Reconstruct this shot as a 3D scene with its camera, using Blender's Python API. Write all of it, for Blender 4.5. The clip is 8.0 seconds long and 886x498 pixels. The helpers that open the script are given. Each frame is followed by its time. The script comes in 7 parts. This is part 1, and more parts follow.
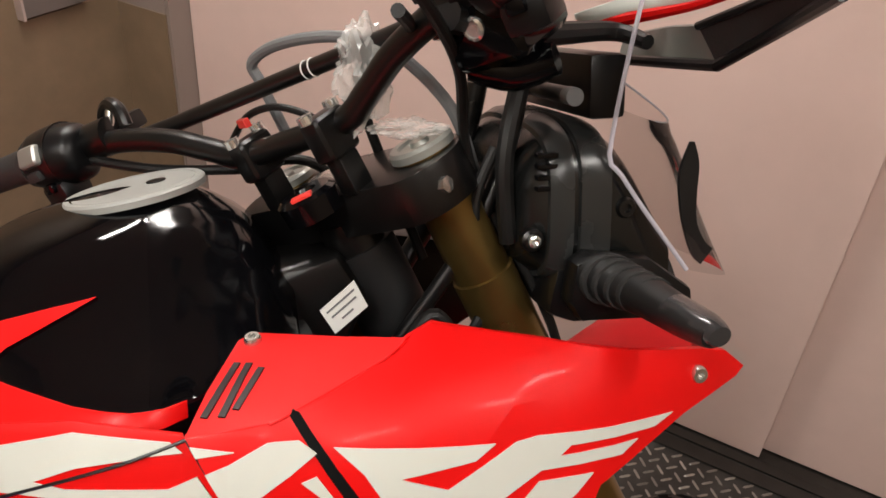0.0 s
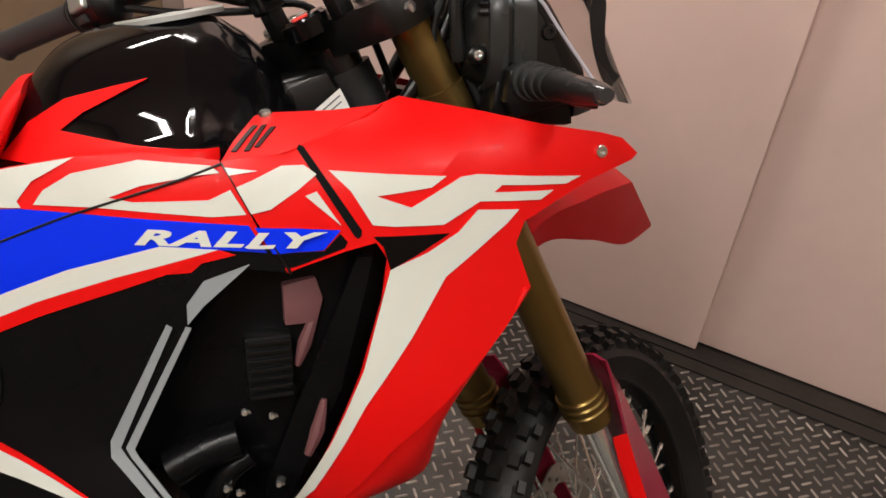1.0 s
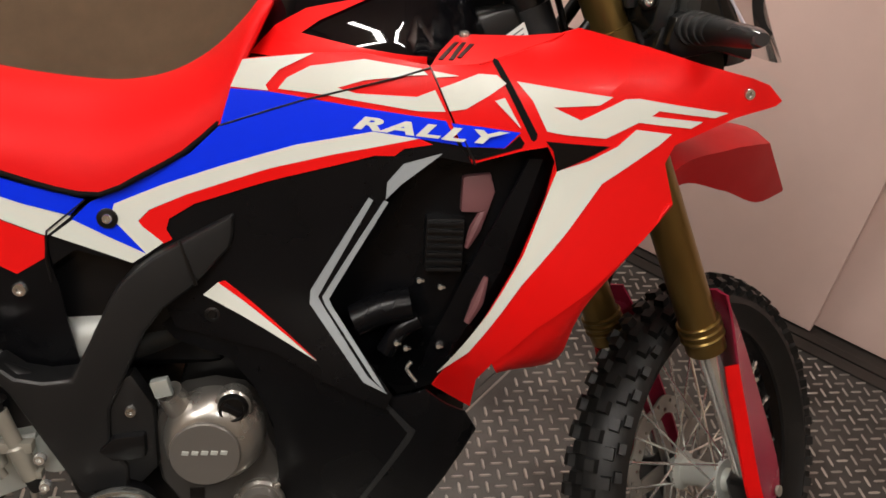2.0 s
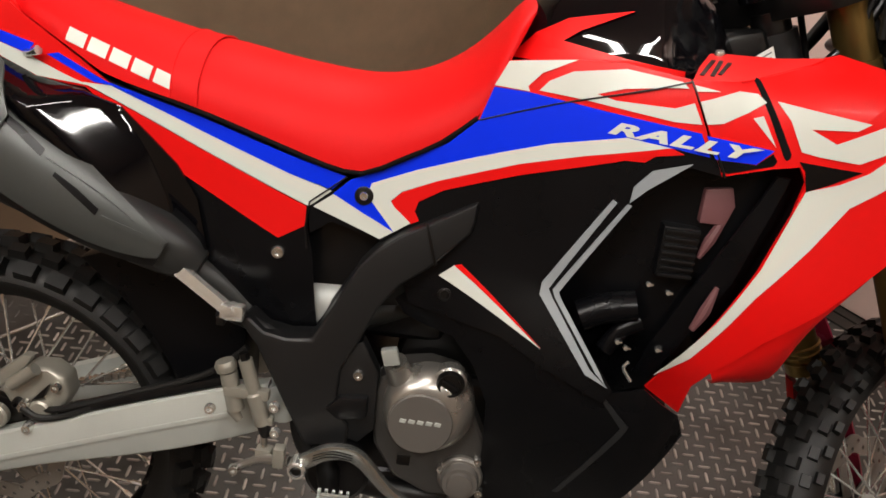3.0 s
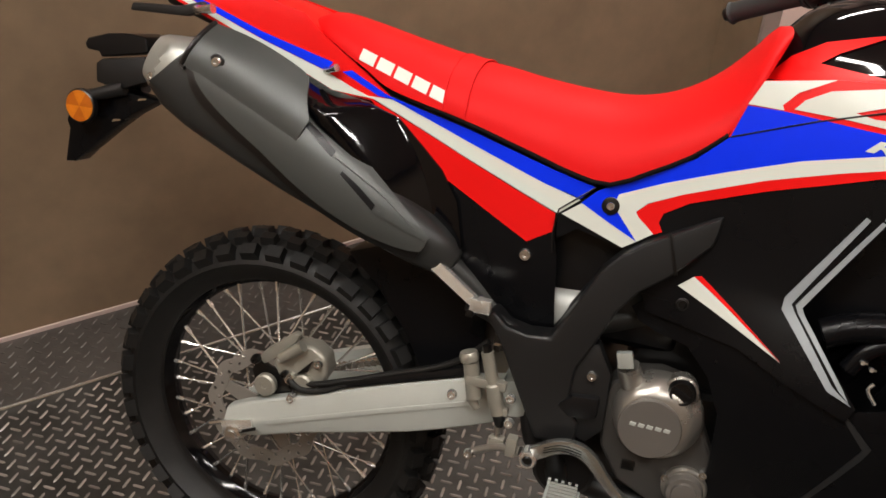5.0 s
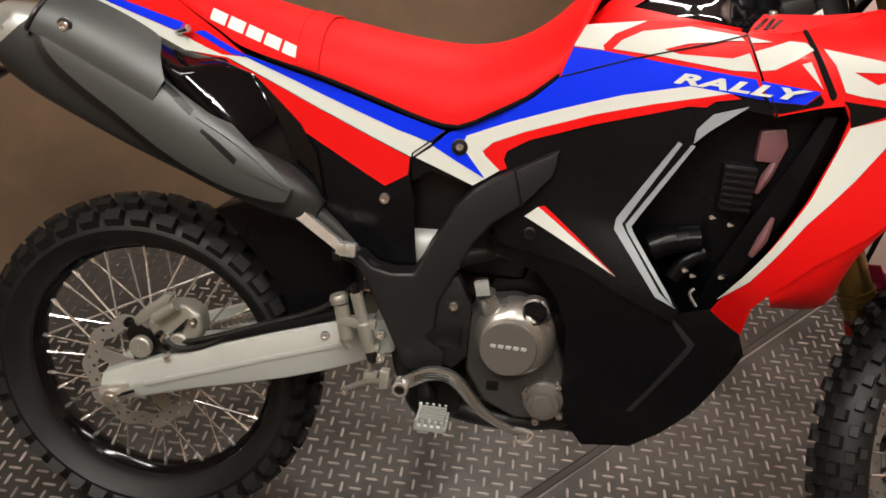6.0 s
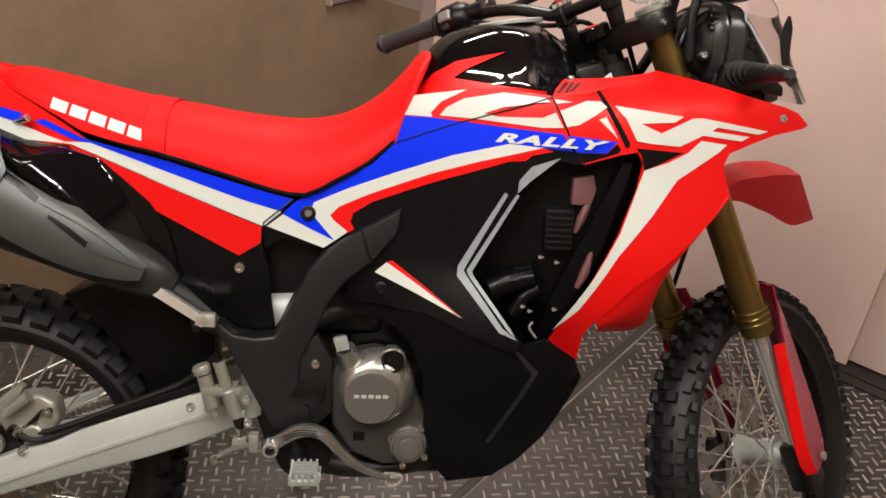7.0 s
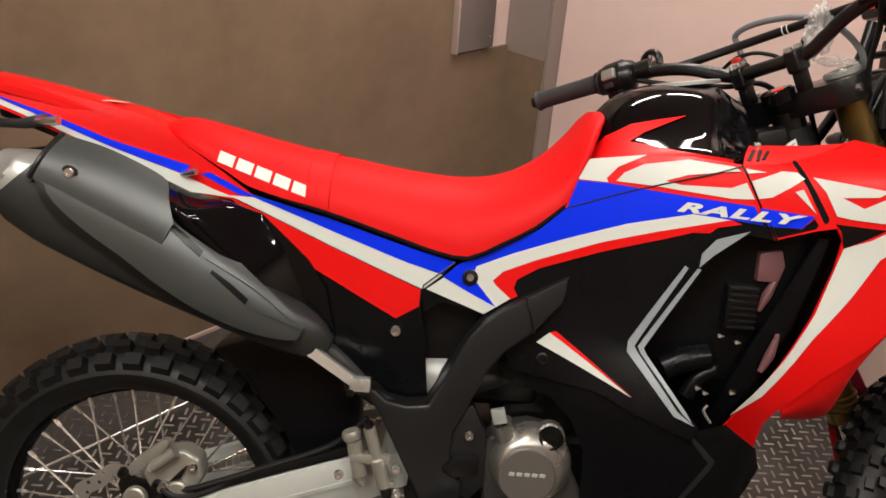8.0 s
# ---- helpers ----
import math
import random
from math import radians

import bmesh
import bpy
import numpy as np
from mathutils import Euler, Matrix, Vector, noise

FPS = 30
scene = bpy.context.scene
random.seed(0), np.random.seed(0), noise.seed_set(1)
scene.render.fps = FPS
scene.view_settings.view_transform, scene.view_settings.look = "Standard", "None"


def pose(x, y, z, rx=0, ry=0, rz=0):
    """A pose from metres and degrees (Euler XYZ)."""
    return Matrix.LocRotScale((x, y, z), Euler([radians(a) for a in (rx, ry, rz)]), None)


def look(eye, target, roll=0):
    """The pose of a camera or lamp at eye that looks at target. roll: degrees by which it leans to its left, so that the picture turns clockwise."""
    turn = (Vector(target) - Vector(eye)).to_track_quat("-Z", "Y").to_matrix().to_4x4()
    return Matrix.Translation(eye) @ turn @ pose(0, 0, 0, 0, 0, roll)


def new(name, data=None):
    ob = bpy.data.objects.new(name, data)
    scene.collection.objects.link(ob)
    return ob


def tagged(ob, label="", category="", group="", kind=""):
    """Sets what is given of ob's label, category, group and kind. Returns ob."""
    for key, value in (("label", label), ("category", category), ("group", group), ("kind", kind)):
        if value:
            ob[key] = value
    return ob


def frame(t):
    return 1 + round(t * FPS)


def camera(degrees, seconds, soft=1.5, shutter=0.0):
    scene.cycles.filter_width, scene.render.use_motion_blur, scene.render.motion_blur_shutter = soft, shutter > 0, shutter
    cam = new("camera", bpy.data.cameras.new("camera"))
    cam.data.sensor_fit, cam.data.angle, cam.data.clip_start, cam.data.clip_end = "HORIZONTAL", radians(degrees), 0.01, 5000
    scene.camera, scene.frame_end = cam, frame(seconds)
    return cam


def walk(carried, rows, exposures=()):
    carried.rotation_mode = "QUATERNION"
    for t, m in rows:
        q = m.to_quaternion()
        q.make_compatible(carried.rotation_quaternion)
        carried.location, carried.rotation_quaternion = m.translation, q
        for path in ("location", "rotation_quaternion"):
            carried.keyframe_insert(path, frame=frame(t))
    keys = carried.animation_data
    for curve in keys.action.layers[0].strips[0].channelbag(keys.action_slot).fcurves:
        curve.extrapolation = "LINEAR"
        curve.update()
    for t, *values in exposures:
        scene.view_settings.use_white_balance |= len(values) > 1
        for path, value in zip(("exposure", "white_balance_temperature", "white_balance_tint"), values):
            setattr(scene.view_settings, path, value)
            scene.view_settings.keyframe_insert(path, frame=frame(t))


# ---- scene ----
from mathutils.geometry import intersect_ray_tri

cam = camera(56.45, 8.0, soft=1.6)
PATH = [
    (0, (0.0023, -0.0030, 1.4715), (0.4827, 1.5712, 0.3353), 4.89),
    (0.5, (-0.0688, -0.1526, 1.4697), (0.5284, 1.3855, 0.3394), 5.41),
    (1, (-0.0562, -0.2742, 1.4412), (0.4834, 1.2609, 0.2783), 6.13),
    (1.2, (-0.0495, -0.3203, 1.4334), (0.4266, 1.2203, 0.2501), 6.10),
    (2.3, (-0.2060, -0.4598, 1.4612), (-0.0040, 1.1073, 0.2349), 7.52),
    (2.5, (-0.2399, -0.4722, 1.4624), (-0.0990, 1.1024, 0.2372), 7.52),
    (3, (-0.2955, -0.4990, 1.4518), (-0.2999, 1.0913, 0.2390), 7.15),
    (3.5, (-0.3296, -0.5362, 1.4483), (-0.4915, 1.0641, 0.2596), 5.63),
    (4, (-0.3876, -0.5716, 1.4651), (-0.6832, 1.0225, 0.2939), 3.98),
    (4.2, (-0.3950, -0.5893, 1.4502), (-0.7567, 1.0185, 0.3171), 3.31),
    (5.3, (-0.3323, -0.6281, 1.4462), (-0.8027, 0.9344, 0.2897), 1.19),
    (5.5, (-0.3234, -0.6387, 1.4589), (-0.7575, 0.9106, 0.2711), 1.15),
    (6, (-0.3118, -0.7045, 1.4531), (-0.4773, 0.9022, 0.2737), 3.54),
    (6.5, (-0.3243, -0.7671, 1.4731), (-0.2315, 0.8972, 0.3680), 4.60),
    (7, (-0.3287, -0.7956, 1.4883), (-0.1220, 0.9140, 0.4712), 5.16),
    (7.5, (-0.3613, -0.7897, 1.4933), (-0.2014, 0.9597, 0.5372), 5.15),
    (8, (-0.4674, -0.7134, 1.4833), (-0.4477, 1.0478, 0.5359), 4.43),
]
walk(cam, [(t, look(eye, target, roll)) for t, eye, target, roll in PATH],
     exposures=((0.0, 0.0), (3.0, 0.0), (4.0, -0.04), (5.5, 0.14), (6.0, 0.23), (6.5, 0.26), (7.0, 0.24), (7.5, 0.08), (8.0, 0.06)))

# ---- world and light: a closed lift car with a lit ceiling ----
world = bpy.data.worlds.new("world")
scene.world = world
world.use_nodes = True
world.node_tree.nodes["Background"].inputs[0].default_value = (0.6, 0.55, 0.5, 1)
world.node_tree.nodes["Background"].inputs[1].default_value = 0.02
LAMP_POWER = 98.0
scene.view_settings.use_white_balance = False


# ---- materials ----
def material(name, colour, rough=0.5, metal=0.0, vary=0.12, scale=18.0, bump=0.0, bump_scale=220.0, coat=0.0, spec=0.5,
             rough_vary=0.1, stain=0.0, stain_scale=3.0, alpha=1.0, transmission=0.0, per_piece=0.0):
    m = bpy.data.materials.new(name)
    m.use_nodes = True
    nt = m.node_tree
    b = nt.nodes["Principled BSDF"]
    b.inputs["Roughness"].default_value = rough
    b.inputs["Metallic"].default_value = metal
    b.inputs["Coat Weight"].default_value = coat
    b.inputs["Coat Roughness"].default_value = 0.06
    b.inputs["Specular IOR Level"].default_value = spec
    b.inputs["Alpha"].default_value = alpha
    b.inputs["Transmission Weight"].default_value = transmission
    co = nt.nodes.new("ShaderNodeTexCoord")
    n1 = nt.nodes.new("ShaderNodeTexNoise")
    n1.inputs["Scale"].default_value = scale
    n1.inputs["Detail"].default_value = 6
    nt.links.new(co.outputs["Object"], n1.inputs["Vector"])
    mix = nt.nodes.new("ShaderNodeMix")
    mix.data_type = "RGBA"
    dark = [c * (1 - vary) for c in colour[:3]] + [1]
    light = [min(1, c * (1 + vary)) for c in colour[:3]] + [1]
    mix.inputs["A"].default_value, mix.inputs["B"].default_value = dark, light
    nt.links.new(n1.outputs["Fac"], mix.inputs["Factor"])
    out = mix.outputs["Result"]
    if stain:
        n2 = nt.nodes.new("ShaderNodeTexNoise")
        n2.inputs["Scale"].default_value = stain_scale
        n2.inputs["Detail"].default_value = 8
        n2.inputs["Roughness"].default_value = 0.65
        nt.links.new(co.outputs["Object"], n2.inputs["Vector"])
        ramp = nt.nodes.new("ShaderNodeMapRange")
        ramp.inputs[1].default_value, ramp.inputs[2].default_value = 0.35, 0.7
        ramp.inputs[3].default_value, ramp.inputs[4].default_value = 1.0 - stain, 1.0 + stain * 0.4
        nt.links.new(n2.outputs["Fac"], ramp.inputs[0])
        mul = nt.nodes.new("ShaderNodeMix")
        mul.data_type, mul.blend_type = "RGBA", "MULTIPLY"
        mul.inputs["Factor"].default_value = 1
        nt.links.new(out, mul.inputs["A"])
        nt.links.new(ramp.outputs[0], mul.inputs["B"])
        out = mul.outputs["Result"]
    if per_piece:
        info = nt.nodes.new("ShaderNodeNewGeometry")
        r2 = nt.nodes.new("ShaderNodeMapRange")
        r2.inputs[3].default_value, r2.inputs[4].default_value = 1 - per_piece, 1 + per_piece
        nt.links.new(info.outputs["Random Per Island"], r2.inputs[0])
        mul2 = nt.nodes.new("ShaderNodeMix")
        mul2.data_type, mul2.blend_type = "RGBA", "MULTIPLY"
        mul2.inputs["Factor"].default_value = 1
        nt.links.new(out, mul2.inputs["A"])
        nt.links.new(r2.outputs[0], mul2.inputs["B"])
        out = mul2.outputs["Result"]
    nt.links.new(out, b.inputs["Base Color"])
    if rough_vary:
        r3 = nt.nodes.new("ShaderNodeMapRange")
        r3.inputs[1].default_value, r3.inputs[2].default_value = 0.3, 0.7
        r3.inputs[3].default_value = max(0.02, rough * (1 - rough_vary))
        r3.inputs[4].default_value = min(1, rough * (1 + rough_vary))
        n3 = nt.nodes.new("ShaderNodeTexNoise")
        n3.inputs["Scale"].default_value = 7
        n3.inputs["Detail"].default_value = 7
        nt.links.new(co.outputs["Object"], n3.inputs["Vector"])
        nt.links.new(n3.outputs["Fac"], r3.inputs[0])
        nt.links.new(r3.outputs[0], b.inputs["Roughness"])
    if bump:
        n4 = nt.nodes.new("ShaderNodeTexNoise")
        n4.inputs["Scale"].default_value = bump_scale
        n4.inputs["Detail"].default_value = 3
        nt.links.new(co.outputs["Object"], n4.inputs["Vector"])
        bp = nt.nodes.new("ShaderNodeBump")
        bp.inputs["Strength"].default_value = bump
        bp.inputs["Distance"].default_value = 0.002
        nt.links.new(n4.outputs["Fac"], bp.inputs["Height"])
        nt.links.new(bp.outputs[0], b.inputs["Normal"])
    return m


RED = material("red_plastic", (0.72, 0.0045, 0.0045), 0.42, vary=0.04, coat=0.04, spec=0.22, rough_vary=0.2, bump=0.02)
BLACK_PANEL = material("black_moulded_panel", (0.0034, 0.0035, 0.0042), 0.30, vary=0.2, spec=0.18, rough_vary=0.3)
HOUSING = material("satin_black_housing", (0.0065, 0.007, 0.0068), 0.24, vary=0.2, bump=0.04, bump_scale=900, spec=0.55)
GREY_INSIDE = material("grey_moulded_plastic", (0.17, 0.18, 0.165), 0.4, vary=0.12, bump=0.05, bump_scale=400)
ENGINE_FACE = material("engine_face_bronze", (0.175, 0.163, 0.148), 0.38, metal=0.5, vary=0.06, bump=0.05, bump_scale=500)
DULL_PINK = material("dull_red_plastic", (0.15, 0.062, 0.066), 0.45, vary=0.2)
ALU_DULL = material("dull_anodised_metal", (0.40, 0.41, 0.38), 0.35, metal=0.6, vary=0.08)
# Pink darkened for faces turned from the lamps: jamb and upper return.
JAMB = material("shaded_jamb_pink", (0.28, 0.225, 0.20), 0.45, vary=0.04)
ZINC = material("bright_zinc_plate", (0.56, 0.60, 0.575), 0.28, metal=0.6, vary=0.1)
EDGE_PLATE = material("dark_smooth_plate", (0.20, 0.19, 0.18), 0.36, metal=0.8, vary=0.15, stain=0.35)
HOUSING_BAND = material("satin_dark_grey_band", (0.020, 0.021, 0.0205), 0.27, vary=0.2, spec=0.5)
# Mudguard red, set darker than RED so the blade's shade sits in its colour.
RED_GUARD = material("red_plastic_shaded", (0.40, 0.0045, 0.007), 0.42, vary=0.06, spec=0.08, rough_vary=0.2)
AMBER_DARK = material("amber_lens_sector", (0.46, 0.11, 0.006), 0.22, vary=0.25, scale=60, coat=0.4)
JOINT = material("dirt_filled_joint", (0.040, 0.034, 0.029), 0.6, vary=0.3, bump=0.3, bump_scale=300)
RED_VINYL = material("red_vinyl", (0.68, 0.005, 0.006), 0.55, vary=0.05, bump=0.10, bump_scale=900, rough_vary=0.12, spec=0.16)
RED_CLEAR = material("red_film_covered", (0.27, 0.018, 0.045), 0.22, vary=0.3, scale=6, spec=0.45, rough_vary=0.4)
BLUE = material("blue_film", (0.001, 0.027, 0.80), 0.36, vary=0.03, coat=0.04, spec=0.2)
SEAT_BASE = material("matt_black_seat_base", (0.004, 0.004, 0.004), 0.8, vary=0.2, spec=0.1)
WHITE = material("white_film", (0.63, 0.65, 0.59), 0.4, vary=0.03, coat=0.05, spec=0.35)
SILVER_FILM = material("silver_film", (0.30, 0.33, 0.35), 0.35, metal=0.15, vary=0.05)
DARK_FILM = material("dark_grey_film", (0.016, 0.017, 0.018), 0.3, vary=0.05)
POLISHED_BLACK = material("polished_black_plastic", (0.0020, 0.0020, 0.0026), 0.045, vary=0.2, coat=0.0, spec=0.40, rough_vary=0.25)
BLACK_GLOSS = material("black_gloss_plastic", (0.0020, 0.0020, 0.0026), 0.10, vary=0.2, coat=0.0, spec=0.30, rough_vary=0.35)
BLACK_PLASTIC = material("black_plastic", (0.0045, 0.0045, 0.005), 0.32, vary=0.2, bump=0.06, bump_scale=1200, spec=0.35)
BLACK_MATT = material("black_satin_paint", (0.0066, 0.0068, 0.0072), 0.46, vary=0.15, bump=0.05, bump_scale=700, spec=0.5)
BLACK_METAL = material("black_painted_metal", (0.0040, 0.0038, 0.0038), 0.3, metal=0.0, vary=0.2, spec=0.5)
RUBBER = material("black_rubber", (0.0095, 0.0093, 0.0090), 0.5, vary=0.35, bump=0.15, bump_scale=400, stain=0.35, stain_scale=9, spec=0.35)
GRIP_RUBBER = material("grip_rubber", (0.022, 0.022, 0.022), 0.6, vary=0.15, bump=0.2, bump_scale=500)
GOLD = material("bronze_anodised_aluminium", (0.22, 0.145, 0.045), 0.3, metal=0.85, vary=0.08)
CAP_GREY = material("cap_satin_metal", (0.36, 0.37, 0.35), 0.5, metal=0.35, vary=0.08)
SATIN_STEEL = material("satin_forged_steel", (0.48, 0.49, 0.47), 0.24, metal=0.92, vary=0.12, bump=0.06, bump_scale=240)
ALU = material("cast_aluminium", (0.56, 0.59, 0.555), 0.4, metal=0.4, vary=0.10, bump=0.07, bump_scale=300)
ALU_BRUSHED = material("brushed_aluminium", (0.78, 0.78, 0.74), 0.26, metal=0.75, vary=0.06)
ALU_WARM = material("warm_cast_metal", (0.335, 0.322, 0.275), 0.38, metal=0.5, vary=0.16, bump=0.15, bump_scale=250)
ENGINE_GREY = material("engine_case_grey", (0.058, 0.055, 0.051), 0.42, metal=0.35, vary=0.08, bump=0.08, bump_scale=500)
ENGINE_COVER = material("engine_cover_bronze_grey", (0.36, 0.345, 0.315), 0.28, metal=0.8, vary=0.06)
STEEL = material("steel", (0.66, 0.65, 0.62), 0.25, metal=0.95, vary=0.08)
CHROME = material("bright_steel", (0.85, 0.85, 0.82), 0.16, metal=0.85, vary=0.03)
SHIELD = material("grey_heat_shield", (0.056, 0.060, 0.057), 0.40, metal=0.35, vary=0.08, rough_vary=0.12, bump=0.03, bump_scale=800)
MUFFLER = material("dark_muffler_steel", (0.030, 0.031, 0.030), 0.42, metal=0.3, vary=0.1, bump=0.03, bump_scale=700)
DISC = material("brake_disc_steel", (0.33, 0.31, 0.28), 0.36, metal=0.5, vary=0.15)
AMBER = material("amber_lens", (0.62, 0.17, 0.008), 0.22, vary=0.25, scale=60, coat=0.4)
SMOKE = material("smoked_lens", (0.03, 0.03, 0.032), 0.2, vary=0.1, coat=0.4)
PAPER = material("white_label", (0.78, 0.78, 0.74), 0.5, vary=0.03)
INK = material("label_ink", (0.16, 0.16, 0.165), 0.6)
ORANGE_RED = material("red_indicator", (0.8, 0.05, 0.04), 0.3)
HOSE_GREY = material("grey_cable_sleeve", (0.16, 0.165, 0.17), 0.5, vary=0.1)
WRAP = material("clear_wrapping_film", (0.85, 0.85, 0.82), 0.16, vary=0.05, alpha=0.34, coat=0.5)
EDGE_LIGHT = material("pale_plastic_edge", (0.62, 0.60, 0.68), 0.3, vary=0.1, alpha=0.75)
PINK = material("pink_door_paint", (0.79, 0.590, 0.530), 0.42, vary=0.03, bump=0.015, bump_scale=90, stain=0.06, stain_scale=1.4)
# The door pink scaled down to about 0.8, shade put into the colour.
PINK_SHADE = material("pink_paint_shaded", (0.64, 0.475, 0.425), 0.45, vary=0.03)
BROWN = material("brown_laminate", (0.225, 0.155, 0.096), 0.5, vary=0.16, scale=14, bump=0.08, bump_scale=60, stain=0.22, stain_scale=2.6)
GREY_PANEL = material("brushed_grey_panel", (0.26, 0.235, 0.225), 0.38, metal=0.6, vary=0.05)
TRIM = material("pink_skirting_trim", (0.56, 0.44, 0.40), 0.4, vary=0.05)
FLOOR = material("tread_plate_steel", (0.099, 0.0955, 0.0895), 0.42, metal=0.75, vary=0.25, scale=9, stain=0.5, stain_scale=3.5,
                 bump=0.12, bump_scale=350, rough_vary=0.3)
TREAD = material("worn_tread_bars", (0.50, 0.47, 0.435), 0.34, metal=0.75, vary=0.15, stain=0.4, stain_scale=3.5, per_piece=0.3)
SILL = material("dark_sill_metal", (0.06, 0.055, 0.05), 0.35, metal=0.7, vary=0.2, stain=0.3)
CEIL = material("ceiling_paint", (0.62, 0.56, 0.52), 0.5, vary=0.03)


def glass(name, tint, rough=0.03, fac=0.9):
    m = bpy.data.materials.new(name)
    m.use_nodes = True
    nt = m.node_tree
    nt.nodes.remove(nt.nodes["Principled BSDF"])
    tr = nt.nodes.new("ShaderNodeBsdfTransparent")
    tr.inputs[0].default_value = tint
    gl = nt.nodes.new("ShaderNodeBsdfGlossy")
    gl.inputs["Roughness"].default_value = rough
    mix = nt.nodes.new("ShaderNodeMixShader")
    fr = nt.nodes.new("ShaderNodeFresnel")
    fr.inputs[0].default_value = 1.13
    nt.links.new(fr.outputs[0], mix.inputs[0])
    nt.links.new(tr.outputs[0], mix.inputs[1])
    nt.links.new(gl.outputs[0], mix.inputs[2])
    nt.links.new(mix.outputs[0], nt.nodes["Material Output"].inputs[0])
    return m


SCREEN = glass("clear_screen_plastic", (0.84, 0.82, 0.81, 1))


def lamp_material(name, colour, strength):
    m = bpy.data.materials.new(name)
    m.use_nodes = True
    b = m.node_tree.nodes["Principled BSDF"]
    b.inputs["Base Color"].default_value = (0.8, 0.8, 0.8, 1)
    b.inputs["Emission Color"].default_value = (*colour, 1)
    b.inputs["Emission Strength"].default_value = strength
    return m


LAMP = lamp_material("lit_diffuser", (1.0, 0.945, 0.885), LAMP_POWER)


# ---- mesh helpers ----
def finish(bm, name, mat, smooth=35):
    me = bpy.data.meshes.new(name)
    bmesh.ops.recalc_face_normals(bm, faces=bm.faces)
    bm.to_mesh(me)
    bm.free()
    if smooth:
        me.polygons.foreach_set("use_smooth", [True] * len(me.polygons))
        me.set_sharp_from_angle(angle=radians(smooth))
    me.materials.append(mat)
    return me


def part(name, bm, mat, parent=None, label="", smooth=35, m=None):
    ob = new(name, finish(bm, name, mat, smooth))
    if m is not None:
        ob.matrix_basis = m
    if parent is not None:
        ob.parent = parent
    if label:
        ob["label"] = label
    return ob


def thing(name, label, category, m=None, group="", kind=""):
    ob = new(name)
    ob.empty_display_size = 0.1
    if m is not None:
        ob.matrix_basis = m
    return tagged(ob, label, category, group, kind)


def join(*bms):
    out = bmesh.new()
    for b in bms:
        me = bpy.data.meshes.new("tmp")
        b.to_mesh(me)
        b.free()
        out.from_mesh(me)
        bpy.data.meshes.remove(me)
    return out


def move(bm, m):
    bmesh.ops.transform(bm, matrix=m, verts=bm.verts)
    return bm


def box(x0, x1, y0, y1, z0, z1, bevel=0.0, seg=2):
    bm = bmesh.new()
    bmesh.ops.create_cube(bm, size=1)
    for v in bm.verts:
        v.co = Vector((x0 + (v.co.x + 0.5) * (x1 - x0), y0 + (v.co.y + 0.5) * (y1 - y0), z0 + (v.co.z + 0.5) * (z1 - z0)))
    if bevel:
        bmesh.ops.bevel(bm, geom=bm.edges[:], offset=bevel, segments=seg, affect="EDGES", profile=0.6)
    return bm


def curve_through(pts, n=8, closed=False):
    """Points of a smooth line through pts."""
    p = [Vector(q) for q in pts]
    out = []
    k = len(p)
    for i in range(k if closed else k - 1):
        a = p[(i - 1) % k] if closed or i > 0 else p[0]
        b, c = p[i], p[(i + 1) % k]
        d = p[(i + 2) % k] if closed or i + 2 < k else p[-1]
        for j in range(n):
            t = j / n
            out.append(0.5 * ((2 * b) + (c - a) * t + (2 * a - 5 * b + 4 * c - d) * t * t + (3 * b - a - 3 * c + d) * t ** 3))
    if not closed:
        out.append(p[-1])
    return out


def tube(pts, radius, sides=12, smooth=8, cap=True, flat=1.0):
    """A round bar along a smooth line; radius is a number or one for each given point."""
    rs = radius if isinstance(radius, (list, tuple)) else [radius] * len(pts)
    line = curve_through(pts, smooth) if smooth > 1 else [Vector(p) for p in pts]
    if smooth > 1:
        rl = []
        for i in range(len(pts) - 1):
            rl += [rs[i] + (rs[i + 1] - rs[i]) * j / smooth for j in range(smooth)]
        rl.append(rs[-1])
    else:
        rl = list(rs)
    bm = bmesh.new()
    rings = []
    up = Vector((0, 0, 1))
    first = (line[1] - line[0]).normalized()
    if abs(first.dot(up)) > 0.9:
        up = Vector((0, 1, 0))
    side = first.cross(up).normalized()
    for i, q in enumerate(line):
        d = (line[min(i + 1, len(line) - 1)] - line[max(i - 1, 0)]).normalized()
        side = (side - d * side.dot(d)).normalized()
        over = d.cross(side)
        rings.append([bm.verts.new(q + rl[i] * (math.cos(a) * side + flat * math.sin(a) * over))
                      for a in (2 * math.pi * k / sides for k in range(sides))])
    for a, b in zip(rings, rings[1:]):
        for k in range(sides):
            bm.faces.new((a[k], a[(k + 1) % sides], b[(k + 1) % sides], b[k]))
    if cap:
        bm.faces.new(rings[0])
        bm.faces.new(rings[-1])
    return bm


def lathe(profile, sides=48, m=None, closed=False):
    """Turns (radius, along) pairs about the y axis."""
    bm = bmesh.new()
    rings = []
    for r, h in profile:
        rings.append([bm.verts.new((r * math.cos(2 * math.pi * k / sides), h, r * math.sin(2 * math.pi * k / sides))) for k in range(sides)])
    pairs = list(zip(rings, rings[1:])) + ([(rings[-1], rings[0])] if closed else [])
    for a, b in pairs:
        for k in range(sides):
            bm.faces.new((a[k], a[(k + 1) % sides], b[(k + 1) % sides], b[k]))
    if not closed:
        for r in (rings[0], rings[-1]):
            bm.faces.new(r)
    if m is not None:
        move(bm, m)
    return bm


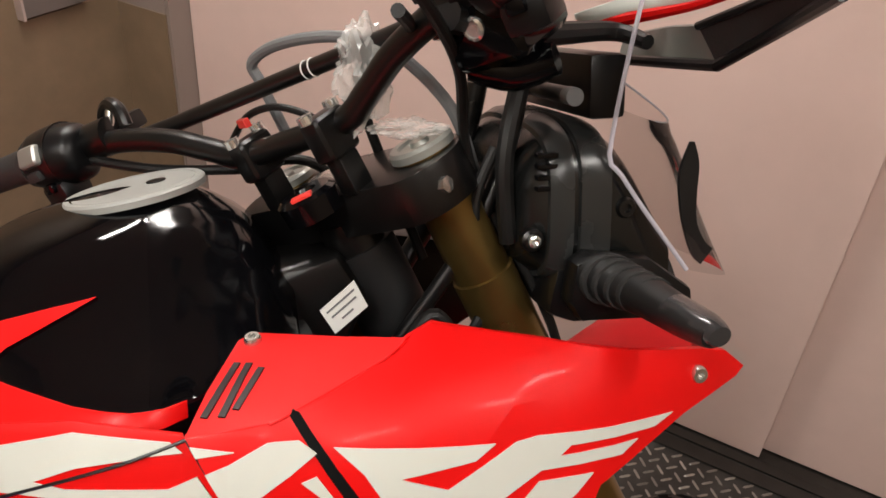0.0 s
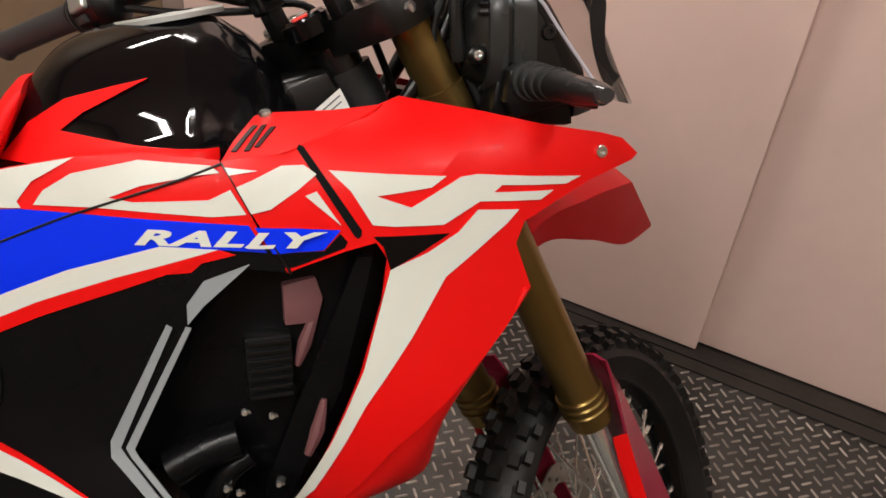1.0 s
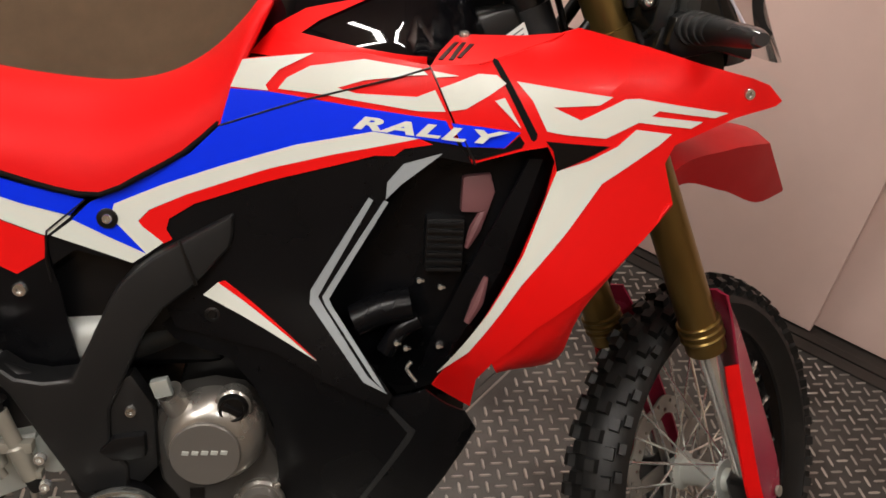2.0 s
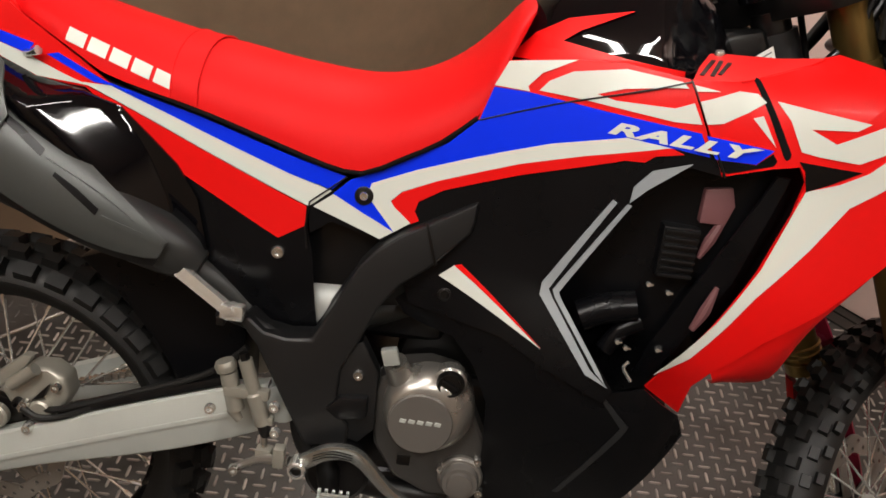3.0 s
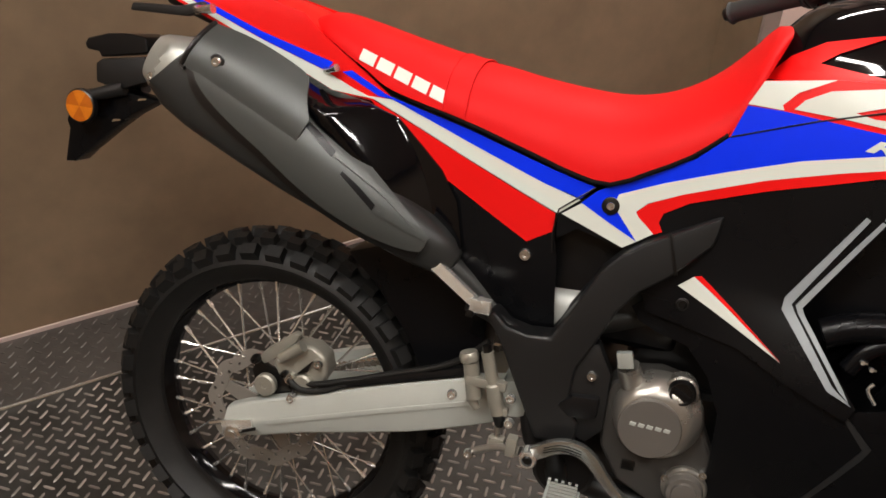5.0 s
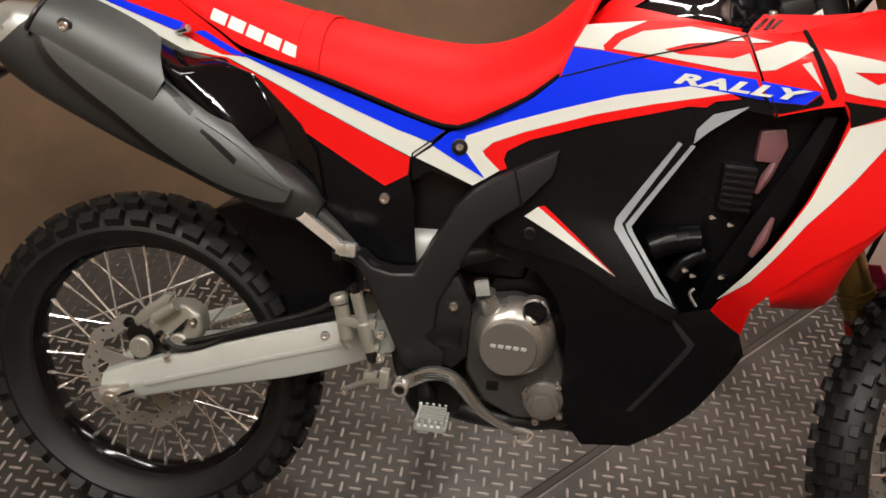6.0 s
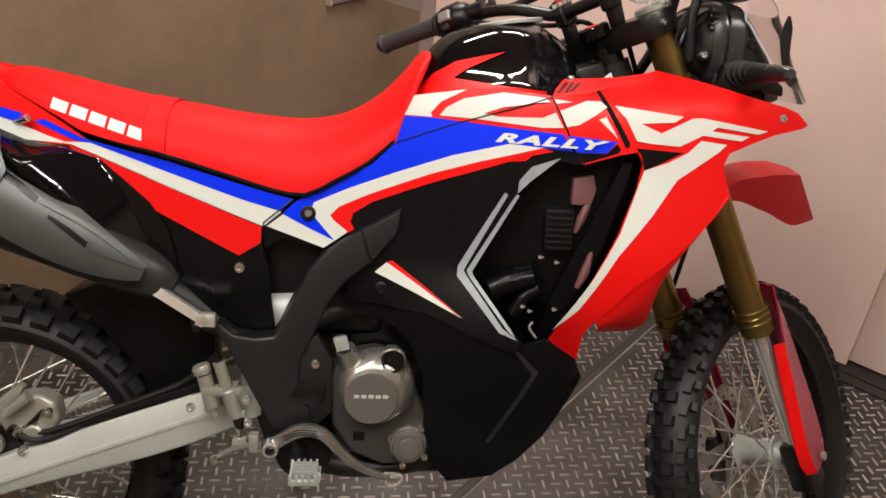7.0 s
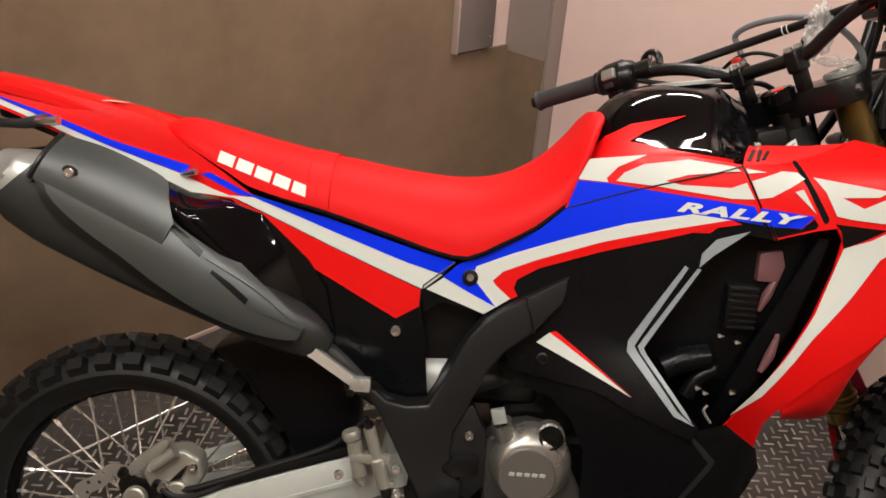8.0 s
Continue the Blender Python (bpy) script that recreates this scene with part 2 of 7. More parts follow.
def fill(loops):
    """A flat sheet in x, z inside the first loop and outside the others."""
    bm = bmesh.new()
    edges = []
    for loop in loops:
        vs = [bm.verts.new((p[0], 0, p[1])) for p in loop]
        edges += [bm.edges.new((vs[i], vs[(i + 1) % len(vs)])) for i in range(len(vs))]
    bmesh.ops.triangle_fill(bm, use_beauty=True, use_dissolve=False, edges=edges)
    return bm


def prism(loops, y0, y1, bevel=0.0, seg=2):
    """A plate with that outline in x, z, from y0 to y1."""
    if not isinstance(loops[0][0], (list, tuple)):
        loops = [loops]
    bm = fill(loops)
    for v in bm.verts:
        v.co.y = y0
    ret = bmesh.ops.extrude_face_region(bm, geom=bm.faces[:])
    for v in ret["geom"]:
        if isinstance(v, bmesh.types.BMVert):
            v.co.y = y1
    bmesh.ops.recalc_face_normals(bm, faces=bm.faces)
    if bevel:
        es = [e for e in bm.edges if len(e.link_faces) == 2 and e.calc_face_angle(0) > 0.7]
        bmesh.ops.bevel(bm, geom=es, offset=bevel, segments=seg, affect="EDGES", profile=0.6, clamp_overlap=True)
    return bm


def ribbon(pts, halves, y0, y1, bevel=0.002, n=5):
    """A flat bar of changing width along a line in x, z, from y0 to y1."""
    line = curve_through([(a, 0, b) for a, b in pts], n)
    wide = []
    for i in range(len(pts) - 1):
        wide += [halves[i] + (halves[i + 1] - halves[i]) * j / n for j in range(n)]
    wide.append(halves[-1])
    up, low = [], []
    for i, p in enumerate(line):
        d = (line[min(i + 1, len(line) - 1)] - line[max(i - 1, 0)]).normalized()
        side = Vector((-d.z, 0, d.x)) * wide[i]
        up.append((p.x + side.x, p.z + side.z))
        low.append((p.x - side.x, p.z - side.z))
    return prism(up + low[::-1], y0, y1, bevel)


def skin(outline, depth, lift, thick=0.003, cell=0.03, side=-1, rounded=0, flare=0.0):
    """A panel that lies on the surface y = depth(x, z) of one side, with that outline in x, z."""
    if rounded:
        outline = [(p.x, p.z) for p in curve_through([(a, 0, b) for a, b in outline], rounded, closed=True)]
    bm = fill([outline])
    xs, zs = [p[0] for p in outline], [p[1] for p in outline]
    for lo, hi, axis in ((min(xs), max(xs), 0), (min(zs), max(zs), 2)):
        k = math.floor(lo / cell) + 1
        while k * cell < hi:
            co, no = [0, 0, 0], [0, 0, 0]
            co[axis], no[axis] = k * cell, 1
            bmesh.ops.bisect_plane(bm, geom=bm.verts[:] + bm.edges[:] + bm.faces[:], plane_co=co, plane_no=no, dist=1e-5)
            k += 1
    for v in bm.verts:
        v.co.y = side * (depth(v.co.x, v.co.z) + lift)
    if thick:
        ret = bmesh.ops.extrude_face_region(bm, geom=bm.faces[:])
        for v in ret["geom"]:
            if isinstance(v, bmesh.types.BMVert):
                v.co.y -= side * thick
    return bm


def glide(x, xs, ys):
    """A smooth line through given heights."""
    if x <= xs[0]:
        return ys[0]
    for i in range(len(xs) - 1):
        if x <= xs[i + 1]:
            h = xs[i + 1] - xs[i]
            t = (x - xs[i]) / h
            s0 = (ys[i + 1] - ys[i - 1]) / (xs[i + 1] - xs[i - 1]) if i else (ys[1] - ys[0]) / h
            s1 = (ys[i + 2] - ys[i]) / (xs[i + 2] - xs[i]) if i + 2 < len(xs) else (ys[-1] - ys[-2]) / h
            return ((2 * t ** 3 - 3 * t * t + 1) * ys[i] + (t ** 3 - 2 * t * t + t) * h * s0
                    + (3 * t * t - 2 * t ** 3) * ys[i + 1] + (t ** 3 - t * t) * h * s1)
    return ys[-1]


def loft(sections, cap=True, closed=True):
    bm = bmesh.new()
    rings = [[bm.verts.new(p) for p in s] for s in sections]
    n = len(rings[0])
    for a, b in zip(rings, rings[1:]):
        for k in range(n if closed else n - 1):
            bm.faces.new((a[k], a[(k + 1) % n], b[(k + 1) % n], b[k]))
    if cap and closed:
        bm.faces.new(rings[0])
        bm.faces.new(rings[-1])
    return bm


def bolt(x, y, z, r=0.008, h=0.006, side=-1, turn=None):
    """A domed socket screw on the side of the machine."""
    bm = lathe([(r, 0), (r, h * 0.5), (r * 0.8, h), (r * 0.42, h), (r * 0.38, h * 0.4), (0.0005, h * 0.4)], 18)
    m = Matrix.Translation((x, y, z)) @ (Matrix.Rotation(math.pi, 4, "Z") if side < 0 else Matrix.Identity(4))
    return move(bm, m)


# ---- the lift car; its own axes run along the brown wall and across to it ----
CAR = pose(0, 0, 0, 0, 0, 46.2)
BACK_A, DOOR_A, BROWN_B, NEAR_B, TOP = -1.75, 1.575, 1.79, -1.35, 2.35


def structure(name, bm, mat, label, category, parent=None):
    return tagged(part(name, bm, mat, parent, m=CAR, smooth=0), label, category, kind="structure")


floor = structure("floor", box(BACK_A - 0.1, DOOR_A + 0.3, NEAR_B - 0.1, BROWN_B + 0.1, -0.06, 0.0), FLOOR,
                  "worn dark steel tread plate floor of a lift", "floor")
structure("ceiling", box(BACK_A - 0.1, DOOR_A + 0.3, NEAR_B - 0.1, BROWN_B + 0.1, TOP, TOP + 0.06), CEIL, "plain painted lift ceiling", "ceiling")
NOTCH_A, NOTCH_Z = 1.212, 0.722
structure("wall_north", join(box(BACK_A, NOTCH_A, BROWN_B, BROWN_B + 0.06, 0.012, TOP),
                             box(NOTCH_A, 1.500, BROWN_B, BROWN_B + 0.06, 0.012, NOTCH_Z)), BROWN,
          "brown laminate side wall with a mottled surface", "wall")
structure("wall_panel_upper", box(NOTCH_A, 1.500, BROWN_B + 0.012, BROWN_B + 0.06, NOTCH_Z, TOP), PINK, "pink painted wall above the brown cladding", "wall")
structure("baseboard", box(BACK_A, 1.498, BROWN_B - 0.007, BROWN_B - 0.0005, 0.0, 0.015, 0.002), TRIM, "pink skirting strip at the foot of the brown wall", "skirting")
structure("wall_return", box(1.500, 1.585, 1.618, BROWN_B + 0.06, 0.0, NOTCH_Z - 0.02), BROWN, "brown clad return beside the doors", "wall")
structure("wall_return_upper", box(1.502, 1.585, 1.618, BROWN_B + 0.06, NOTCH_Z - 0.02, TOP), JAMB, "pink return above the brown cladding with shade in its colour", "wall")
structure("door_jamb", box(1.503, 1.64, 1.606, 1.6165, 0.0, TOP), JAMB, "pink door jamb with shade in its colour", "trim")
structure("door_1", box(DOOR_A, DOOR_A + 0.03, -0.09, 1.604, 0.006, TOP, 0.002), PINK, "pink painted sliding lift door leaf", "door")
structure("door_2", box(DOOR_A + 0.036, DOOR_A + 0.066, -1.3, -0.06, 0.006, TOP, 0.002), PINK, "pink painted sliding lift door leaf set further back", "door")
sill = structure("door_sill", join(box(1.49, 1.53, NEAR_B, 1.585, 0.0, 0.006, 0.001), box(1.538, 1.566, NEAR_B, 1.585, 0.0, 0.006, 0.001),
                                   box(1.57, 1.70, NEAR_B, 1.585, -0.004, 0.002)), SILL, "dark grooved metal door sill", "sill")
structure("wall_south", box(BACK_A, DOOR_A + 0.1, NEAR_B - 0.06, NEAR_B, 0.0, TOP), BROWN, "brown laminate side wall", "wall")
structure("wall_west", box(BACK_A - 0.06, BACK_A, NEAR_B, BROWN_B + 0.06, 0.0, TOP), BROWN, "brown laminate rear wall", "wall")
structure("wall_door_side", box(DOOR_A + 0.066, DOOR_A + 0.12, NEAR_B - 0.06, -1.25, 0.0, TOP), PINK_SHADE, "pink return beside the doors in a shaded copy of the door pink", "wall")
# flat plate along the brown wall, and the joint strip across the floor
structure("floor_edge_plate", move(box(BACK_A, 1.49, 1.53, BROWN_B - 0.008, -0.004, 0.004, 0.001), Matrix.Identity(4)), EDGE_PLATE,
          "dark smooth steel strip along the wall foot", "floor strip")
structure("floor_edge_bead", tube([(BACK_A, 1.53, 0.002), (1.49, 1.53, 0.002)], 0.005, 8, 1), STEEL, "worn bright weld bead along the floor edge", "weld bead")
structure("floor_joint", join(box(-0.9, 1.49, 0.440, 0.455, 0.0, 0.0016), box(-0.9, 1.49, 0.456, 0.459, 0.0, 0.0030)), JOINT, "dirt-filled joint strip in the tread plate", "floor joint")
structure("floor_joint_bead", tube([(-0.9, 0.4345, 0.0), (1.49, 0.4345, 0.0)], 0.0030, 8, 1), TREAD, "worn weld bead beside the floor joint", "weld bead")

panel = thing("control_panel", "grey brushed metal lift control panel fixed on the side wall", "control panel", CAR @ pose(1.315, BROWN_B, NOTCH_Z))
part("faceplate", box(-0.106, 0.075, -0.022, 0.012, 0.012, 1.3, 0.002), GREY_PANEL, panel)
part("edge_strip", box(-0.114, -0.107, -0.026, 0.012, 0.008, 1.3, 0.001), TRIM, panel, "thin pink edge strip")
part("screw", move(lathe([(0.004, 0), (0.004, 0.003), (0.0005, 0.004)], 12), pose(0.055, -0.0225, 0.05, 0, 0, 180)), STEEL, panel)

# The unseen light at (-1.30, 0.85) is added to brighten the rear brown wall.
for la, lb, turn in ((0.75, 1.30, 0), (1.12, 0.92, 90), (-0.55, 0.30, 0), (-1.25, 0.20, 0), (-1.30, 0.85, 90), (-0.65, -0.67, 0), (0.50, -0.90, 0)):
    lamp = thing("ceiling_light", "lit narrow ceiling light placed out of view, with a white diffuser", "ceiling light", CAR @ pose(la, lb, TOP, 0, 0, turn), "ceiling lights")
    part("frame", join(box(-0.315, 0.315, -0.047, -0.035, -0.03, 0.0), box(-0.315, 0.315, 0.035, 0.047, -0.03, 0.0),
                       box(-0.315, -0.30, -0.035, 0.035, -0.03, 0.0), box(0.30, 0.315, -0.035, 0.035, -0.03, 0.0)), ALU, lamp, smooth=0)
    part("diffuser", box(-0.30, 0.30, -0.035, 0.035, -0.026, -0.010), LAMP, lamp, smooth=0)

# ---- the motorcycle: x forward from the rear axle, y to its left, z up; it leans to its left ----
BIKE = pose(-0.975, 0.239, 0, -19.4, 0, 0)
bike = thing("motorcycle", "red, white and blue trail motorcycle leaning on its side stand", "motorcycle", BIKE)

WIDE_X = [-0.6, -0.3, -0.1, 0.1, 0.3, 0.45, 0.6, 0.75, 0.9, 1.05, 1.2, 1.3, 1.42]
WIDE_Y = [0.05, 0.07, 0.085, 0.095, 0.105, 0.12, 0.125, 0.155, 0.21, 0.248, 0.235, 0.2, 0.15]
HIGH_Z = [0.35, 0.45, 0.55, 0.65, 0.72, 0.85, 1.0, 1.06, 1.12]
HIGH_G = [0.55, 0.6, 0.68, 0.86, 0.97, 1.0, 1.0, 0.93, 0.6]


def body(x, z):
    return glide(x, WIDE_X, WIDE_Y) * glide(z, HIGH_Z, HIGH_G)


def ease(x, a, b):
    t = min(max((x - a) / (b - a), 0), 1)
    return t * t * (3 - 2 * t)


def flank(x, z):
    """The side below the stripes: wider at the engine, wrapping inwards at its front edge."""
    g = glide(z, HIGH_Z, HIGH_G)
    low = glide(z, [0.35, 0.42, 0.5, 0.6, 0.67, 0.72, 0.77, 0.85], [0.72, 0.82, 0.98, 1.14, 1.18, 1.11, 1.02, 1.0])
    k = ease(x, 0.6, 0.8) * (1 - ease(z, 0.84, 0.88))
    wrap = 1 + (glide(x, [0.93, 0.98, 1.03, 1.06], [1, 0.93, 0.72, 0.6]) - 1) * (1 - ease(z, 0.7, 0.86))
    return glide(x, WIDE_X, WIDE_Y) * (g + (low - g) * k) * wrap


def shroud_at(x, z):
    """The radiator shroud stands flush with the side at the top and draws in towards its foot."""
    return body(x, z) - 0.013 * ease(z, 0.80, 0.96) + 0.008 * (1 - ease(x, 0.96, 1.0)) * ease(z, 0.85, 0.95) - 0.012 * (1 - ease(z, 0.62, 0.80))


def tank_top(x):
    return glide(x, [0.66, 0.70, 0.749, 0.78, 0.816, 0.88, 0.935, 0.965, 0.99, 1.02], [1.0, 1.05, 1.103, 1.138, 1.157, 1.172, 1.172, 1.158, 1.138, 1.09])


def tank_wide(x):
    return 0.93 * glide(x, WIDE_X, WIDE_Y) * glide(x, [0.665, 0.73, 0.78, 0.905, 0.940, 1.02], [0.72, 0.90, 1.0, 1.0, 0.84, 0.66])


def tank_round(h):
    """Half width of the tank from its foot to its crown, as a share."""
    return glide(h, [0, 0.34, 0.41, 0.47, 0.55, 0.65, 0.75, 0.87, 0.94, 0.98, 1.0], [1.0, 1.0, 0.96, 0.86, 0.73, 0.622, 0.540, 0.425, 0.305, 0.186, 0.0])


def tank_ring(x, grow=0.0, foot=0.0):
    top, w = tank_top(x), tank_wide(x)
    near = []
    for j in range(25):
        h = foot + (1 - foot) * (1 - (1 - j / 24) ** 1.8)
        near.append((x, -(w * tank_round(h) + grow), 0.98 + grow + max(top - 0.98, 0.012) * h))
    return near + [(p[0], -p[1], p[2]) for p in reversed(near[:-1])]


def tank_side(x, z):
    top = tank_top(x)
    return tank_wide(x) * tank_round((z - 0.98) / max(top - 0.98, 0.012))


# -- wheels --
def tyre_mesh(radius, half, knob, bead):
    """A tyre about the y axis with blocks standing on its tread."""
    prof = []
    tread_r = radius - knob
    rim_r = bead
    for k in range(17):
        a = math.pi * k / 16
        y = -half * math.cos(a)
        prof.append((rim_r + (tread_r - rim_r) * math.sin(a) ** 0.62, y * (1.0 if 0.15 < a < 3.0 else 0.55)))
    bm = lathe(prof + [(rim_r - 0.012, half * 0.5), (rim_r - 0.012, -half * 0.5)], 96, closed=True)
    return bm


def tread_blocks(parent, m, radius, half, knob, rows, count, bead):
    """Rubber blocks round the tread, each row on one shared mesh."""
    tread_r, rim_r = radius - knob, bead
    for y, long, wide, shift in rows:
        s = min(abs(y) / half, 0.98)
        base = rim_r + (tread_r - rim_r) * math.sin(math.acos(s)) ** 0.62 if s < 0.97 else tread_r - half * 0.45
        slope = math.asin(s) * (1 if y > 0 else -1) * 0.75
        block = box(-long / 2, long / 2, -wide / 2, wide / 2, -0.006, knob)
        for v in block.verts:
            if v.co.z > 0:
                v.co.x *= 0.84
                v.co.y *= 0.84
        me = finish(block, "tread_block", RUBBER, 0)
        for i in range(count):
            a = 2 * math.pi * (i + shift) / count
            ob = new("tread_block", me)
            ob.matrix_basis = m @ Matrix.Rotation(-a, 4, "Y") @ Matrix.Translation((0, y, base)) @ Matrix.Rotation(-slope, 4, "X")
            ob.parent = parent


def wave_disc(radius, inner, thick, holes):
    outer = []
    for k in range(120):
        a = 2 * math.pi * k / 120
        r = radius + 0.004 * math.cos(10 * a)
        outer.append((r * math.cos(a), r * math.sin(a)))
    loops = [outer, [((inner + 0.003 * math.cos(10 * b)) * math.cos(b), (inner + 0.003 * math.cos(10 * b)) * math.sin(b))
                     for b in (2 * math.pi * k / 60 for k in range(60))]]
    for ring, n in ((inner + (radius - inner) * 0.3, holes), (inner + (radius - inner) * 0.7, holes)):
        for i in range(n):
            a = 2 * math.pi * (i + (0.5 if ring > (inner + radius) / 2 else 0)) / n
            c = (ring * math.cos(a), ring * math.sin(a))
            loops.append([(c[0] + 0.0042 * math.cos(b), c[1] + 0.0042 * math.sin(b)) for b in (2 * math.pi * k / 7 for k in range(7))])
    return prism(loops, -thick / 2, thick / 2)


def wheel(name, m, radius, half, rim_r, knob, rows, count, hub_r, hub_half, disc_side, disc_r, spokes=36):
    """Rim with tyre, hub, spokes and disc, all about the y axis, then set in place by m."""
    rim_prof = [(rim_r - 0.004, -0.010), (rim_r - 0.010, -0.006), (rim_r - 0.010, 0.006), (rim_r - 0.004, 0.010), (rim_r + 0.010, half * 0.52),
                (rim_r + 0.024, half * 0.56), (rim_r + 0.024, half * 0.50), (rim_r + 0.012, half * 0.46), (rim_r + 0.006, 0.008),
                (rim_r + 0.006, -0.008), (rim_r + 0.012, -half * 0.46), (rim_r + 0.024, -half * 0.50), (rim_r + 0.024, -half * 0.56), (rim_r + 0.010, -half * 0.52)]
    w = part(name, move(lathe(rim_prof, 96, closed=True), m), BLACK_GLOSS, bike, "spoked wheel with a glossy black rim and knobbly tyre")
    part("tyre", move(tyre_mesh(radius, half, knob, rim_r + 0.015), m), RUBBER, w, "black knobbly off-road tyre", smooth=50)
    tread_blocks(w, m, radius, half, knob, rows, count, rim_r + 0.015)
    part("hub", move(lathe([(0.012, -hub_half - 0.02), (0.018, -hub_half - 0.02), (0.02, -hub_half), (hub_r, -hub_half), (hub_r, -hub_half + 0.006), (hub_r * 0.7, -hub_half + 0.012),
                           (hub_r * 0.62, 0), (hub_r * 0.7, hub_half - 0.012), (hub_r, hub_half - 0.006), (hub_r, hub_half), (0.02, hub_half),
                           (0.018, hub_half + 0.02), (0.012, hub_half + 0.02)], 40), m), ALU, w, "cast aluminium hub")
    part("brake_disc", move(wave_disc(disc_r, disc_r * 0.76, 0.0035, 20), m @ Matrix.Translation((0, disc_side, 0))), DISC, w, "drilled steel brake disc")
    carrier = join(*[prism([(0.02 * math.cos(a - 1.2), 0.02 * math.sin(a - 1.2)), (disc_r * 0.74 * math.cos(a - 0.13), disc_r * 0.74 * math.sin(a - 0.13)),
                            (disc_r * 0.74 * math.cos(a + 0.13), disc_r * 0.74 * math.sin(a + 0.13)), (0.02 * math.cos(a + 1.2), 0.02 * math.sin(a + 1.2))], -0.002, 0.002)
                     for a in (2 * math.pi * k / 5 + 0.3 for k in range(5))])
    part("disc_carrier", move(carrier, m @ Matrix.Translation((0, disc_side * 0.985, 0))), DISC, w)
    for i in range(spokes):
        side = -1 if i % 2 else 1
        swing = (1 if (i // 2) % 2 else -1) * 0.75
        a = 2 * math.pi * (i + 0.5) / spokes
        p0 = Vector((hub_r * 0.9 * math.cos(a + swing), side * (hub_half - 0.004), hub_r * 0.9 * math.sin(a + swing)))
        p1 = Vector(((rim_r - 0.008) * math.cos(a), side * 0.004, (rim_r - 0.008) * math.sin(a)))
        d = (p1 - p0).normalized()
        sp = join(tube([p0, p1], 0.0022, 6, 1), tube([p1 - d * 0.020, p1 - d * 0.016, p1 + d * 0.002], [0.0025, 0.0042, 0.0042], 6, 1))
        part("spoke", move(sp, m), CHROME, w)
    return w


REAR_ROWS = [(0.0, 0.032, 0.030, 0.0), (0.030, 0.030, 0.022, 0.5), (-0.030, 0.030, 0.022, 0.5), (0.054, 0.034, 0.026, 0.0), (-0.054, 0.034, 0.026, 0.0)]
wheel("rear_wheel", pose(0.008, 0.03, 0.341), 0.328, 0.064, 0.236, 0.015, REAR_ROWS, 38, 0.045, 0.055, -0.062, 0.112)

# -- steering: everything that turns with the handlebar --
STEER = pose(1.0815, -0.0108, 1.1098, 0, -24.9, 0) @ pose(0, 0, 0, 0, 0, 39.1)
LEG_X, LEG_Y, AXLE_X, AXLE_Z = 0.036, 0.088, 0.046, -0.838
FRONT_ROWS = [(0.011, 0.020, 0.018, 0.0), (-0.011, 0.020, 0.018, 0.5), (0.030, 0.020, 0.016, 0.5), (-0.030, 0.020, 0.016, 0.0), (0.040, 0.018, 0.012, 0.25), (-0.040, 0.018, 0.012, 0.75)]
wheel("front_wheel", STEER @ pose(AXLE_X, 0, AXLE_Z), 0.345, 0.046, 0.257, 0.011, FRONT_ROWS, 50, 0.034, 0.043, 0.062, 0.128)

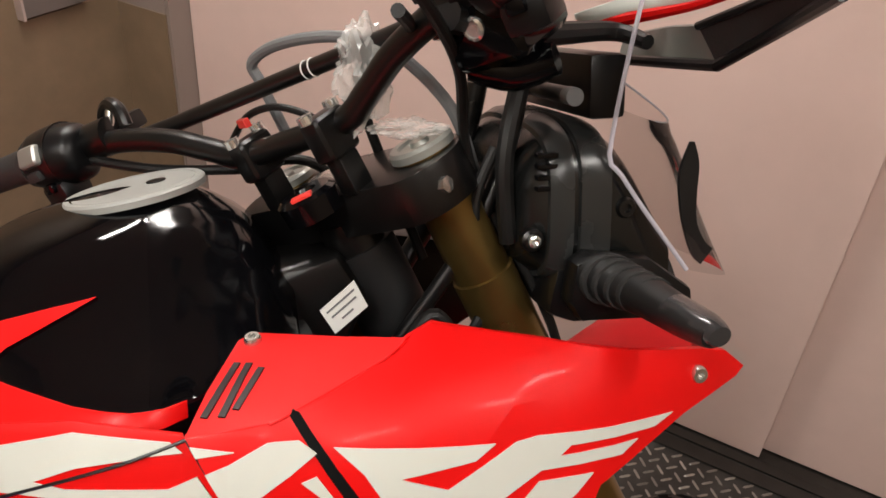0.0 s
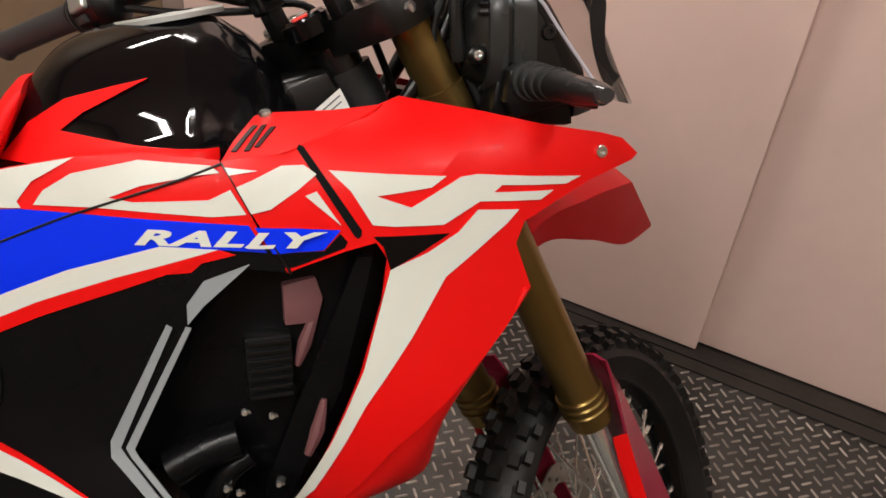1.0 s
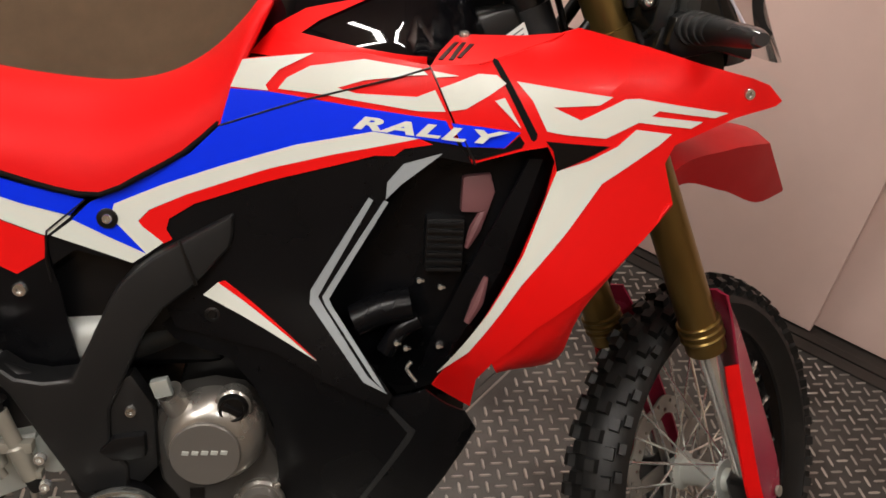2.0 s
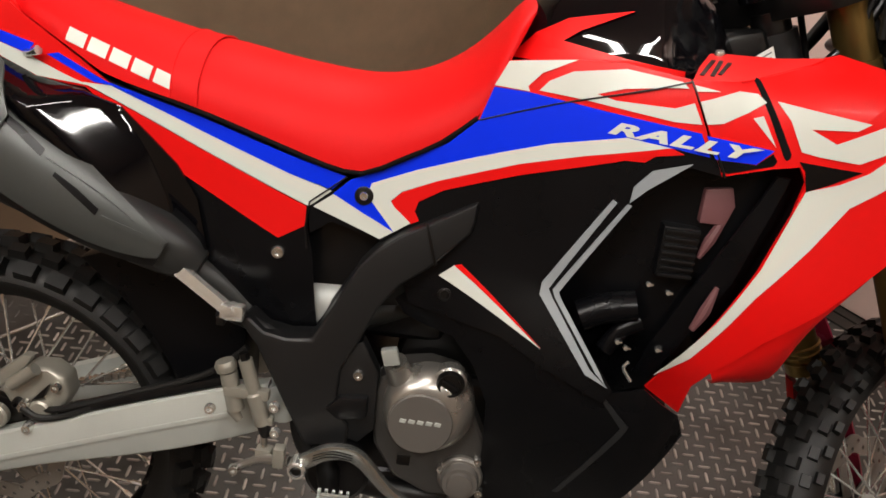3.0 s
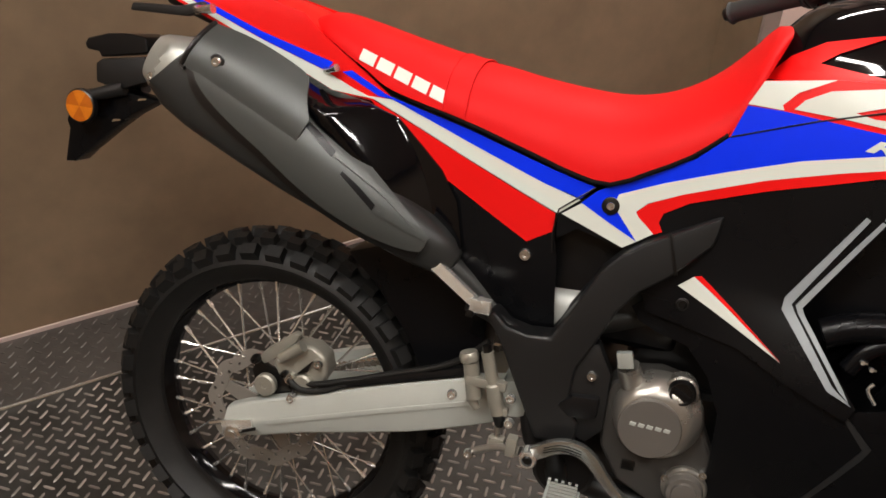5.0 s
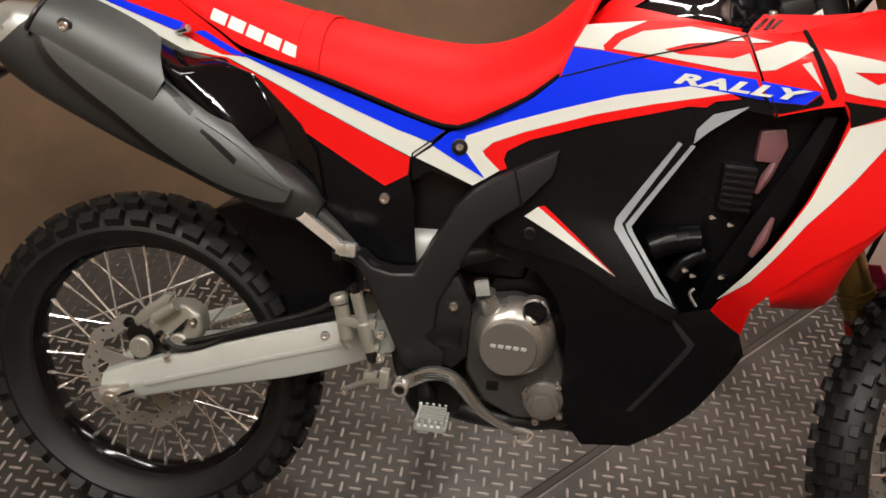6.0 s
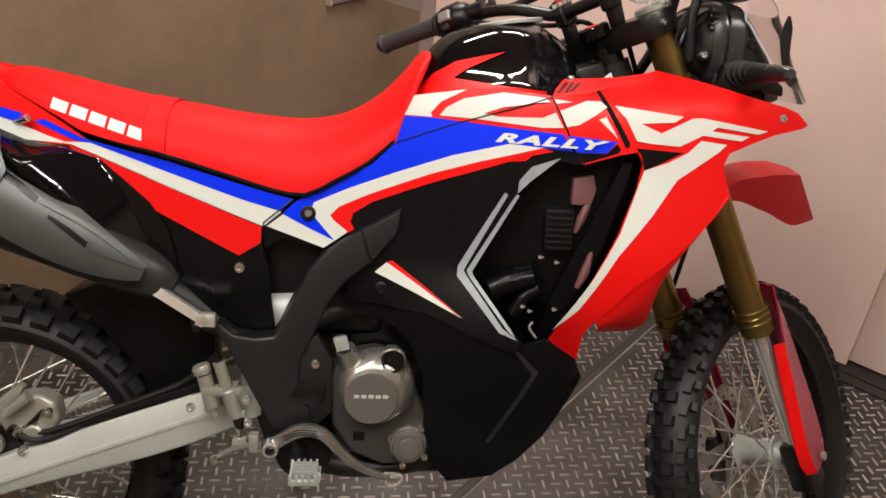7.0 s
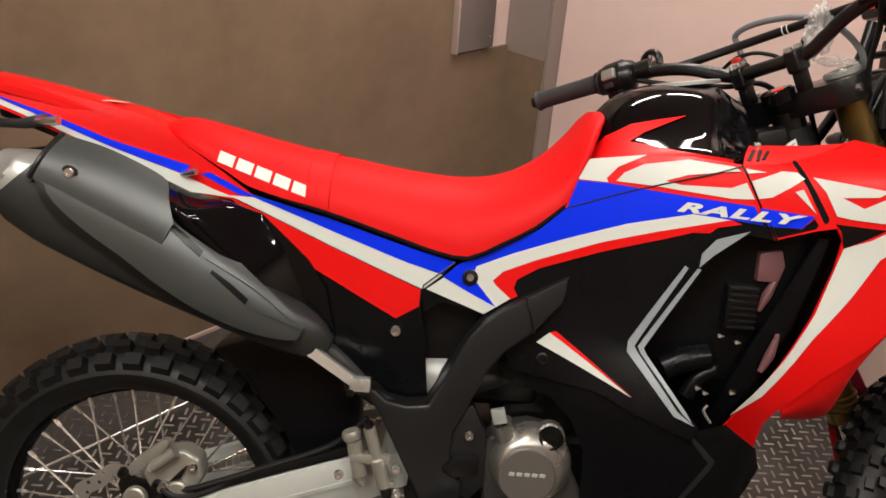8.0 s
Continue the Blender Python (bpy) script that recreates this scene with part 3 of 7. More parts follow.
for s in (-1, 1):
    y = s * LEG_Y
    leg = part("fork_leg", move(tube([(LEG_X, y, 0.065), (LEG_X, y, -0.06), (LEG_X, y, -0.061), (LEG_X, y, -0.50), (LEG_X, y, -0.52), (LEG_X, y, -0.56)],
                                     [0.026, 0.026, 0.0285, 0.0285, 0.031, 0.030], 28, 1), STEER), GOLD, bike, "bronze anodised upper fork tube")
    for zz in (-0.512, -0.524, -0.536):
        part("collar", move(lathe([(0.0315, -0.003), (0.0335, -0.001), (0.0335, 0.001), (0.0315, 0.003)], 28), STEER @ pose(LEG_X, y, zz, 90, 0, 0)), GOLD, leg, "gold ring at the fork seal")
    part("slider", move(tube([(LEG_X, y, -0.56), (LEG_X, y, -0.80)], 0.0170, 20, 1), STEER), CHROME, leg, "bright steel lower fork tube")
    part("fork_cap", move(lathe([(0.0285, 0), (0.0285, 0.006), (0.026, 0.009), (0.020, 0.009), (0.018, 0.006), (0.009, 0.006), (0.008, 0.010), (0.0005, 0.010)], 32), STEER @ pose(LEG_X, y, 0.060, 90, 0, 0)), ALU_DULL, leg)
    part("fork_foot", move(join(box(LEG_X - 0.028, LEG_X + 0.034, y - 0.024, y + 0.024, -0.905, -0.80, 0.012, 3),
                                lathe([(0.026, -0.03), (0.030, -0.026), (0.030, 0.026), (0.026, 0.03)], 24, pose(AXLE_X, y, AXLE_Z))), STEER), BLACK_METAL, leg, "black axle clamp foot")
    # guard: a bent blade round the outside and front of the lower leg
    secs, edge = [], []
    for k in range(15):
        t = k / 14
        z = -0.482 - 0.368 * t
        back = glide(t, [0, 0.12, 0.3, 0.5, 0.9, 1.0], [0.062, 0.052, 0.030, 0.014, -0.012, 0.0])
        front = glide(t, [0, 0.15, 0.5, 0.9, 1.0], [0.082, 0.093, 0.097, 0.094, 0.080])
        mid = back + 0.14 * (front - back)
        line = [(back, 0.116), (mid, 0.131), (front - 0.012, 0.122), (front, 0.105), (front, 0.062)]
        inner = [(back, 0.112), (mid, 0.127), (front - 0.014, 0.118), (front - 0.004, 0.103), (front - 0.004, 0.062)]
        secs.append([(a, s * b, z) for a, b in line[1:]] + [(a, s * b, z) for a, b in reversed(inner[1:])])
        edge.append([(a, s * b, z) for a, b in line[:2]] + [(a, s * b, z) for a, b in reversed(inner[:2])])
    fg = part("fork_guard", move(loft(secs), STEER), RED_CLEAR, leg, "red plastic fork guard still under clear film")
    part("guard_edge", move(loft(edge[4:]), STEER), RED, leg, "bare red edge of the fork guard")
    part("guard_screw", move(lathe([(0.009, 0), (0.009, 0.004), (0.0005, 0.006)], 16), STEER @ pose(LEG_X + 0.012, y + s * 0.041, -0.838, 0, 0, 0 if s > 0 else 180)), ALU_WARM, leg)
part("front_axle", move(tube([(AXLE_X, -0.115, AXLE_Z), (AXLE_X, 0.115, AXLE_Z)], 0.011, 16, 1), STEER), STEEL, bike)

# front mudguard: a pointed blade over the wheel, folded along two creases
secs = []
KEY = [0.0, 0.45, 0.7, 0.88, 1.0]
for k in range(33):
    t = k / 32
    ridge = (glide(t, KEY, [-0.2, 0.1, 0.27, 0.385, 0.445]), 0.0, glide(t, KEY, [-0.335, -0.270, -0.298, -0.336, -0.372]))
    crease = (glide(t, KEY, [-0.2, 0.09, 0.23, 0.32, 0.369]), glide(t, KEY, [0.055, 0.085, 0.095, 0.094, 0.090]), glide(t, KEY, [-0.36, -0.292, -0.325, -0.358, -0.378]))
    hem = (glide(t, KEY, [-0.2, 0.10, 0.25, 0.365, 0.468]), glide(t, KEY, [0.05, 0.070, 0.058, 0.046, 0.042]), glide(t, KEY, [-0.37, -0.320, -0.398, -0.480, -0.512]))
    mid = [(Vector(ridge) + (Vector(crease) - Vector(ridge)) * q + Vector((0, 0, 0.012 * math.sin(math.pi * q)))) for q in (0.0, 0.3, 0.65)]
    half = [Vector(hem), Vector(crease)] + mid[::-1]
    far = [Vector((crease[0], crease[1], crease[2] - 0.012))] + half[1:]
    full = [(p.x, -p.y, p.z) for p in half] + [(p.x, p.y * 0.8, p.z) for p in reversed(far[:-1])]
    secs.append(full + [(p[0] - 0.002, p[1] * 0.95, p[2] - 0.004) for p in reversed(full)])
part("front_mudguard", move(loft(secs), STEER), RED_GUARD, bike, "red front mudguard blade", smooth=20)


def yoke(z0, z1, reach):
    out = []
    for a in range(0, 360, 10):
        r = radians(a)
        out.append((LEG_X + 0.045 * math.cos(r) - 0.012, (LEG_Y + 0.036 * math.sin(r)) if math.sin(r) >= 0 else (-LEG_Y + 0.036 * math.sin(r))))
    bm = prism(out, z0, z1, 0.006)
    return move(bm, Matrix(((1, 0, 0, 0), (0, 0, 1, 0), (0, 1, 0, 0), (0, 0, 0, 1))))


top_yoke = part("top_yoke", move(yoke(0.018, 0.058, 0), STEER), BLACK_METAL, bike, "black fork yoke")
part("stem_nut", move(lathe([(0.02, 0), (0.02, 0.010), (0.010, 0.014), (0.0005, 0.014)], 6), STEER @ pose(0.0, 0, 0.058, 90, 0, 0)), STEEL, top_yoke)
part("ignition_lock", move(lathe([(0.026, 0), (0.027, 0.018), (0.022, 0.022), (0.010, 0.022), (0.009, 0.018), (0.0005, 0.018)], 28), STEER @ pose(-0.035, -0.015, 0.052, 90, 0, 0)), BLACK_GLOSS, top_yoke)
part("lock_tag", move(box(-0.009, 0.009, -0.005, 0.005, 0, 0.003, 0.001), STEER @ pose(-0.050, -0.026, 0.073, 0, 0, -50)), ORANGE_RED, top_yoke, "red marking at the ignition lock")
for s in (-1, 1):
    part("pinch_bolt", move(lathe([(0.007, 0), (0.007, 0.006), (0.0005, 0.007)], 6), STEER @ pose(LEG_X - 0.03, s * 0.118, 0.038, 0, 0, 0 if s > 0 else 180)), STEEL, top_yoke)
low_yoke = part("lower_yoke", move(yoke(-0.225, -0.185, 0), STEER), BLACK_METAL, bike, "black fork yoke")
part("steering_stem", move(tube([(0, 0, -0.22), (0, 0, 0.03)], 0.026, 20, 1), STEER), BLACK_METAL, bike)

# handlebar with its crossbar, grips, switches and levers
BAR = STEER @ pose(0, 0, 0, 0, 0, 8)
CONTROL = BAR @ pose(0.050, 0, -0.012)
half_bar = [(-0.053, 0.424, 0.185), (-0.027, 0.30, 0.178), (-0.013, 0.20, 0.166), (-0.010, 0.135, 0.148), (-0.009, 0.095, 0.128), (-0.010, 0.06, 0.112)]
bar_pts = [(x, -y, z) for x, y, z in half_bar] + [(-0.012, 0, 0.110)] + list(reversed(half_bar))
bar = part("handlebar", move(tube(bar_pts, 0.0111, 16, 8), BAR), BLACK_METAL, bike, "black tubular handlebar with a crossbar")
part("crossbar", move(tube([(0.004, -0.172, 0.158), (0.016, -0.15, 0.156), (0.016, 0.15, 0.156), (0.004, 0.172, 0.158)], 0.0075, 14, 1), BAR), BLACK_METAL, bar)
for s in (-1, 1):
    clamp = part("bar_clamp", move(join(box(-0.031, 0.007, s * 0.049 - 0.0115, s * 0.049 + 0.0115, 0.088, 0.126, 0.007, 3), box(-0.024, 0.000, s * 0.049 - 0.009, s * 0.049 + 0.009, 0.056, 0.090, 0.004, 2)), STEER), BLACK_METAL, bike, "black handlebar clamp with bright screws")
    for xx in (-0.028, 0.004):
        part("clamp_screw", move(lathe([(0.0065, 0), (0.0065, 0.007), (0.003, 0.0075), (0.0005, 0.004)], 14), STEER @ pose(xx, s * 0.049, 0.124, 90, 0, 0)), CHROME, clamp)
    d = 1 if s > 0 else -1
    g = part("grip", move(tube([(-0.0545, s * 0.430, 0.1855), (-0.053, s * 0.424, 0.185), (-0.050, s * 0.41, 0.1845), (-0.035, s * 0.335, 0.180), (-0.029, s * 0.308, 0.1785), (-0.028, s * 0.302, 0.178)],
                              [0.012, 0.0195, 0.0165, 0.0165, 0.0175, 0.021], 24, 4), BAR), GRIP_RUBBER, bar, "ribbed black rubber handlebar grip")
    part("bar_end", move(tube([(-0.0525, s * 0.424, 0.185), (-0.055, s * 0.436, 0.1855)], [0.013, 0.011], 18, 1), BAR), BLACK_METAL, g)
    sw = part("switch_housing", join(move(tube([(-0.0225, s * 0.224, 0.170), (-0.024, s * 0.230, 0.171), (-0.029, s * 0.250, 0.174), (-0.031, s * 0.276, 0.176), (-0.031, s * 0.286, 0.177)], [0.018, 0.027, 0.031, 0.029, 0.021], 24, 4), BAR),
                                     move(box(-0.108, -0.075, -0.016 + s * 0.258, 0.016 + s * 0.258, 0.146, 0.168, 0.006, 2), CONTROL)), BLACK_PLASTIC, bike, "rounded black handlebar switch housing")
    part("housing_joint", move(tube([(-0.0275, s * 0.2445, 0.1735), (-0.0278, s * 0.2465, 0.1737)], 0.0315, 24, 1), BAR), BLACK_METAL, sw)
    part("grip_flange", move(tube([(-0.031, s * 0.288, 0.177), (-0.0312, s * 0.291, 0.1775)], 0.0245, 24, 1), BAR), GRIP_RUBBER, sw)
    part("switch_button", move(box(-0.006, 0.006, -0.014, 0.014, -0.010, 0.010, 0.005, 3), CONTROL @ pose(-0.1065, s * 0.258, 0.199, 0, 28, 0)), ALU_DULL, sw, "grey thumb switch")
    part("switch_button", move(box(-0.115, -0.106, -0.009 + s * 0.262, 0.009 + s * 0.262, 0.176, 0.186, 0.003), CONTROL), GRIP_RUBBER, sw)
    part("switch_button", move(box(-0.112, -0.104, -0.007 + s * 0.256, 0.007 + s * 0.256, 0.160, 0.170, 0.003), CONTROL), BLACK_GLOSS, sw)
    perch = part("lever_perch", move(join(tube([(-0.058, s * 0.20, 0.184), (-0.063, s * 0.226, 0.185)], 0.018, 18, 1), box(-0.06, -0.01, s * 0.213 - 0.012, s * 0.213 + 0.012, 0.176, 0.194, 0.005)), CONTROL), BLACK_METAL, bike, "black lever perch")
    lift = 0.0 if s > 0 else 0.055
    part("lever", move(tube([(-0.018, s * 0.212, 0.184 + lift * 0.4), (-0.005, s * 0.25, 0.182 + lift), (-0.020, s * 0.33, 0.182 + lift), (-0.042, s * 0.40, 0.184 + lift), (-0.04, s * 0.425, 0.184 + lift)], [0.008, 0.0065, 0.006, 0.006, 0.008], 12, 6, flat=0.6), CONTROL), BLACK_METAL, perch)
part("clutch_pin", move(tube([(-0.036, 0.204, 0.172), (-0.016, 0.202, 0.198)], 0.0048, 14, 1), STEER), STEEL, bike, "bright clutch lever pin")
part("clutch_lever_arm", move(tube([(-0.05, 0.186, 0.186), (-0.046, 0.188, 0.202), (-0.040, 0.203, 0.209), (-0.040, 0.218, 0.202), (-0.046, 0.222, 0.186)], 0.007, 10, 5), CONTROL), BLACK_METAL, bike, "black clutch lever bracket")
# brake fluid reservoir and knuckle guard at the throttle side
res = part("brake_reservoir", move(join(box(0.008, 0.086, -0.236, -0.172, 0.112, 0.172, 0.014, 3), tube([(0.03, -0.175, 0.118), (0.04, -0.20, 0.102), (0.05, -0.23, 0.098)], [0.014, 0.017, 0.012], 14, 4)), STEER), BLACK_GLOSS, bike, "glossy black brake fluid reservoir")
part("reservoir_lid", move(box(0.004, 0.090, -0.240, -0.168, 0.172, 0.182, 0.004), STEER), BLACK_METAL, res)
part("sight_glass", move(lathe([(0.0085, 0), (0.0085, 0.002), (0.0065, 0.003), (0.0060, 0.0015), (0.0035, 0.0015), (0.003, 0.0025), (0.0005, 0.0025)], 24), STEER @ pose(0.008, -0.205, 0.144, 0, 0, 90)), CHROME, res)
part("hose_bolt", move(lathe([(0.008, 0), (0.008, 0.008), (0.004, 0.010), (0.0005, 0.010)], 8), STEER @ pose(0.020, -0.172, 0.150, 0, 0, 0)), STEEL, res)
def guard_sheet(low, high, thick=0.004, bow=0.0):
    """A thin shell between a lower and an upper line."""
    a, b = curve_through(low, 5), curve_through(high, 5)
    rows = []
    for p, q in zip(a, b):
        line = [p.lerp(q, k / 4) + Vector((bow * math.sin(math.pi * k / 4), 0, 0)) for k in range(5)]
        rows.append([v[:] for v in line] + [(v + Vector((thick, 0, 0)))[:] for v in reversed(line)])
    return loft(rows)


LOW_LINE = [(0.189, -0.20, 0.047), (0.143, -0.26, 0.047), (0.092, -0.32, 0.050), (0.051, -0.38, 0.075), (-0.04, -0.44, 0.111)]
MID_LINE = [(0.214, -0.20, 0.058), (0.163, -0.26, 0.068), (0.094, -0.315, 0.080), (0.046, -0.38, 0.097), (-0.053, -0.44, 0.126)]
kg = part("knuckle_guard", move(guard_sheet(LOW_LINE[:3], MID_LINE[:3]), STEER), GREY_INSIDE, bike, "black, white and red plastic knuckle guard with a grey inside")
part("guard_end", move(guard_sheet(LOW_LINE[2:], MID_LINE[2:]), STEER), GRIP_RUBBER, kg, "dark outer end of the guard")
part("guard_rim", move(tube(LOW_LINE[:3], 0.0045, 10, 1), STEER), BLACK_PLASTIC, kg)
part("guard_rim", move(tube(LOW_LINE[2:], 0.0045, 10, 4), STEER), BLACK_PLASTIC, kg)
part("guard_rim", move(tube(MID_LINE[2:], 0.0030, 10, 4), STEER), BLACK_PLASTIC, kg)
WHITE_LOW = [(0.194, -0.18, 0.082), (0.175, -0.23, 0.081), (0.152, -0.29, 0.081), (0.133, -0.33, 0.085), (0.078, -0.39, 0.100)]
WHITE_TOP = [(0.182, -0.18, 0.097), (0.184, -0.23, 0.096), (0.160, -0.29, 0.097), (0.136, -0.33, 0.100), (0.078, -0.39, 0.116)]
part("guard_flash", move(guard_sheet(WHITE_LOW, WHITE_TOP, 0.003, -0.004), STEER), WHITE, kg, "white upper edge of the knuckle guard")
part("guard_line", move(tube(WHITE_LOW, [0.004, 0.0055, 0.004, 0.003, 0.003], 8, 5), STEER), RED, kg, "red edge line")
part("guard_bracket", move(tube([(0.0, -0.195, 0.160), (0.08, -0.195, 0.115), (0.165, -0.215, 0.078), (0.150, -0.25, 0.064)], [0.012, 0.010, 0.008, 0.006], 10, 6), STEER), BLACK_MATT, kg)

# -- tank and the panels of both sides --
secs = []
for k in range(41):
    x = 0.665 + 0.355 * k / 40
    w = tank_wide(x)
    secs.append(tank_ring(x) + [(x, w * 0.8, 0.93), (x, -w * 0.8, 0.93)])
tank = part("fuel_tank", loft(secs), POLISHED_BLACK, bike, "glossy black fuel tank")
secs = []
for k in range(29):
    x = 0.912 + 0.108 * k / 28
    ring = []
    for j, p in enumerate(tank_ring(x, 0.0, 0.12)):
        n = 0.0020 * abs(noise.noise(Vector((x * 32, j * 0.33, 3.0)))) + 0.0008 * noise.noise(Vector((x * 70, j * 0.7, 9.0))) + 0.001
        n *= min(1.0, k / 5)
        ring.append((x, p[1] + math.copysign(n, p[1]), p[2] + n))
    secs.append(ring + [(p[0], p[1] * 0.97, p[2] - 0.006) for p in reversed(ring)])
part("tank_front_cover", loft(secs), BLACK_GLOSS, tank, "creased black cover at the tank front", smooth=70)
CAP = pose(0.8995, 0.0, 1.1645, 0, -9, 0)
fcap = part("filler_cap", move(lathe([(0.058, 0.002), (0.058, 0.007), (0.056, 0.0090), (0.0515, 0.0090), (0.0505, 0.0080), (0.0495, 0.0090), (0.0005, 0.0095)], 56), CAP @ pose(0, 0, 0, 90, 0, 0)), CAP_GREY, bike, "round aluminium filler cap with a keyhole")
part("keyhole", move(lathe([(0.008, 0), (0.008, 0.002), (0.0005, 0.002)], 16), CAP @ pose(0.018, 0.0, 0.0085, 90, 0, 0)), BLACK_METAL, fcap)

SHROUD = [(0.9345, 1.051), (0.987, 1.0563), (0.9974, 1.0584), (1.0677, 1.0828), (1.0858, 1.0914), (1.106, 1.097), (1.185, 1.081), (1.25, 1.065), (1.325, 1.05), (1.352, 1.042), (1.375, 1.023), (1.365, 1.017),
          (1.304, 1.005), (1.26, 0.991), (1.218, 0.976), (1.208, 0.955), (1.226, 0.906), (1.191, 0.866), (1.132, 0.808), (1.071, 0.759), (1.025, 0.704), (1.011, 0.675), (1.011, 0.623),
          (0.96, 0.656), (0.974, 0.693), (1.009, 0.765), (1.044, 0.845), (1.068, 0.917), (1.075, 0.956), (1.065, 0.973), (1.037, 0.967), (0.984, 0.949)]
FACET_UP = (-0.1158, -0.2175, 0.9692)
TOP_SCREW = (0.9825, -0.1340, 1.0770)
LOUVRES = [(((0.9703, -0.1567, 1.0701), (0.9464, -0.2058, 1.0562)), 0.0036), (((0.9785, -0.1605, 1.0701), (0.9577, -0.2092, 1.0567)), 0.0036),
           (((0.9865, -0.1694, 1.069), (0.9670, -0.2051, 1.0587)), 0.0034)]
C_LEFT = [(0.729, 1.041), (0.809, 1.054), (0.77, 1.033), (0.755, 1.015), (0.758, 1.009), (0.715, 1.01)]
C_MAIN = [(0.769, 1.012), (0.779, 1.025), (0.805, 1.04), (0.864, 1.052), (0.925, 1.047), (0.932, 1.041), (0.914, 1.039), (0.864, 1.03), (0.835, 1.019), (0.856, 1.015), (0.921, 1.017), (0.94, 1.026), (0.952, 1.004), (0.923, 1.002), (0.873, 1.006), (0.823, 1.01)]
C_TIP = [(0.937, 1.046), (0.964, 1.043), (0.940, 1.0395)]
C_END = [(0.945, 1.029), (0.985, 1.046), (1.005, 1.046), (1.015, 1.038), (0.997, 1.024), (0.973, 1.009), (0.956, 1.0055)]
WINGS = [(1.026, 1.041), (1.134, 1.029), (1.119, 1.02), (1.067, 1.016), (1.099, 1.003), (1.149, 1.027), (1.166, 1.028), (1.29, 1.011), (1.27, 1.006), (1.192, 1.015), (1.183, 1.009),
         (1.253, 1.002), (1.237, 0.995), (1.168, 1.002), (1.13, 0.984), (1.082, 0.987), (1.062, 0.990), (1.044, 1.022)]
WEDGE = [(1.004, 1.019), (1.014, 1.023), (1.034, 0.991)]
LEG = [(1.166, 0.994), (1.211, 0.989), (1.197, 0.977), (1.157, 0.95), (1.131, 0.933), (1.095, 0.878), (1.047, 0.814), (0.996, 0.721), (0.963, 0.681), (0.974, 0.703), (1.012, 0.774), (1.047, 0.85),
       (1.077, 0.946), (1.114, 0.959), (1.145, 0.975)]
BLACK_W = [(1.062, 0.979), (1.136, 0.975), (1.101, 0.957), (1.077, 0.946), (1.071, 0.969)]
SLOT = [(1.0005, 1.0595), (1.0030, 1.0625), (1.0068, 1.0610), (1.0518, 0.986), (1.0515, 0.981), (1.0485, 0.978), (1.0452, 0.9805)]
TANK_SIDE = [(0.70, 0.965), (0.715, 1.01), (0.731, 1.042), (0.809, 1.054), (0.864, 1.058), (0.933, 1.051), (0.957, 1.0), (0.9685, 0.9745), (0.925, 0.9725), (0.90, 0.95), (0.80, 0.94)]
BLUE_MAIN = [(0.715, 1.008), (0.758, 1.008), (0.848, 1.001), (0.953, 0.994), (0.967, 0.969), (0.925, 0.972), (0.875, 0.975), (0.791, 0.951), (0.704, 0.918), (0.632, 0.889), (0.574, 0.862),
             (0.569, 0.846), (0.609, 0.8), (0.565, 0.82), (0.524, 0.841), (0.546, 0.863), (0.614, 0.897), (0.667, 0.930), (0.702, 0.965)]
BLUE_TIP = [(0.958, 0.993), (1.033, 0.987), (1.017, 0.969), (0.98, 0.968), (0.972, 0.9685)]
BLACK_TIP = [(0.9745, 0.9675), (1.0175, 0.9680), (1.0325, 0.9835), (1.0385, 0.9760), (1.0360, 0.9705), (0.9900, 0.9540), (0.9815, 0.9545)]
WHITE_BAND = [(0.875, 0.975), (0.925, 0.972), (0.834, 0.945), (0.758, 0.919), (0.66, 0.879), (0.615, 0.857), (0.601, 0.842), (0.606, 0.835), (0.63, 0.816), (0.609, 0.8), (0.569, 0.845),
              (0.574, 0.862), (0.632, 0.889), (0.704, 0.918), (0.791, 0.951)]
RED_EDGE = [(0.925, 0.972), (0.94, 0.967), (0.901, 0.957), (0.835, 0.932), (0.758, 0.904), (0.669, 0.868), (0.638, 0.847), (0.634, 0.833), (0.641, 0.821), (0.63, 0.815), (0.604, 0.835),
            (0.602, 0.842), (0.615, 0.856), (0.66, 0.879), (0.758, 0.919), (0.834, 0.945)]
SIDE = [(0.702, 0.965), (0.8, 0.985), (0.957, 0.994), (0.987, 0.949), (0.951, 0.953), (0.911, 0.937), (0.892, 0.896), (0.826, 0.768), (0.906, 0.67), (0.899, 0.649), (0.826, 0.67), (0.765, 0.693), (0.701, 0.696), (0.64, 0.701), (0.617, 0.758), (0.607, 0.786), (0.59, 0.785), (0.524, 0.802), (0.497, 0.782), (0.492, 0.819), (0.546, 0.863), (0.614, 0.897), (0.667, 0.93)]
TANK_FLASH = [(0.731, 1.042), (0.761, 1.076), (0.798, 1.098), (0.843, 1.109), (0.876, 1.116), (0.814, 1.086), (0.793, 1.071), (0.864, 1.062), (0.935, 1.056), (0.935, 1.046), (0.864, 1.048), (0.80, 1.046)]
CHEV_HEAD = [(0.951, 0.958), (0.91, 0.942), (0.893, 0.919), (0.892, 0.899), (0.908, 0.918), (0.947, 0.954)]
CHEV_ONE = [(0.873, 0.899), (0.878, 0.896), (0.817, 0.769), (0.823, 0.759), (0.877, 0.688), (0.9, 0.672), (0.872, 0.681), (0.807, 0.759), (0.808, 0.775)]
CHEV_TWO = [(0.89, 0.897), (0.895, 0.896), (0.83, 0.768), (0.834, 0.76), (0.889, 0.688), (0.897, 0.675), (0.884, 0.686), (0.826, 0.76), (0.822, 0.769)]
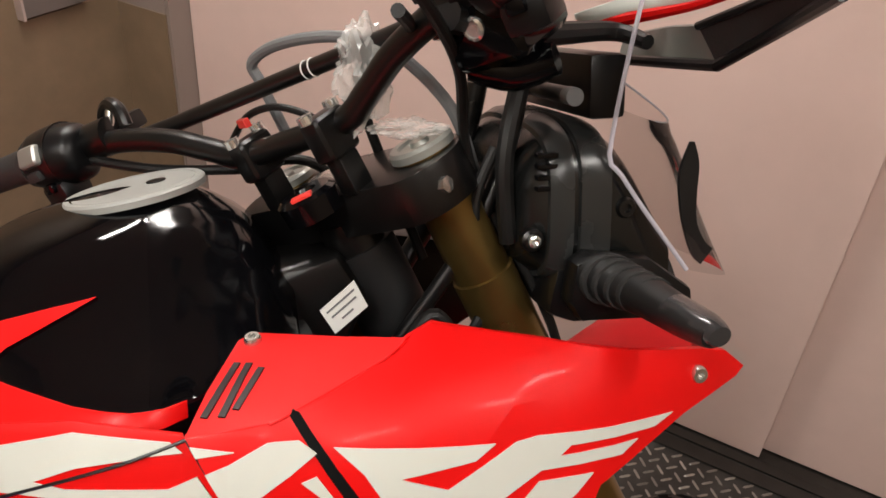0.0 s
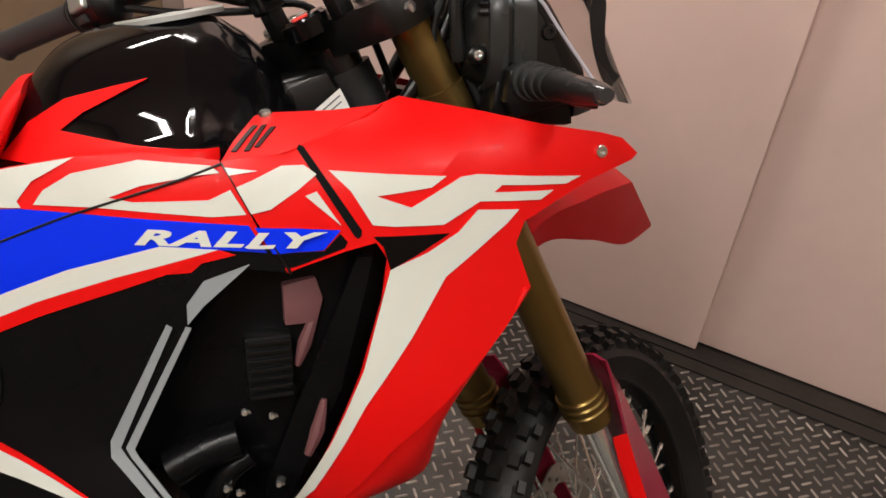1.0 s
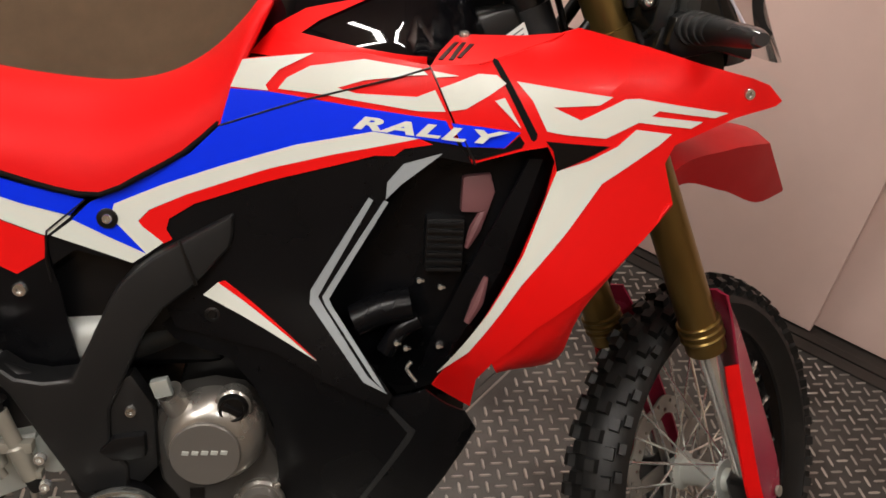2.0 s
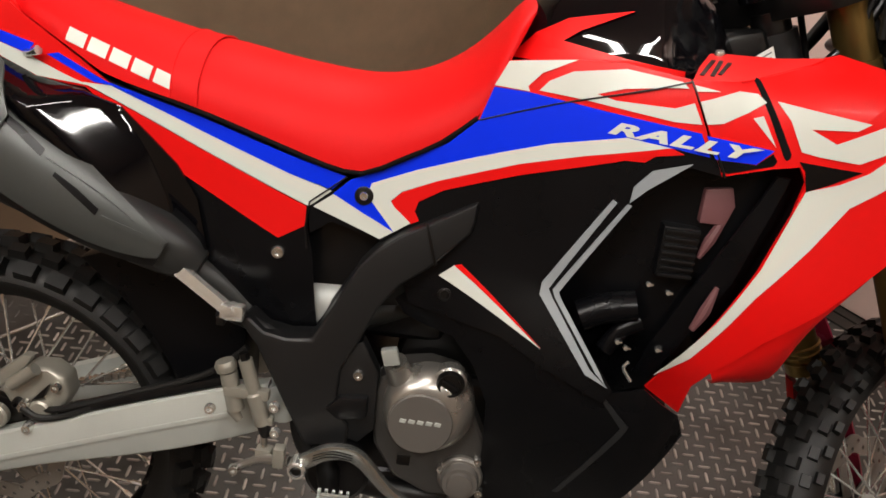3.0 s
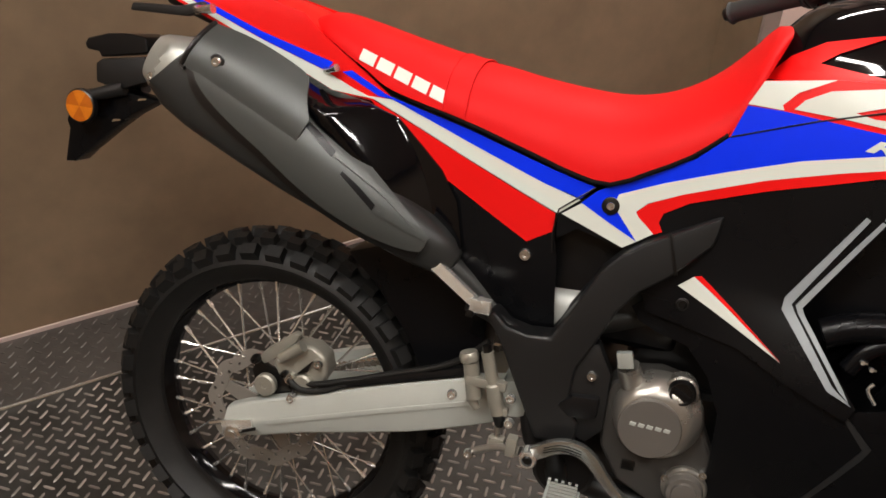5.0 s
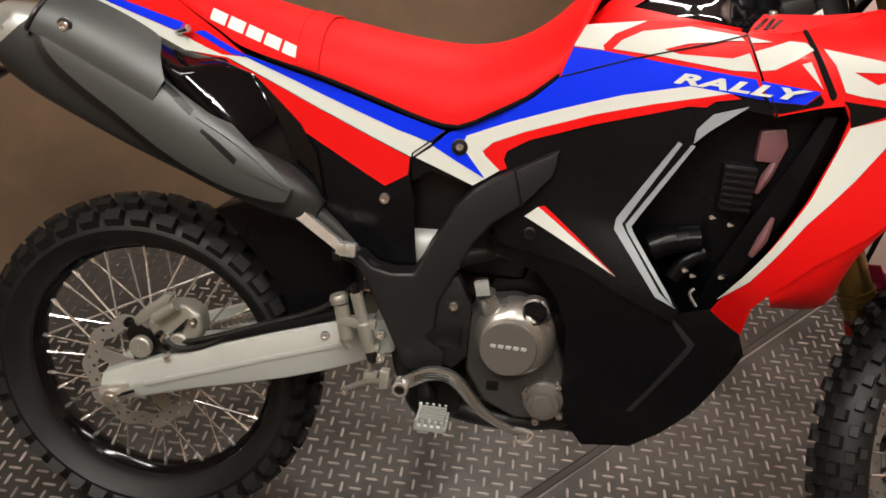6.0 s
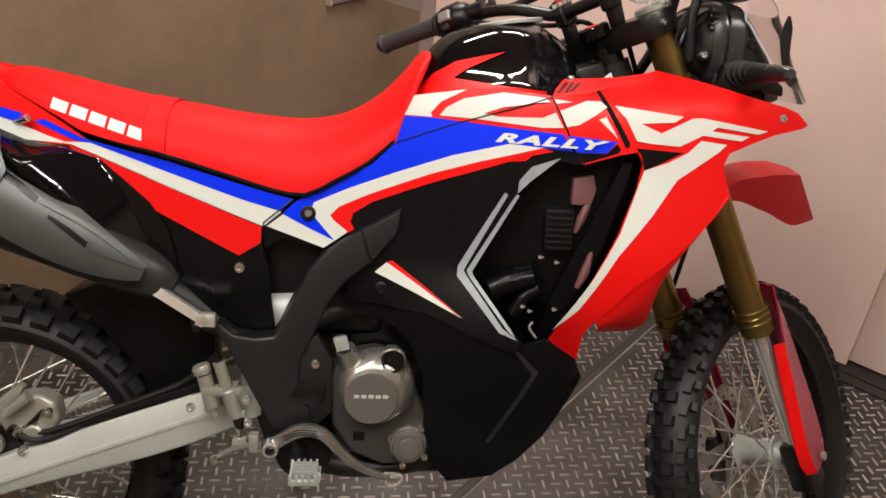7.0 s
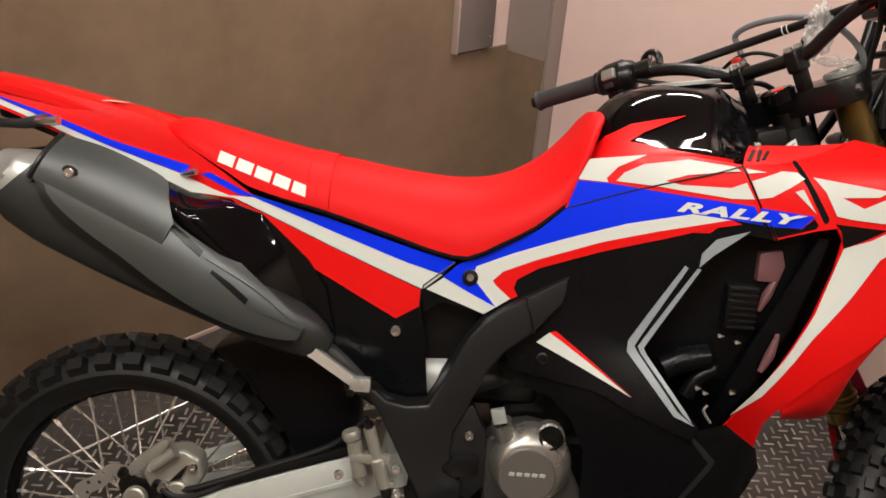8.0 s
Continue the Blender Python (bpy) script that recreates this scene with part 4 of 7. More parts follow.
TRI_WHITE = [(0.676, 0.752), (0.695, 0.77), (0.816, 0.695)]
TRI_RED = [(0.695, 0.77), (0.704, 0.773), (0.816, 0.696)]
LOW_CHEV = [(0.895, 0.654), (0.901, 0.655), (0.936, 0.622), (0.934, 0.614), (0.877, 0.471), (0.87, 0.47), (0.927, 0.617)]
COWL = [(0.909, 0.664), (0.945, 0.678), (0.997, 0.641), (1.019, 0.597), (0.989, 0.557), (0.96, 0.495), (0.923, 0.436), (0.889, 0.398), (0.815, 0.373), (0.767, 0.431), (0.767, 0.502), (0.762, 0.584), (0.739, 0.635), (0.705, 0.668), (0.66, 0.673), (0.635, 0.681), (0.62, 0.7), (0.64, 0.721), (0.702, 0.71), (0.766, 0.695), (0.828, 0.671)]
TAIL_BLUE = [(-0.42, 1.115), (-0.30, 1.098), (-0.194, 1.070), (-0.099, 1.045), (-0.008, 1.015), (0.118, 0.984), (0.108, 0.970), (-0.007, 1.004), (-0.099, 1.036), (-0.194, 1.067), (-0.30, 1.096)]
TAIL_WHITE = [(-0.42, 1.113), (-0.194, 1.066), (-0.099, 1.035), (-0.007, 1.003), (0.108, 0.969), (0.156, 0.950), (0.19, 0.939), (0.121, 0.943), (0.039, 0.976), (-0.099, 1.027), (-0.194, 1.058), (-0.42, 1.108)]
TAIL_RED = [(-0.45, 1.118), (-0.30, 1.112), (-0.198, 1.098), (-0.104, 1.084), (-0.011, 1.066), (0.063, 1.05), (0.10, 1.02), (0.176, 0.974), (0.217, 0.946), (0.19, 0.936), (0.121, 0.9402), (0.039, 0.9718), (-0.099, 1.0215), (-0.194, 1.053), (-0.45, 1.10)]
COVER_BLUE = [(0.135, 0.972), (0.150, 0.976), (0.204, 0.951), (0.217, 0.946), (0.343, 0.918), (0.478, 0.881), (0.541, 0.866), (0.522, 0.846), (0.469, 0.859), (0.343, 0.900), (0.219, 0.943), (0.197, 0.944)]
COVER_WHITE = [(0.182, 0.942), (0.219, 0.942), (0.343, 0.900), (0.469, 0.859), (0.522, 0.844), (0.494, 0.820), (0.490, 0.8205), (0.342, 0.877), (0.227, 0.924), (0.186, 0.940)]
COVER_WHITE_END = [(0.527, 0.842), (0.609, 0.80), (0.591, 0.787), (0.499, 0.820)]
COVER_RED = [(0.182, 0.939), (0.227, 0.922), (0.342, 0.875), (0.490, 0.818), (0.489, 0.791), (0.454, 0.769), (0.341, 0.826), (0.283, 0.856)]
COVER = [(0.182, 0.944), (0.217, 0.946), (0.343, 0.918), (0.478, 0.881), (0.541, 0.866), (0.490, 0.819), (0.494, 0.78), (0.501, 0.753), (0.514, 0.62), (0.419, 0.622), (0.375, 0.688), (0.312, 0.754), (0.215, 0.84), (0.13, 0.915), (0.135, 0.945)]

for s in (-1, 1):
    near = s < 0
    # the far shroud ends where the cowl covers it
    shroud = SHROUD if near else [p for p in SHROUD if p[0] < 1.252]
    tp = part("tank_side_panel", skin(TANK_SIDE, body, 0.004, side=s), RED, bike, "red tank side panel with white and blue graphics")
    part("graphic", skin(C_LEFT, body, 0.0055, 0.001, side=s), WHITE, tp, "white film graphic")
    part("graphic", skin(C_MAIN, body, 0.0055, 0.001, side=s), WHITE, tp, "white film graphic")
    part("tank_flash", skin(TANK_FLASH, tank_side, 0.0035, 0.002, 0.02, side=s), RED, tank, "red film flash on the tank")
    sp = part("side_panel", skin(SIDE, flank, 0.003, side=s), BLACK_PANEL, bike, "black side panel with blue, white and red stripes")
    part("stripe", skin(BLUE_MAIN, body, 0.0055, 0.001, side=s), BLUE, sp, "blue film stripe")
    part("stripe", skin(WHITE_BAND, body, 0.0060, 0.001, side=s), WHITE, sp, "white film stripe")
    part("stripe", skin(RED_EDGE, body, 0.0055, 0.001, side=s), RED, sp, "red film edge")
    part("stripe", skin(COVER_WHITE_END, body, 0.0050, 0.001, side=s), WHITE, sp, "white film stripe")
    for o in (CHEV_HEAD, CHEV_ONE, CHEV_TWO):
        part("chevron", skin(o, flank, 0.0060, 0.002, side=s), SILVER_FILM, sp, "silver film chevron")
    part("triangle_graphic", skin(TRI_WHITE, flank, 0.0060, 0.002, side=s), WHITE, sp, "white film triangle")
    part("triangle_graphic", skin(TRI_RED, flank, 0.0062, 0.002, side=s), RED, sp, "red film edge of the triangle")
    part("rubber_plug", lathe([(0.0095, 0.0), (0.0095, 0.002), (0.007, 0.003), (0.006, 0.001), (0.0005, 0.001)], 20, Matrix.Translation((0.687, s * (flank(0.687, 0.727) + 0.003), 0.727)) @ (Matrix.Rotation(math.pi, 4, "Z") if s < 0 else Matrix.Identity(4))), BLACK_METAL, sp, "small black rubber plug")
    bx = body(0.565, 0.842)
    part("screw_well", lathe([(0.0125, 0.0), (0.0125, 0.003), (0.010, 0.004), (0.0005, 0.0035)], 24, Matrix.Translation((0.5655, s * (bx + 0.0055), 0.844)) @ (Matrix.Rotation(math.pi, 4, "Z") if s < 0 else Matrix.Identity(4))), BLACK_METAL, sp)
    part("panel_screw", bolt(0.5655, s * (bx + 0.0085), 0.844, 0.0065, 0.004, s), STEEL, sp)
    sh = part("radiator_shroud", skin(shroud, shroud_at, 0.013, 0.005, 0.025, side=s), RED, bike, "red radiator shroud with white graphics and a dark vent slot")
    part("graphic", skin(C_TIP, shroud_at, 0.0145, 0.001, side=s), WHITE, sh)
    part("graphic", skin(C_END, shroud_at, 0.0145, 0.001, side=s), WHITE, sh)
    part("graphic", skin(WINGS, shroud_at, 0.0145, 0.001, side=s), WHITE, sh, "angular white film graphic")
    part("graphic", skin(WEDGE, shroud_at, 0.0145, 0.001, side=s), WHITE, sh)
    part("graphic", skin(LEG, shroud_at, 0.0145, 0.001, side=s), WHITE, sh, "long white film stripe")
    part("graphic", skin(BLACK_W, shroud_at, 0.0145, 0.001, side=s), BLACK_GLOSS, sh, "black film wedge")
    part("graphic", skin(BLUE_TIP, shroud_at, 0.0145, 0.001, side=s), BLUE, sh, "blue film tip")
    part("graphic", skin(BLACK_TIP, shroud_at, 0.0143, 0.001, side=s), BLACK_PANEL, sh, "black film below the blue tip")
    part("vent_slot", skin(SLOT, shroud_at, 0.0140, 0.002, side=s), SEAT_BASE, sh, "dark vent slot")
    fold = curve_through([(x, s * (shroud_at(x, z) + 0.010), z) for x, z in ((1.226, 0.908), (1.191, 0.868), (1.132, 0.810), (1.071, 0.760), (1.025, 0.705))], 5)
    lip = curve_through([(x, s * y, z) for x, y, z in ((1.21, 0.212, 0.908), (1.173, 0.195, 0.832), (1.144, 0.186, 0.763), (1.124, 0.18, 0.681), (1.044, 0.184, 0.668))], 5)
    rows = []
    for a, b in zip(fold, lip):
        mid = [a.lerp(b, q / 6) + Vector((0, s * 0.018 * math.sin(math.pi * q / 6), 0)) for q in range(7)]
        rows.append([p[:] for p in mid] + [(p - Vector((0, s * 0.004, 0)))[:] for p in reversed(mid)])
    part("scoop", loft(rows), RED, sh, "inward red air scoop")
    rim = [(x, shroud_at(x, z) + 0.0131, z) for x, z in SHROUD[:5]] + [(1.0453, 0.158, 1.0835), (0.985, 0.120, 1.0790), (0.972, 0.128, 1.0775), (0.948, 0.182, 1.0625)]
    bm = bmesh.new()
    bm.faces.new([bm.verts.new((x, s * y, z)) for x, y, z in rim])
    bmesh.ops.triangulate(bm, faces=bm.faces[:])
    facet = [[v.co.copy() for v in f.verts] for f in bm.faces]
    ret = bmesh.ops.extrude_face_region(bm, geom=bm.faces[:])
    for v in ret["geom"]:
        if isinstance(v, bmesh.types.BMVert):
            v.co += Vector((0, -s * 0.002, -0.004))
    part("shroud_top", bm, RED, sh, "red top facet of the shroud with louvre slits", smooth=20)
    for (a, b), w in LOUVRES:
        a, b = Vector(a), Vector(b)
        run = (b - a).normalized()
        up = Vector(FACET_UP)
        side = run.cross(up).normalized() * w
        up = Vector((up.x, s * -up.y, up.z))
        rows = []
        for k in range(7):
            c = a.lerp(b, k / 6)
            edges = []
            for e in (c - side * 0.7, c + side * 0.7):
                e = Vector((e.x, s * -e.y, e.z)) + up * 0.1
                hits = [h for h in (intersect_ray_tri(*tri, -up, e, True) for tri in facet) if h]
                edges.append(hits[0] if hits else e - up * 0.1)
            rows.append([(q + up * h)[:] for q, h in ((edges[0], 0.0012), (edges[1], 0.0012), (edges[1], -0.002), (edges[0], -0.002))])
        slit = loft(rows)
        part("louvre", slit, BLACK_METAL, sh, "dark louvre slit")
    part("crease", tube([(x, s * (shroud_at(x, z) + 0.0128), z) for x, z in SHROUD[1:5]], 0.0014, 8, 2), RED, sh)
    top_m = Matrix.Translation((TOP_SCREW[0], s * -TOP_SCREW[1], TOP_SCREW[2])) @ Vector((0, 1, 0)).rotation_difference(Vector((FACET_UP[0], s * -FACET_UP[1], FACET_UP[2]))).to_matrix().to_4x4()
    part("shroud_screw", lathe([(0.0068, 0), (0.0068, 0.003), (0.0054, 0.006), (0.003, 0.006), (0.0027, 0.0025), (0.0005, 0.0025)], 18, top_m), STEEL, sh)
    part("shroud_screw", bolt(1.319, s * (shroud_at(1.319, 1.032) + 0.011), 1.032, 0.0075, 0.006, s), STEEL, sh)
    cw = part("lower_cowl", skin(COWL, flank, -0.004, 0.004, side=s), BLACK_PANEL, bike, "glossy black lower cowl")
    part("chevron", skin(LOW_CHEV, flank, -0.0025, 0.001, side=s), DARK_FILM, cw, "dark grey chevron film")
    tl = part("tail_side", skin(TAIL_RED, body, 0.004, side=s), RED, bike, "red tail side panel with blue and white stripes")
    part("stripe", skin(TAIL_BLUE, body, 0.0056, 0.001, side=s), BLUE, tl)
    part("stripe", skin(TAIL_WHITE, body, 0.0058, 0.001, side=s), WHITE, tl)
    cv = part("side_cover", skin(COVER, body, 0.001, side=s), BLACK_PANEL, bike, "black side cover with blue, white and red stripes under the seat")
    part("stripe", skin(COVER_BLUE, body, 0.0050, 0.003, side=s), BLUE, cv)
    part("stripe", skin(COVER_WHITE, body, 0.0045, 0.003, side=s), WHITE, cv)
    part("stripe", skin(COVER_RED, body, 0.0035, 0.003, side=s), RED, cv)
    part("cover_screw", bolt(0.455, s * (body(0.455, 0.748) + 0.001), 0.748, 0.0095, 0.006, s), STEEL, cv)

    def bulge(x, z):
        """The moulding stands proud beside the muffler, tucks under the stripe and rolls over at its edges."""
        p, q = Vector((0.150, 0.930)), Vector((0.270, 0.810))
        d = (q - p).normalized()
        r = Vector((x, z)) - p
        off = r.x * d.y - r.y * d.x
        along = r.x * d.x + r.y * d.y
        lift = glide(off, [-0.08, -0.052, -0.048, -0.044, -0.040, -0.036, -0.020, 0.0, 0.014, 0.018, 0.022, 0.026, 0.030, 0.05, 0.08],
                     [-0.075, -0.043, -0.038, -0.0336, -0.0300, -0.0274, -0.0186, -0.0077, 0.0, 0.0018, 0.0030, 0.0036, 0.0030, -0.010, -0.05])
        deep = 0.1635 - 0.13 * (x - 0.10) + lift - 1.2 * max(0, along - 0.110) ** 2 - 0.25 * max(0, 0.005 - along)
        under = glide(x, [-0.02, 0.04, 0.12, 0.19, 0.24], [0.998, 0.976, 0.945, 0.936, 0.917]) - z
        deep, edge = max(deep, body(x, z) + 0.0085), body(x, z) + 0.0062 + 2.3 * max(0, under)
        k = min(max(0.5 + 0.5 * (edge - deep) / 0.008, 0), 1)
        return edge + (deep - edge) * k - 0.008 * k * (1 - k)

    part("tail_shield", skin([(-0.01, 0.990), (0.04, 0.974), (0.12, 0.943), (0.186, 0.934), (0.235, 0.917), (0.277, 0.881), (0.312, 0.85), (0.341, 0.807), (0.357, 0.737), (0.325, 0.725), (0.288, 0.755), (0.225, 0.805), (0.165, 0.861), (0.105, 0.885), (0.05, 0.920), (0.0, 0.955)], bulge, 0.0, 0.004, 0.0045, side=s), POLISHED_BLACK, cv, "glossy black moulding beside the muffler", smooth=40)

# -- seat --
SEAT_E = 0.92
SEAT_X = [0.06, 0.10, 0.176, 0.215, 0.343, 0.478, 0.546, 0.578, 0.614, 0.667, 0.702, 0.727, 0.758]
SEAT_LOW = [1.035, 1.018, 0.980, 0.959, 0.929, 0.891, 0.875, 0.884, 0.905, 0.938, 0.972, 1.031, 1.10]
TOP_X = [0.06, 0.087, 0.137, 0.228, 0.32, 0.367, 0.434, 0.511, 0.559, 0.608, 0.647, 0.685, 0.723, 0.745, 0.758]
TOP_Z = [1.048, 1.057, 1.050, 1.031, 1.014, 1.009, 0.999, 0.992, 0.992, 1.001, 1.018, 1.045, 1.085, 1.113, 1.116]


def seat_ring(x):
    lo, hi = glide(x, SEAT_X, SEAT_LOW), glide(x, TOP_X, TOP_Z)
    w = glide(x, [0.06, 0.10, 0.2, 0.4, 0.55, 0.65, 0.71, 0.735, 0.758], [0.05, 0.085, 0.112, 0.125, 0.132, 0.140, 0.142, 0.130, 0.085])
    ring = []
    for j in range(33):
        a = math.pi * j / 32
        ca, sa = math.cos(a), math.sin(a)
        ring.append((x, -w * (1 if ca > 0 else -1) * abs(ca) ** SEAT_E, lo + max(hi - lo, 0.008) * abs(sa) ** SEAT_E))
    return ring


seat = part("seat", loft([seat_ring(0.06 + 0.278 * k / 24) for k in range(25)]), RED_VINYL, bike, "long red vinyl seat with white lettering shapes")
part("seat_front", loft([[(p[0], p[1] * 0.9935, p[2] - 0.0013) for p in seat_ring(0.335 + 0.423 * k / 40)] for k in range(41)]), RED_VINYL, seat)
part("seam", loft([[(p[0], p[1] * 1.012, p[2] + 0.0018) for p in seat_ring(0.304 + 0.034 * k / 6)] for k in range(7)]), RED_VINYL, seat, "raised seam band across the seat")
for x0 in (0.3035, 0.3385):
    part("welt", tube([(p[0], p[1] * 1.013, p[2] + 0.0016) for p in seat_ring(x0)], 0.0011, 6, 1), RED_VINYL, seat)


def seat_side(x, z):
    lo, hi = glide(x, SEAT_X, SEAT_LOW), glide(x, TOP_X, TOP_Z)
    w = glide(x, [0.06, 0.10, 0.2, 0.4, 0.55, 0.65, 0.71, 0.735, 0.758], [0.05, 0.085, 0.112, 0.125, 0.132, 0.140, 0.142, 0.130, 0.085])
    h = min(max((z - lo) / (hi - lo), 0), 0.99)
    return w * (1 - h ** (2 / SEAT_E)) ** (SEAT_E / 2)


for s in (-1, 1):
    edge = [(x, s * (seat_side(x, glide(x, SEAT_X, SEAT_LOW)) + 0.001), glide(x, SEAT_X, SEAT_LOW) - 0.0025) for x in (0.25, 0.28, 0.31, 0.36, 0.41, 0.46, 0.51, 0.56, 0.61, 0.66, 0.70)]
    part("seat_base", tube(edge, [0.001, 0.0018, 0.0026] + [0.0032] * 8, 8, 2), SEAT_BASE, seat, "black seat base edge")
# five plain white blocks where the maker's word stands on the seat
for k in range(5):
    x0, z0 = 0.1645 + 0.0297 * k, 1.0105 - 0.0093 * k
    blk = [(x0, z0), (x0 + 0.0245, z0 - 0.0078), (x0 + 0.0212, z0 - 0.0245), (x0 - 0.0033, z0 - 0.0167)]
    for s in (-1, 1):
        part("seat_mark", skin(blk, seat_side, 0.0015, 0.001, 0.01, side=s), WHITE, seat, "white printed block on the seat")

# -- tail top, rear light bracket and rear indicator --
secs = []
for k in range(21):
    x = -0.46 + 0.56 * k / 20
    w = glide(x, WIDE_X, WIDE_Y) * 0.98
    zt = glide(x, [-0.46, -0.23, -0.09, -0.015, 0.05, 0.10], [1.122, 1.108, 1.085, 1.070, 1.052, 1.02])
    lo = glide(x, [-0.45, -0.198, -0.011, 0.1], [1.113, 1.09, 1.05, 1.0])
    secs.append([(x, -w, lo - 0.012), (x, -w, lo), (x, -w * 0.8, zt - 0.004), (x, -w * 0.4, zt), (x, 0, zt + 0.001), (x, w * 0.4, zt), (x, w * 0.8, zt - 0.004), (x, w, lo), (x, w, lo - 0.012), (x, 0, lo - 0.03)])
part("tail_cowl", loft(secs), RED, bike, "red tail cowl behind the seat")
part("caution_label", box(-0.04, -0.005, -0.05, -0.028, 1.0735, 1.0745), PAPER, bike, "small white label on the tail")
br = part("plate_bracket", prism([(-0.407, 0.865), (-0.318, 0.877), (-0.239, 0.869), (-0.274, 0.847), (-0.291, 0.836), (-0.322, 0.812), (-0.386, 0.756), (-0.409, 0.734), (-0.429, 0.731), (-0.42, 0.794), (-0.426, 0.808)], -0.022, 0.022, 0.004), BLACK_PANEL, bike, "black number plate bracket")
part("tail_stay", prism([(-0.262, 0.935), (-0.238, 0.972), (-0.19, 0.985), (-0.06, 1.01), (-0.05, 0.96), (-0.20, 0.92)], 0.0, 0.03, 0.006), BLACK_PLASTIC, br)
part("rear_light", prism([(-0.37, 0.952), (-0.363, 0.962), (-0.324, 0.974), (-0.286, 0.978), (-0.248, 0.976), (-0.244, 0.95), (-0.337, 0.932), (-0.341, 0.941), (-0.365, 0.942)], -0.045, 0.045, 0.010, 3), BLACK_PLASTIC, br, "black rear lamp housing")
part("light_base", prism([(-0.353, 0.921), (-0.341, 0.929), (-0.255, 0.943), (-0.246, 0.902), (-0.306, 0.879), (-0.352, 0.887)], -0.038, 0.038, 0.006), BLACK_MATT, br)
for hx, hz in [(-0.269, 0.866), (-0.321, 0.822)]:
    part("bracket_slot", prism([(hx - 0.009, hz - 0.003), (hx + 0.007, hz + 0.001), (hx + 0.009, hz + 0.004), (hx - 0.006, hz + 0.002)], -0.0235, -0.0215, 0.0004), BROWN, br)
for s in (-1, 1):
    ind = part("rear_indicator", tube([(-0.299, s * 0.03, 0.883), (-0.356, s * 0.045, 0.864)], [0.013, 0.010], 16, 1), BLACK_MATT, bike, "black rear indicator with an amber reflector")
    turn = Matrix.Translation((-0.37, s * 0.05, 0.844)) @ (Matrix.Rotation(math.pi, 4, "Z") if s < 0 else Matrix.Identity(4))
    part("reflector_rim", lathe([(0.030, -0.004), (0.030, 0.006), (0.027, 0.008), (0.026, 0.004)], 36, turn, closed=True), BLACK_PLASTIC, ind)
    for k in range(6):
        wedge = [(0.0, 0.0)] + [(0.0272 * math.cos(2 * math.pi * (k + j / 6) / 6), 0.0272 * math.sin(2 * math.pi * (k + j / 6) / 6)) for j in range(7)]
        part("reflector", move(prism(wedge, -0.002, 0.0085, 0.0006), turn), AMBER if k % 2 else AMBER_DARK, ind, "round amber reflector sector")

# -- swingarm, caliper and rear brake --
ARM_X = [-0.022, 0.008, 0.032, 0.117, 0.256, 0.322, 0.397, 0.45]
ARM_TOP = [0.373, 0.388, 0.397, 0.429, 0.481, 0.504, 0.529, 0.541]
ARM_RIB = [0.345, 0.351, 0.358, 0.389, 0.440, 0.463, 0.489, 0.506]
ARM_LOW = [0.326, 0.328, 0.331, 0.358, 0.396, 0.416, 0.444, 0.467]


def arm_section(x, inner, outer, s):
    """The arm leans back above its rib and under it."""
    top, rib, low = glide(x, ARM_X, ARM_TOP), glide(x, ARM_X, ARM_RIB), glide(x, ARM_X, ARM_LOW)
    return [(x, s * inner, top), (x, s * (outer - 0.013), top), (x, s * (outer - 0.009), top - 0.003), (x, s * outer, rib + 0.008), (x, s * outer, rib - 0.002),
            (x, s * (outer - 0.008), low + 0.003), (x, s * (outer - 0.011), low), (x, s * inner, low)]


for s in (-1, 1):
    inner, outer = (0.088, 0.122) if s < 0 else (0.108, 0.142)
    arm = part("swingarm", loft([arm_section(-0.024 + 0.474 * k / 32, inner, outer, s) for k in range(33)]), ALU, bike, "cast aluminium swingarm with raised ribs", smooth=25)
    part("rib", prism([(0.055, 0.362), (0.12, 0.386), (0.26, 0.437), (0.405, 0.488), (0.405, 0.497), (0.26, 0.446), (0.12, 0.395), (0.055, 0.371)], *sorted((s * 0.121, s * 0.1235)), 0.001), ALU, arm)
    part("axle_slot", prism([(0.014, 0.339), (0.014, 0.345), (0.040, 0.357), (0.041, 0.351)], *sorted((s * 0.1275, s * 0.1290)), 0.0005), BLACK_METAL, arm)
    part("adjuster_plate", prism([(-0.028, 0.352), (0.03, 0.368), (0.034, 0.352), (-0.022, 0.322)], *sorted((s * 0.120, s * 0.128)), 0.003), ALU_BRUSHED, arm)
    part("axle_nut", lathe([(0.017, 0), (0.017, 0.008), (0.011, 0.010), (0.011, 0.016), (0.0005, 0.017)], 6, Matrix.Translation((0, s * 0.127, 0.335)) @ (Matrix.Rotation(math.pi, 4, "Z") if s < 0 else Matrix.Identity(4))), STEEL, arm)
    part("adjuster_bolt", tube([(-0.06, s * 0.105, 0.328), (-0.02, s * 0.105, 0.343)], 0.005, 8, 1), STEEL, arm)
part("rear_axle", tube([(0, -0.125, 0.335), (0, 0.125, 0.335)], 0.010, 16, 1), STEEL, bike)
part("swingarm_pivot", tube([(0.47, -0.11, 0.51), (0.47, 0.11, 0.51)], 0.03, 20, 1), ALU, bike)
part("chain_slider", prism([(0.14, 0.442), (0.26, 0.486), (0.40, 0.535), (0.40, 0.549), (0.26, 0.500), (0.14, 0.454)], -0.112, -0.09, 0.003), BLACK_PLASTIC, bike, "black hose guide on the swingarm")
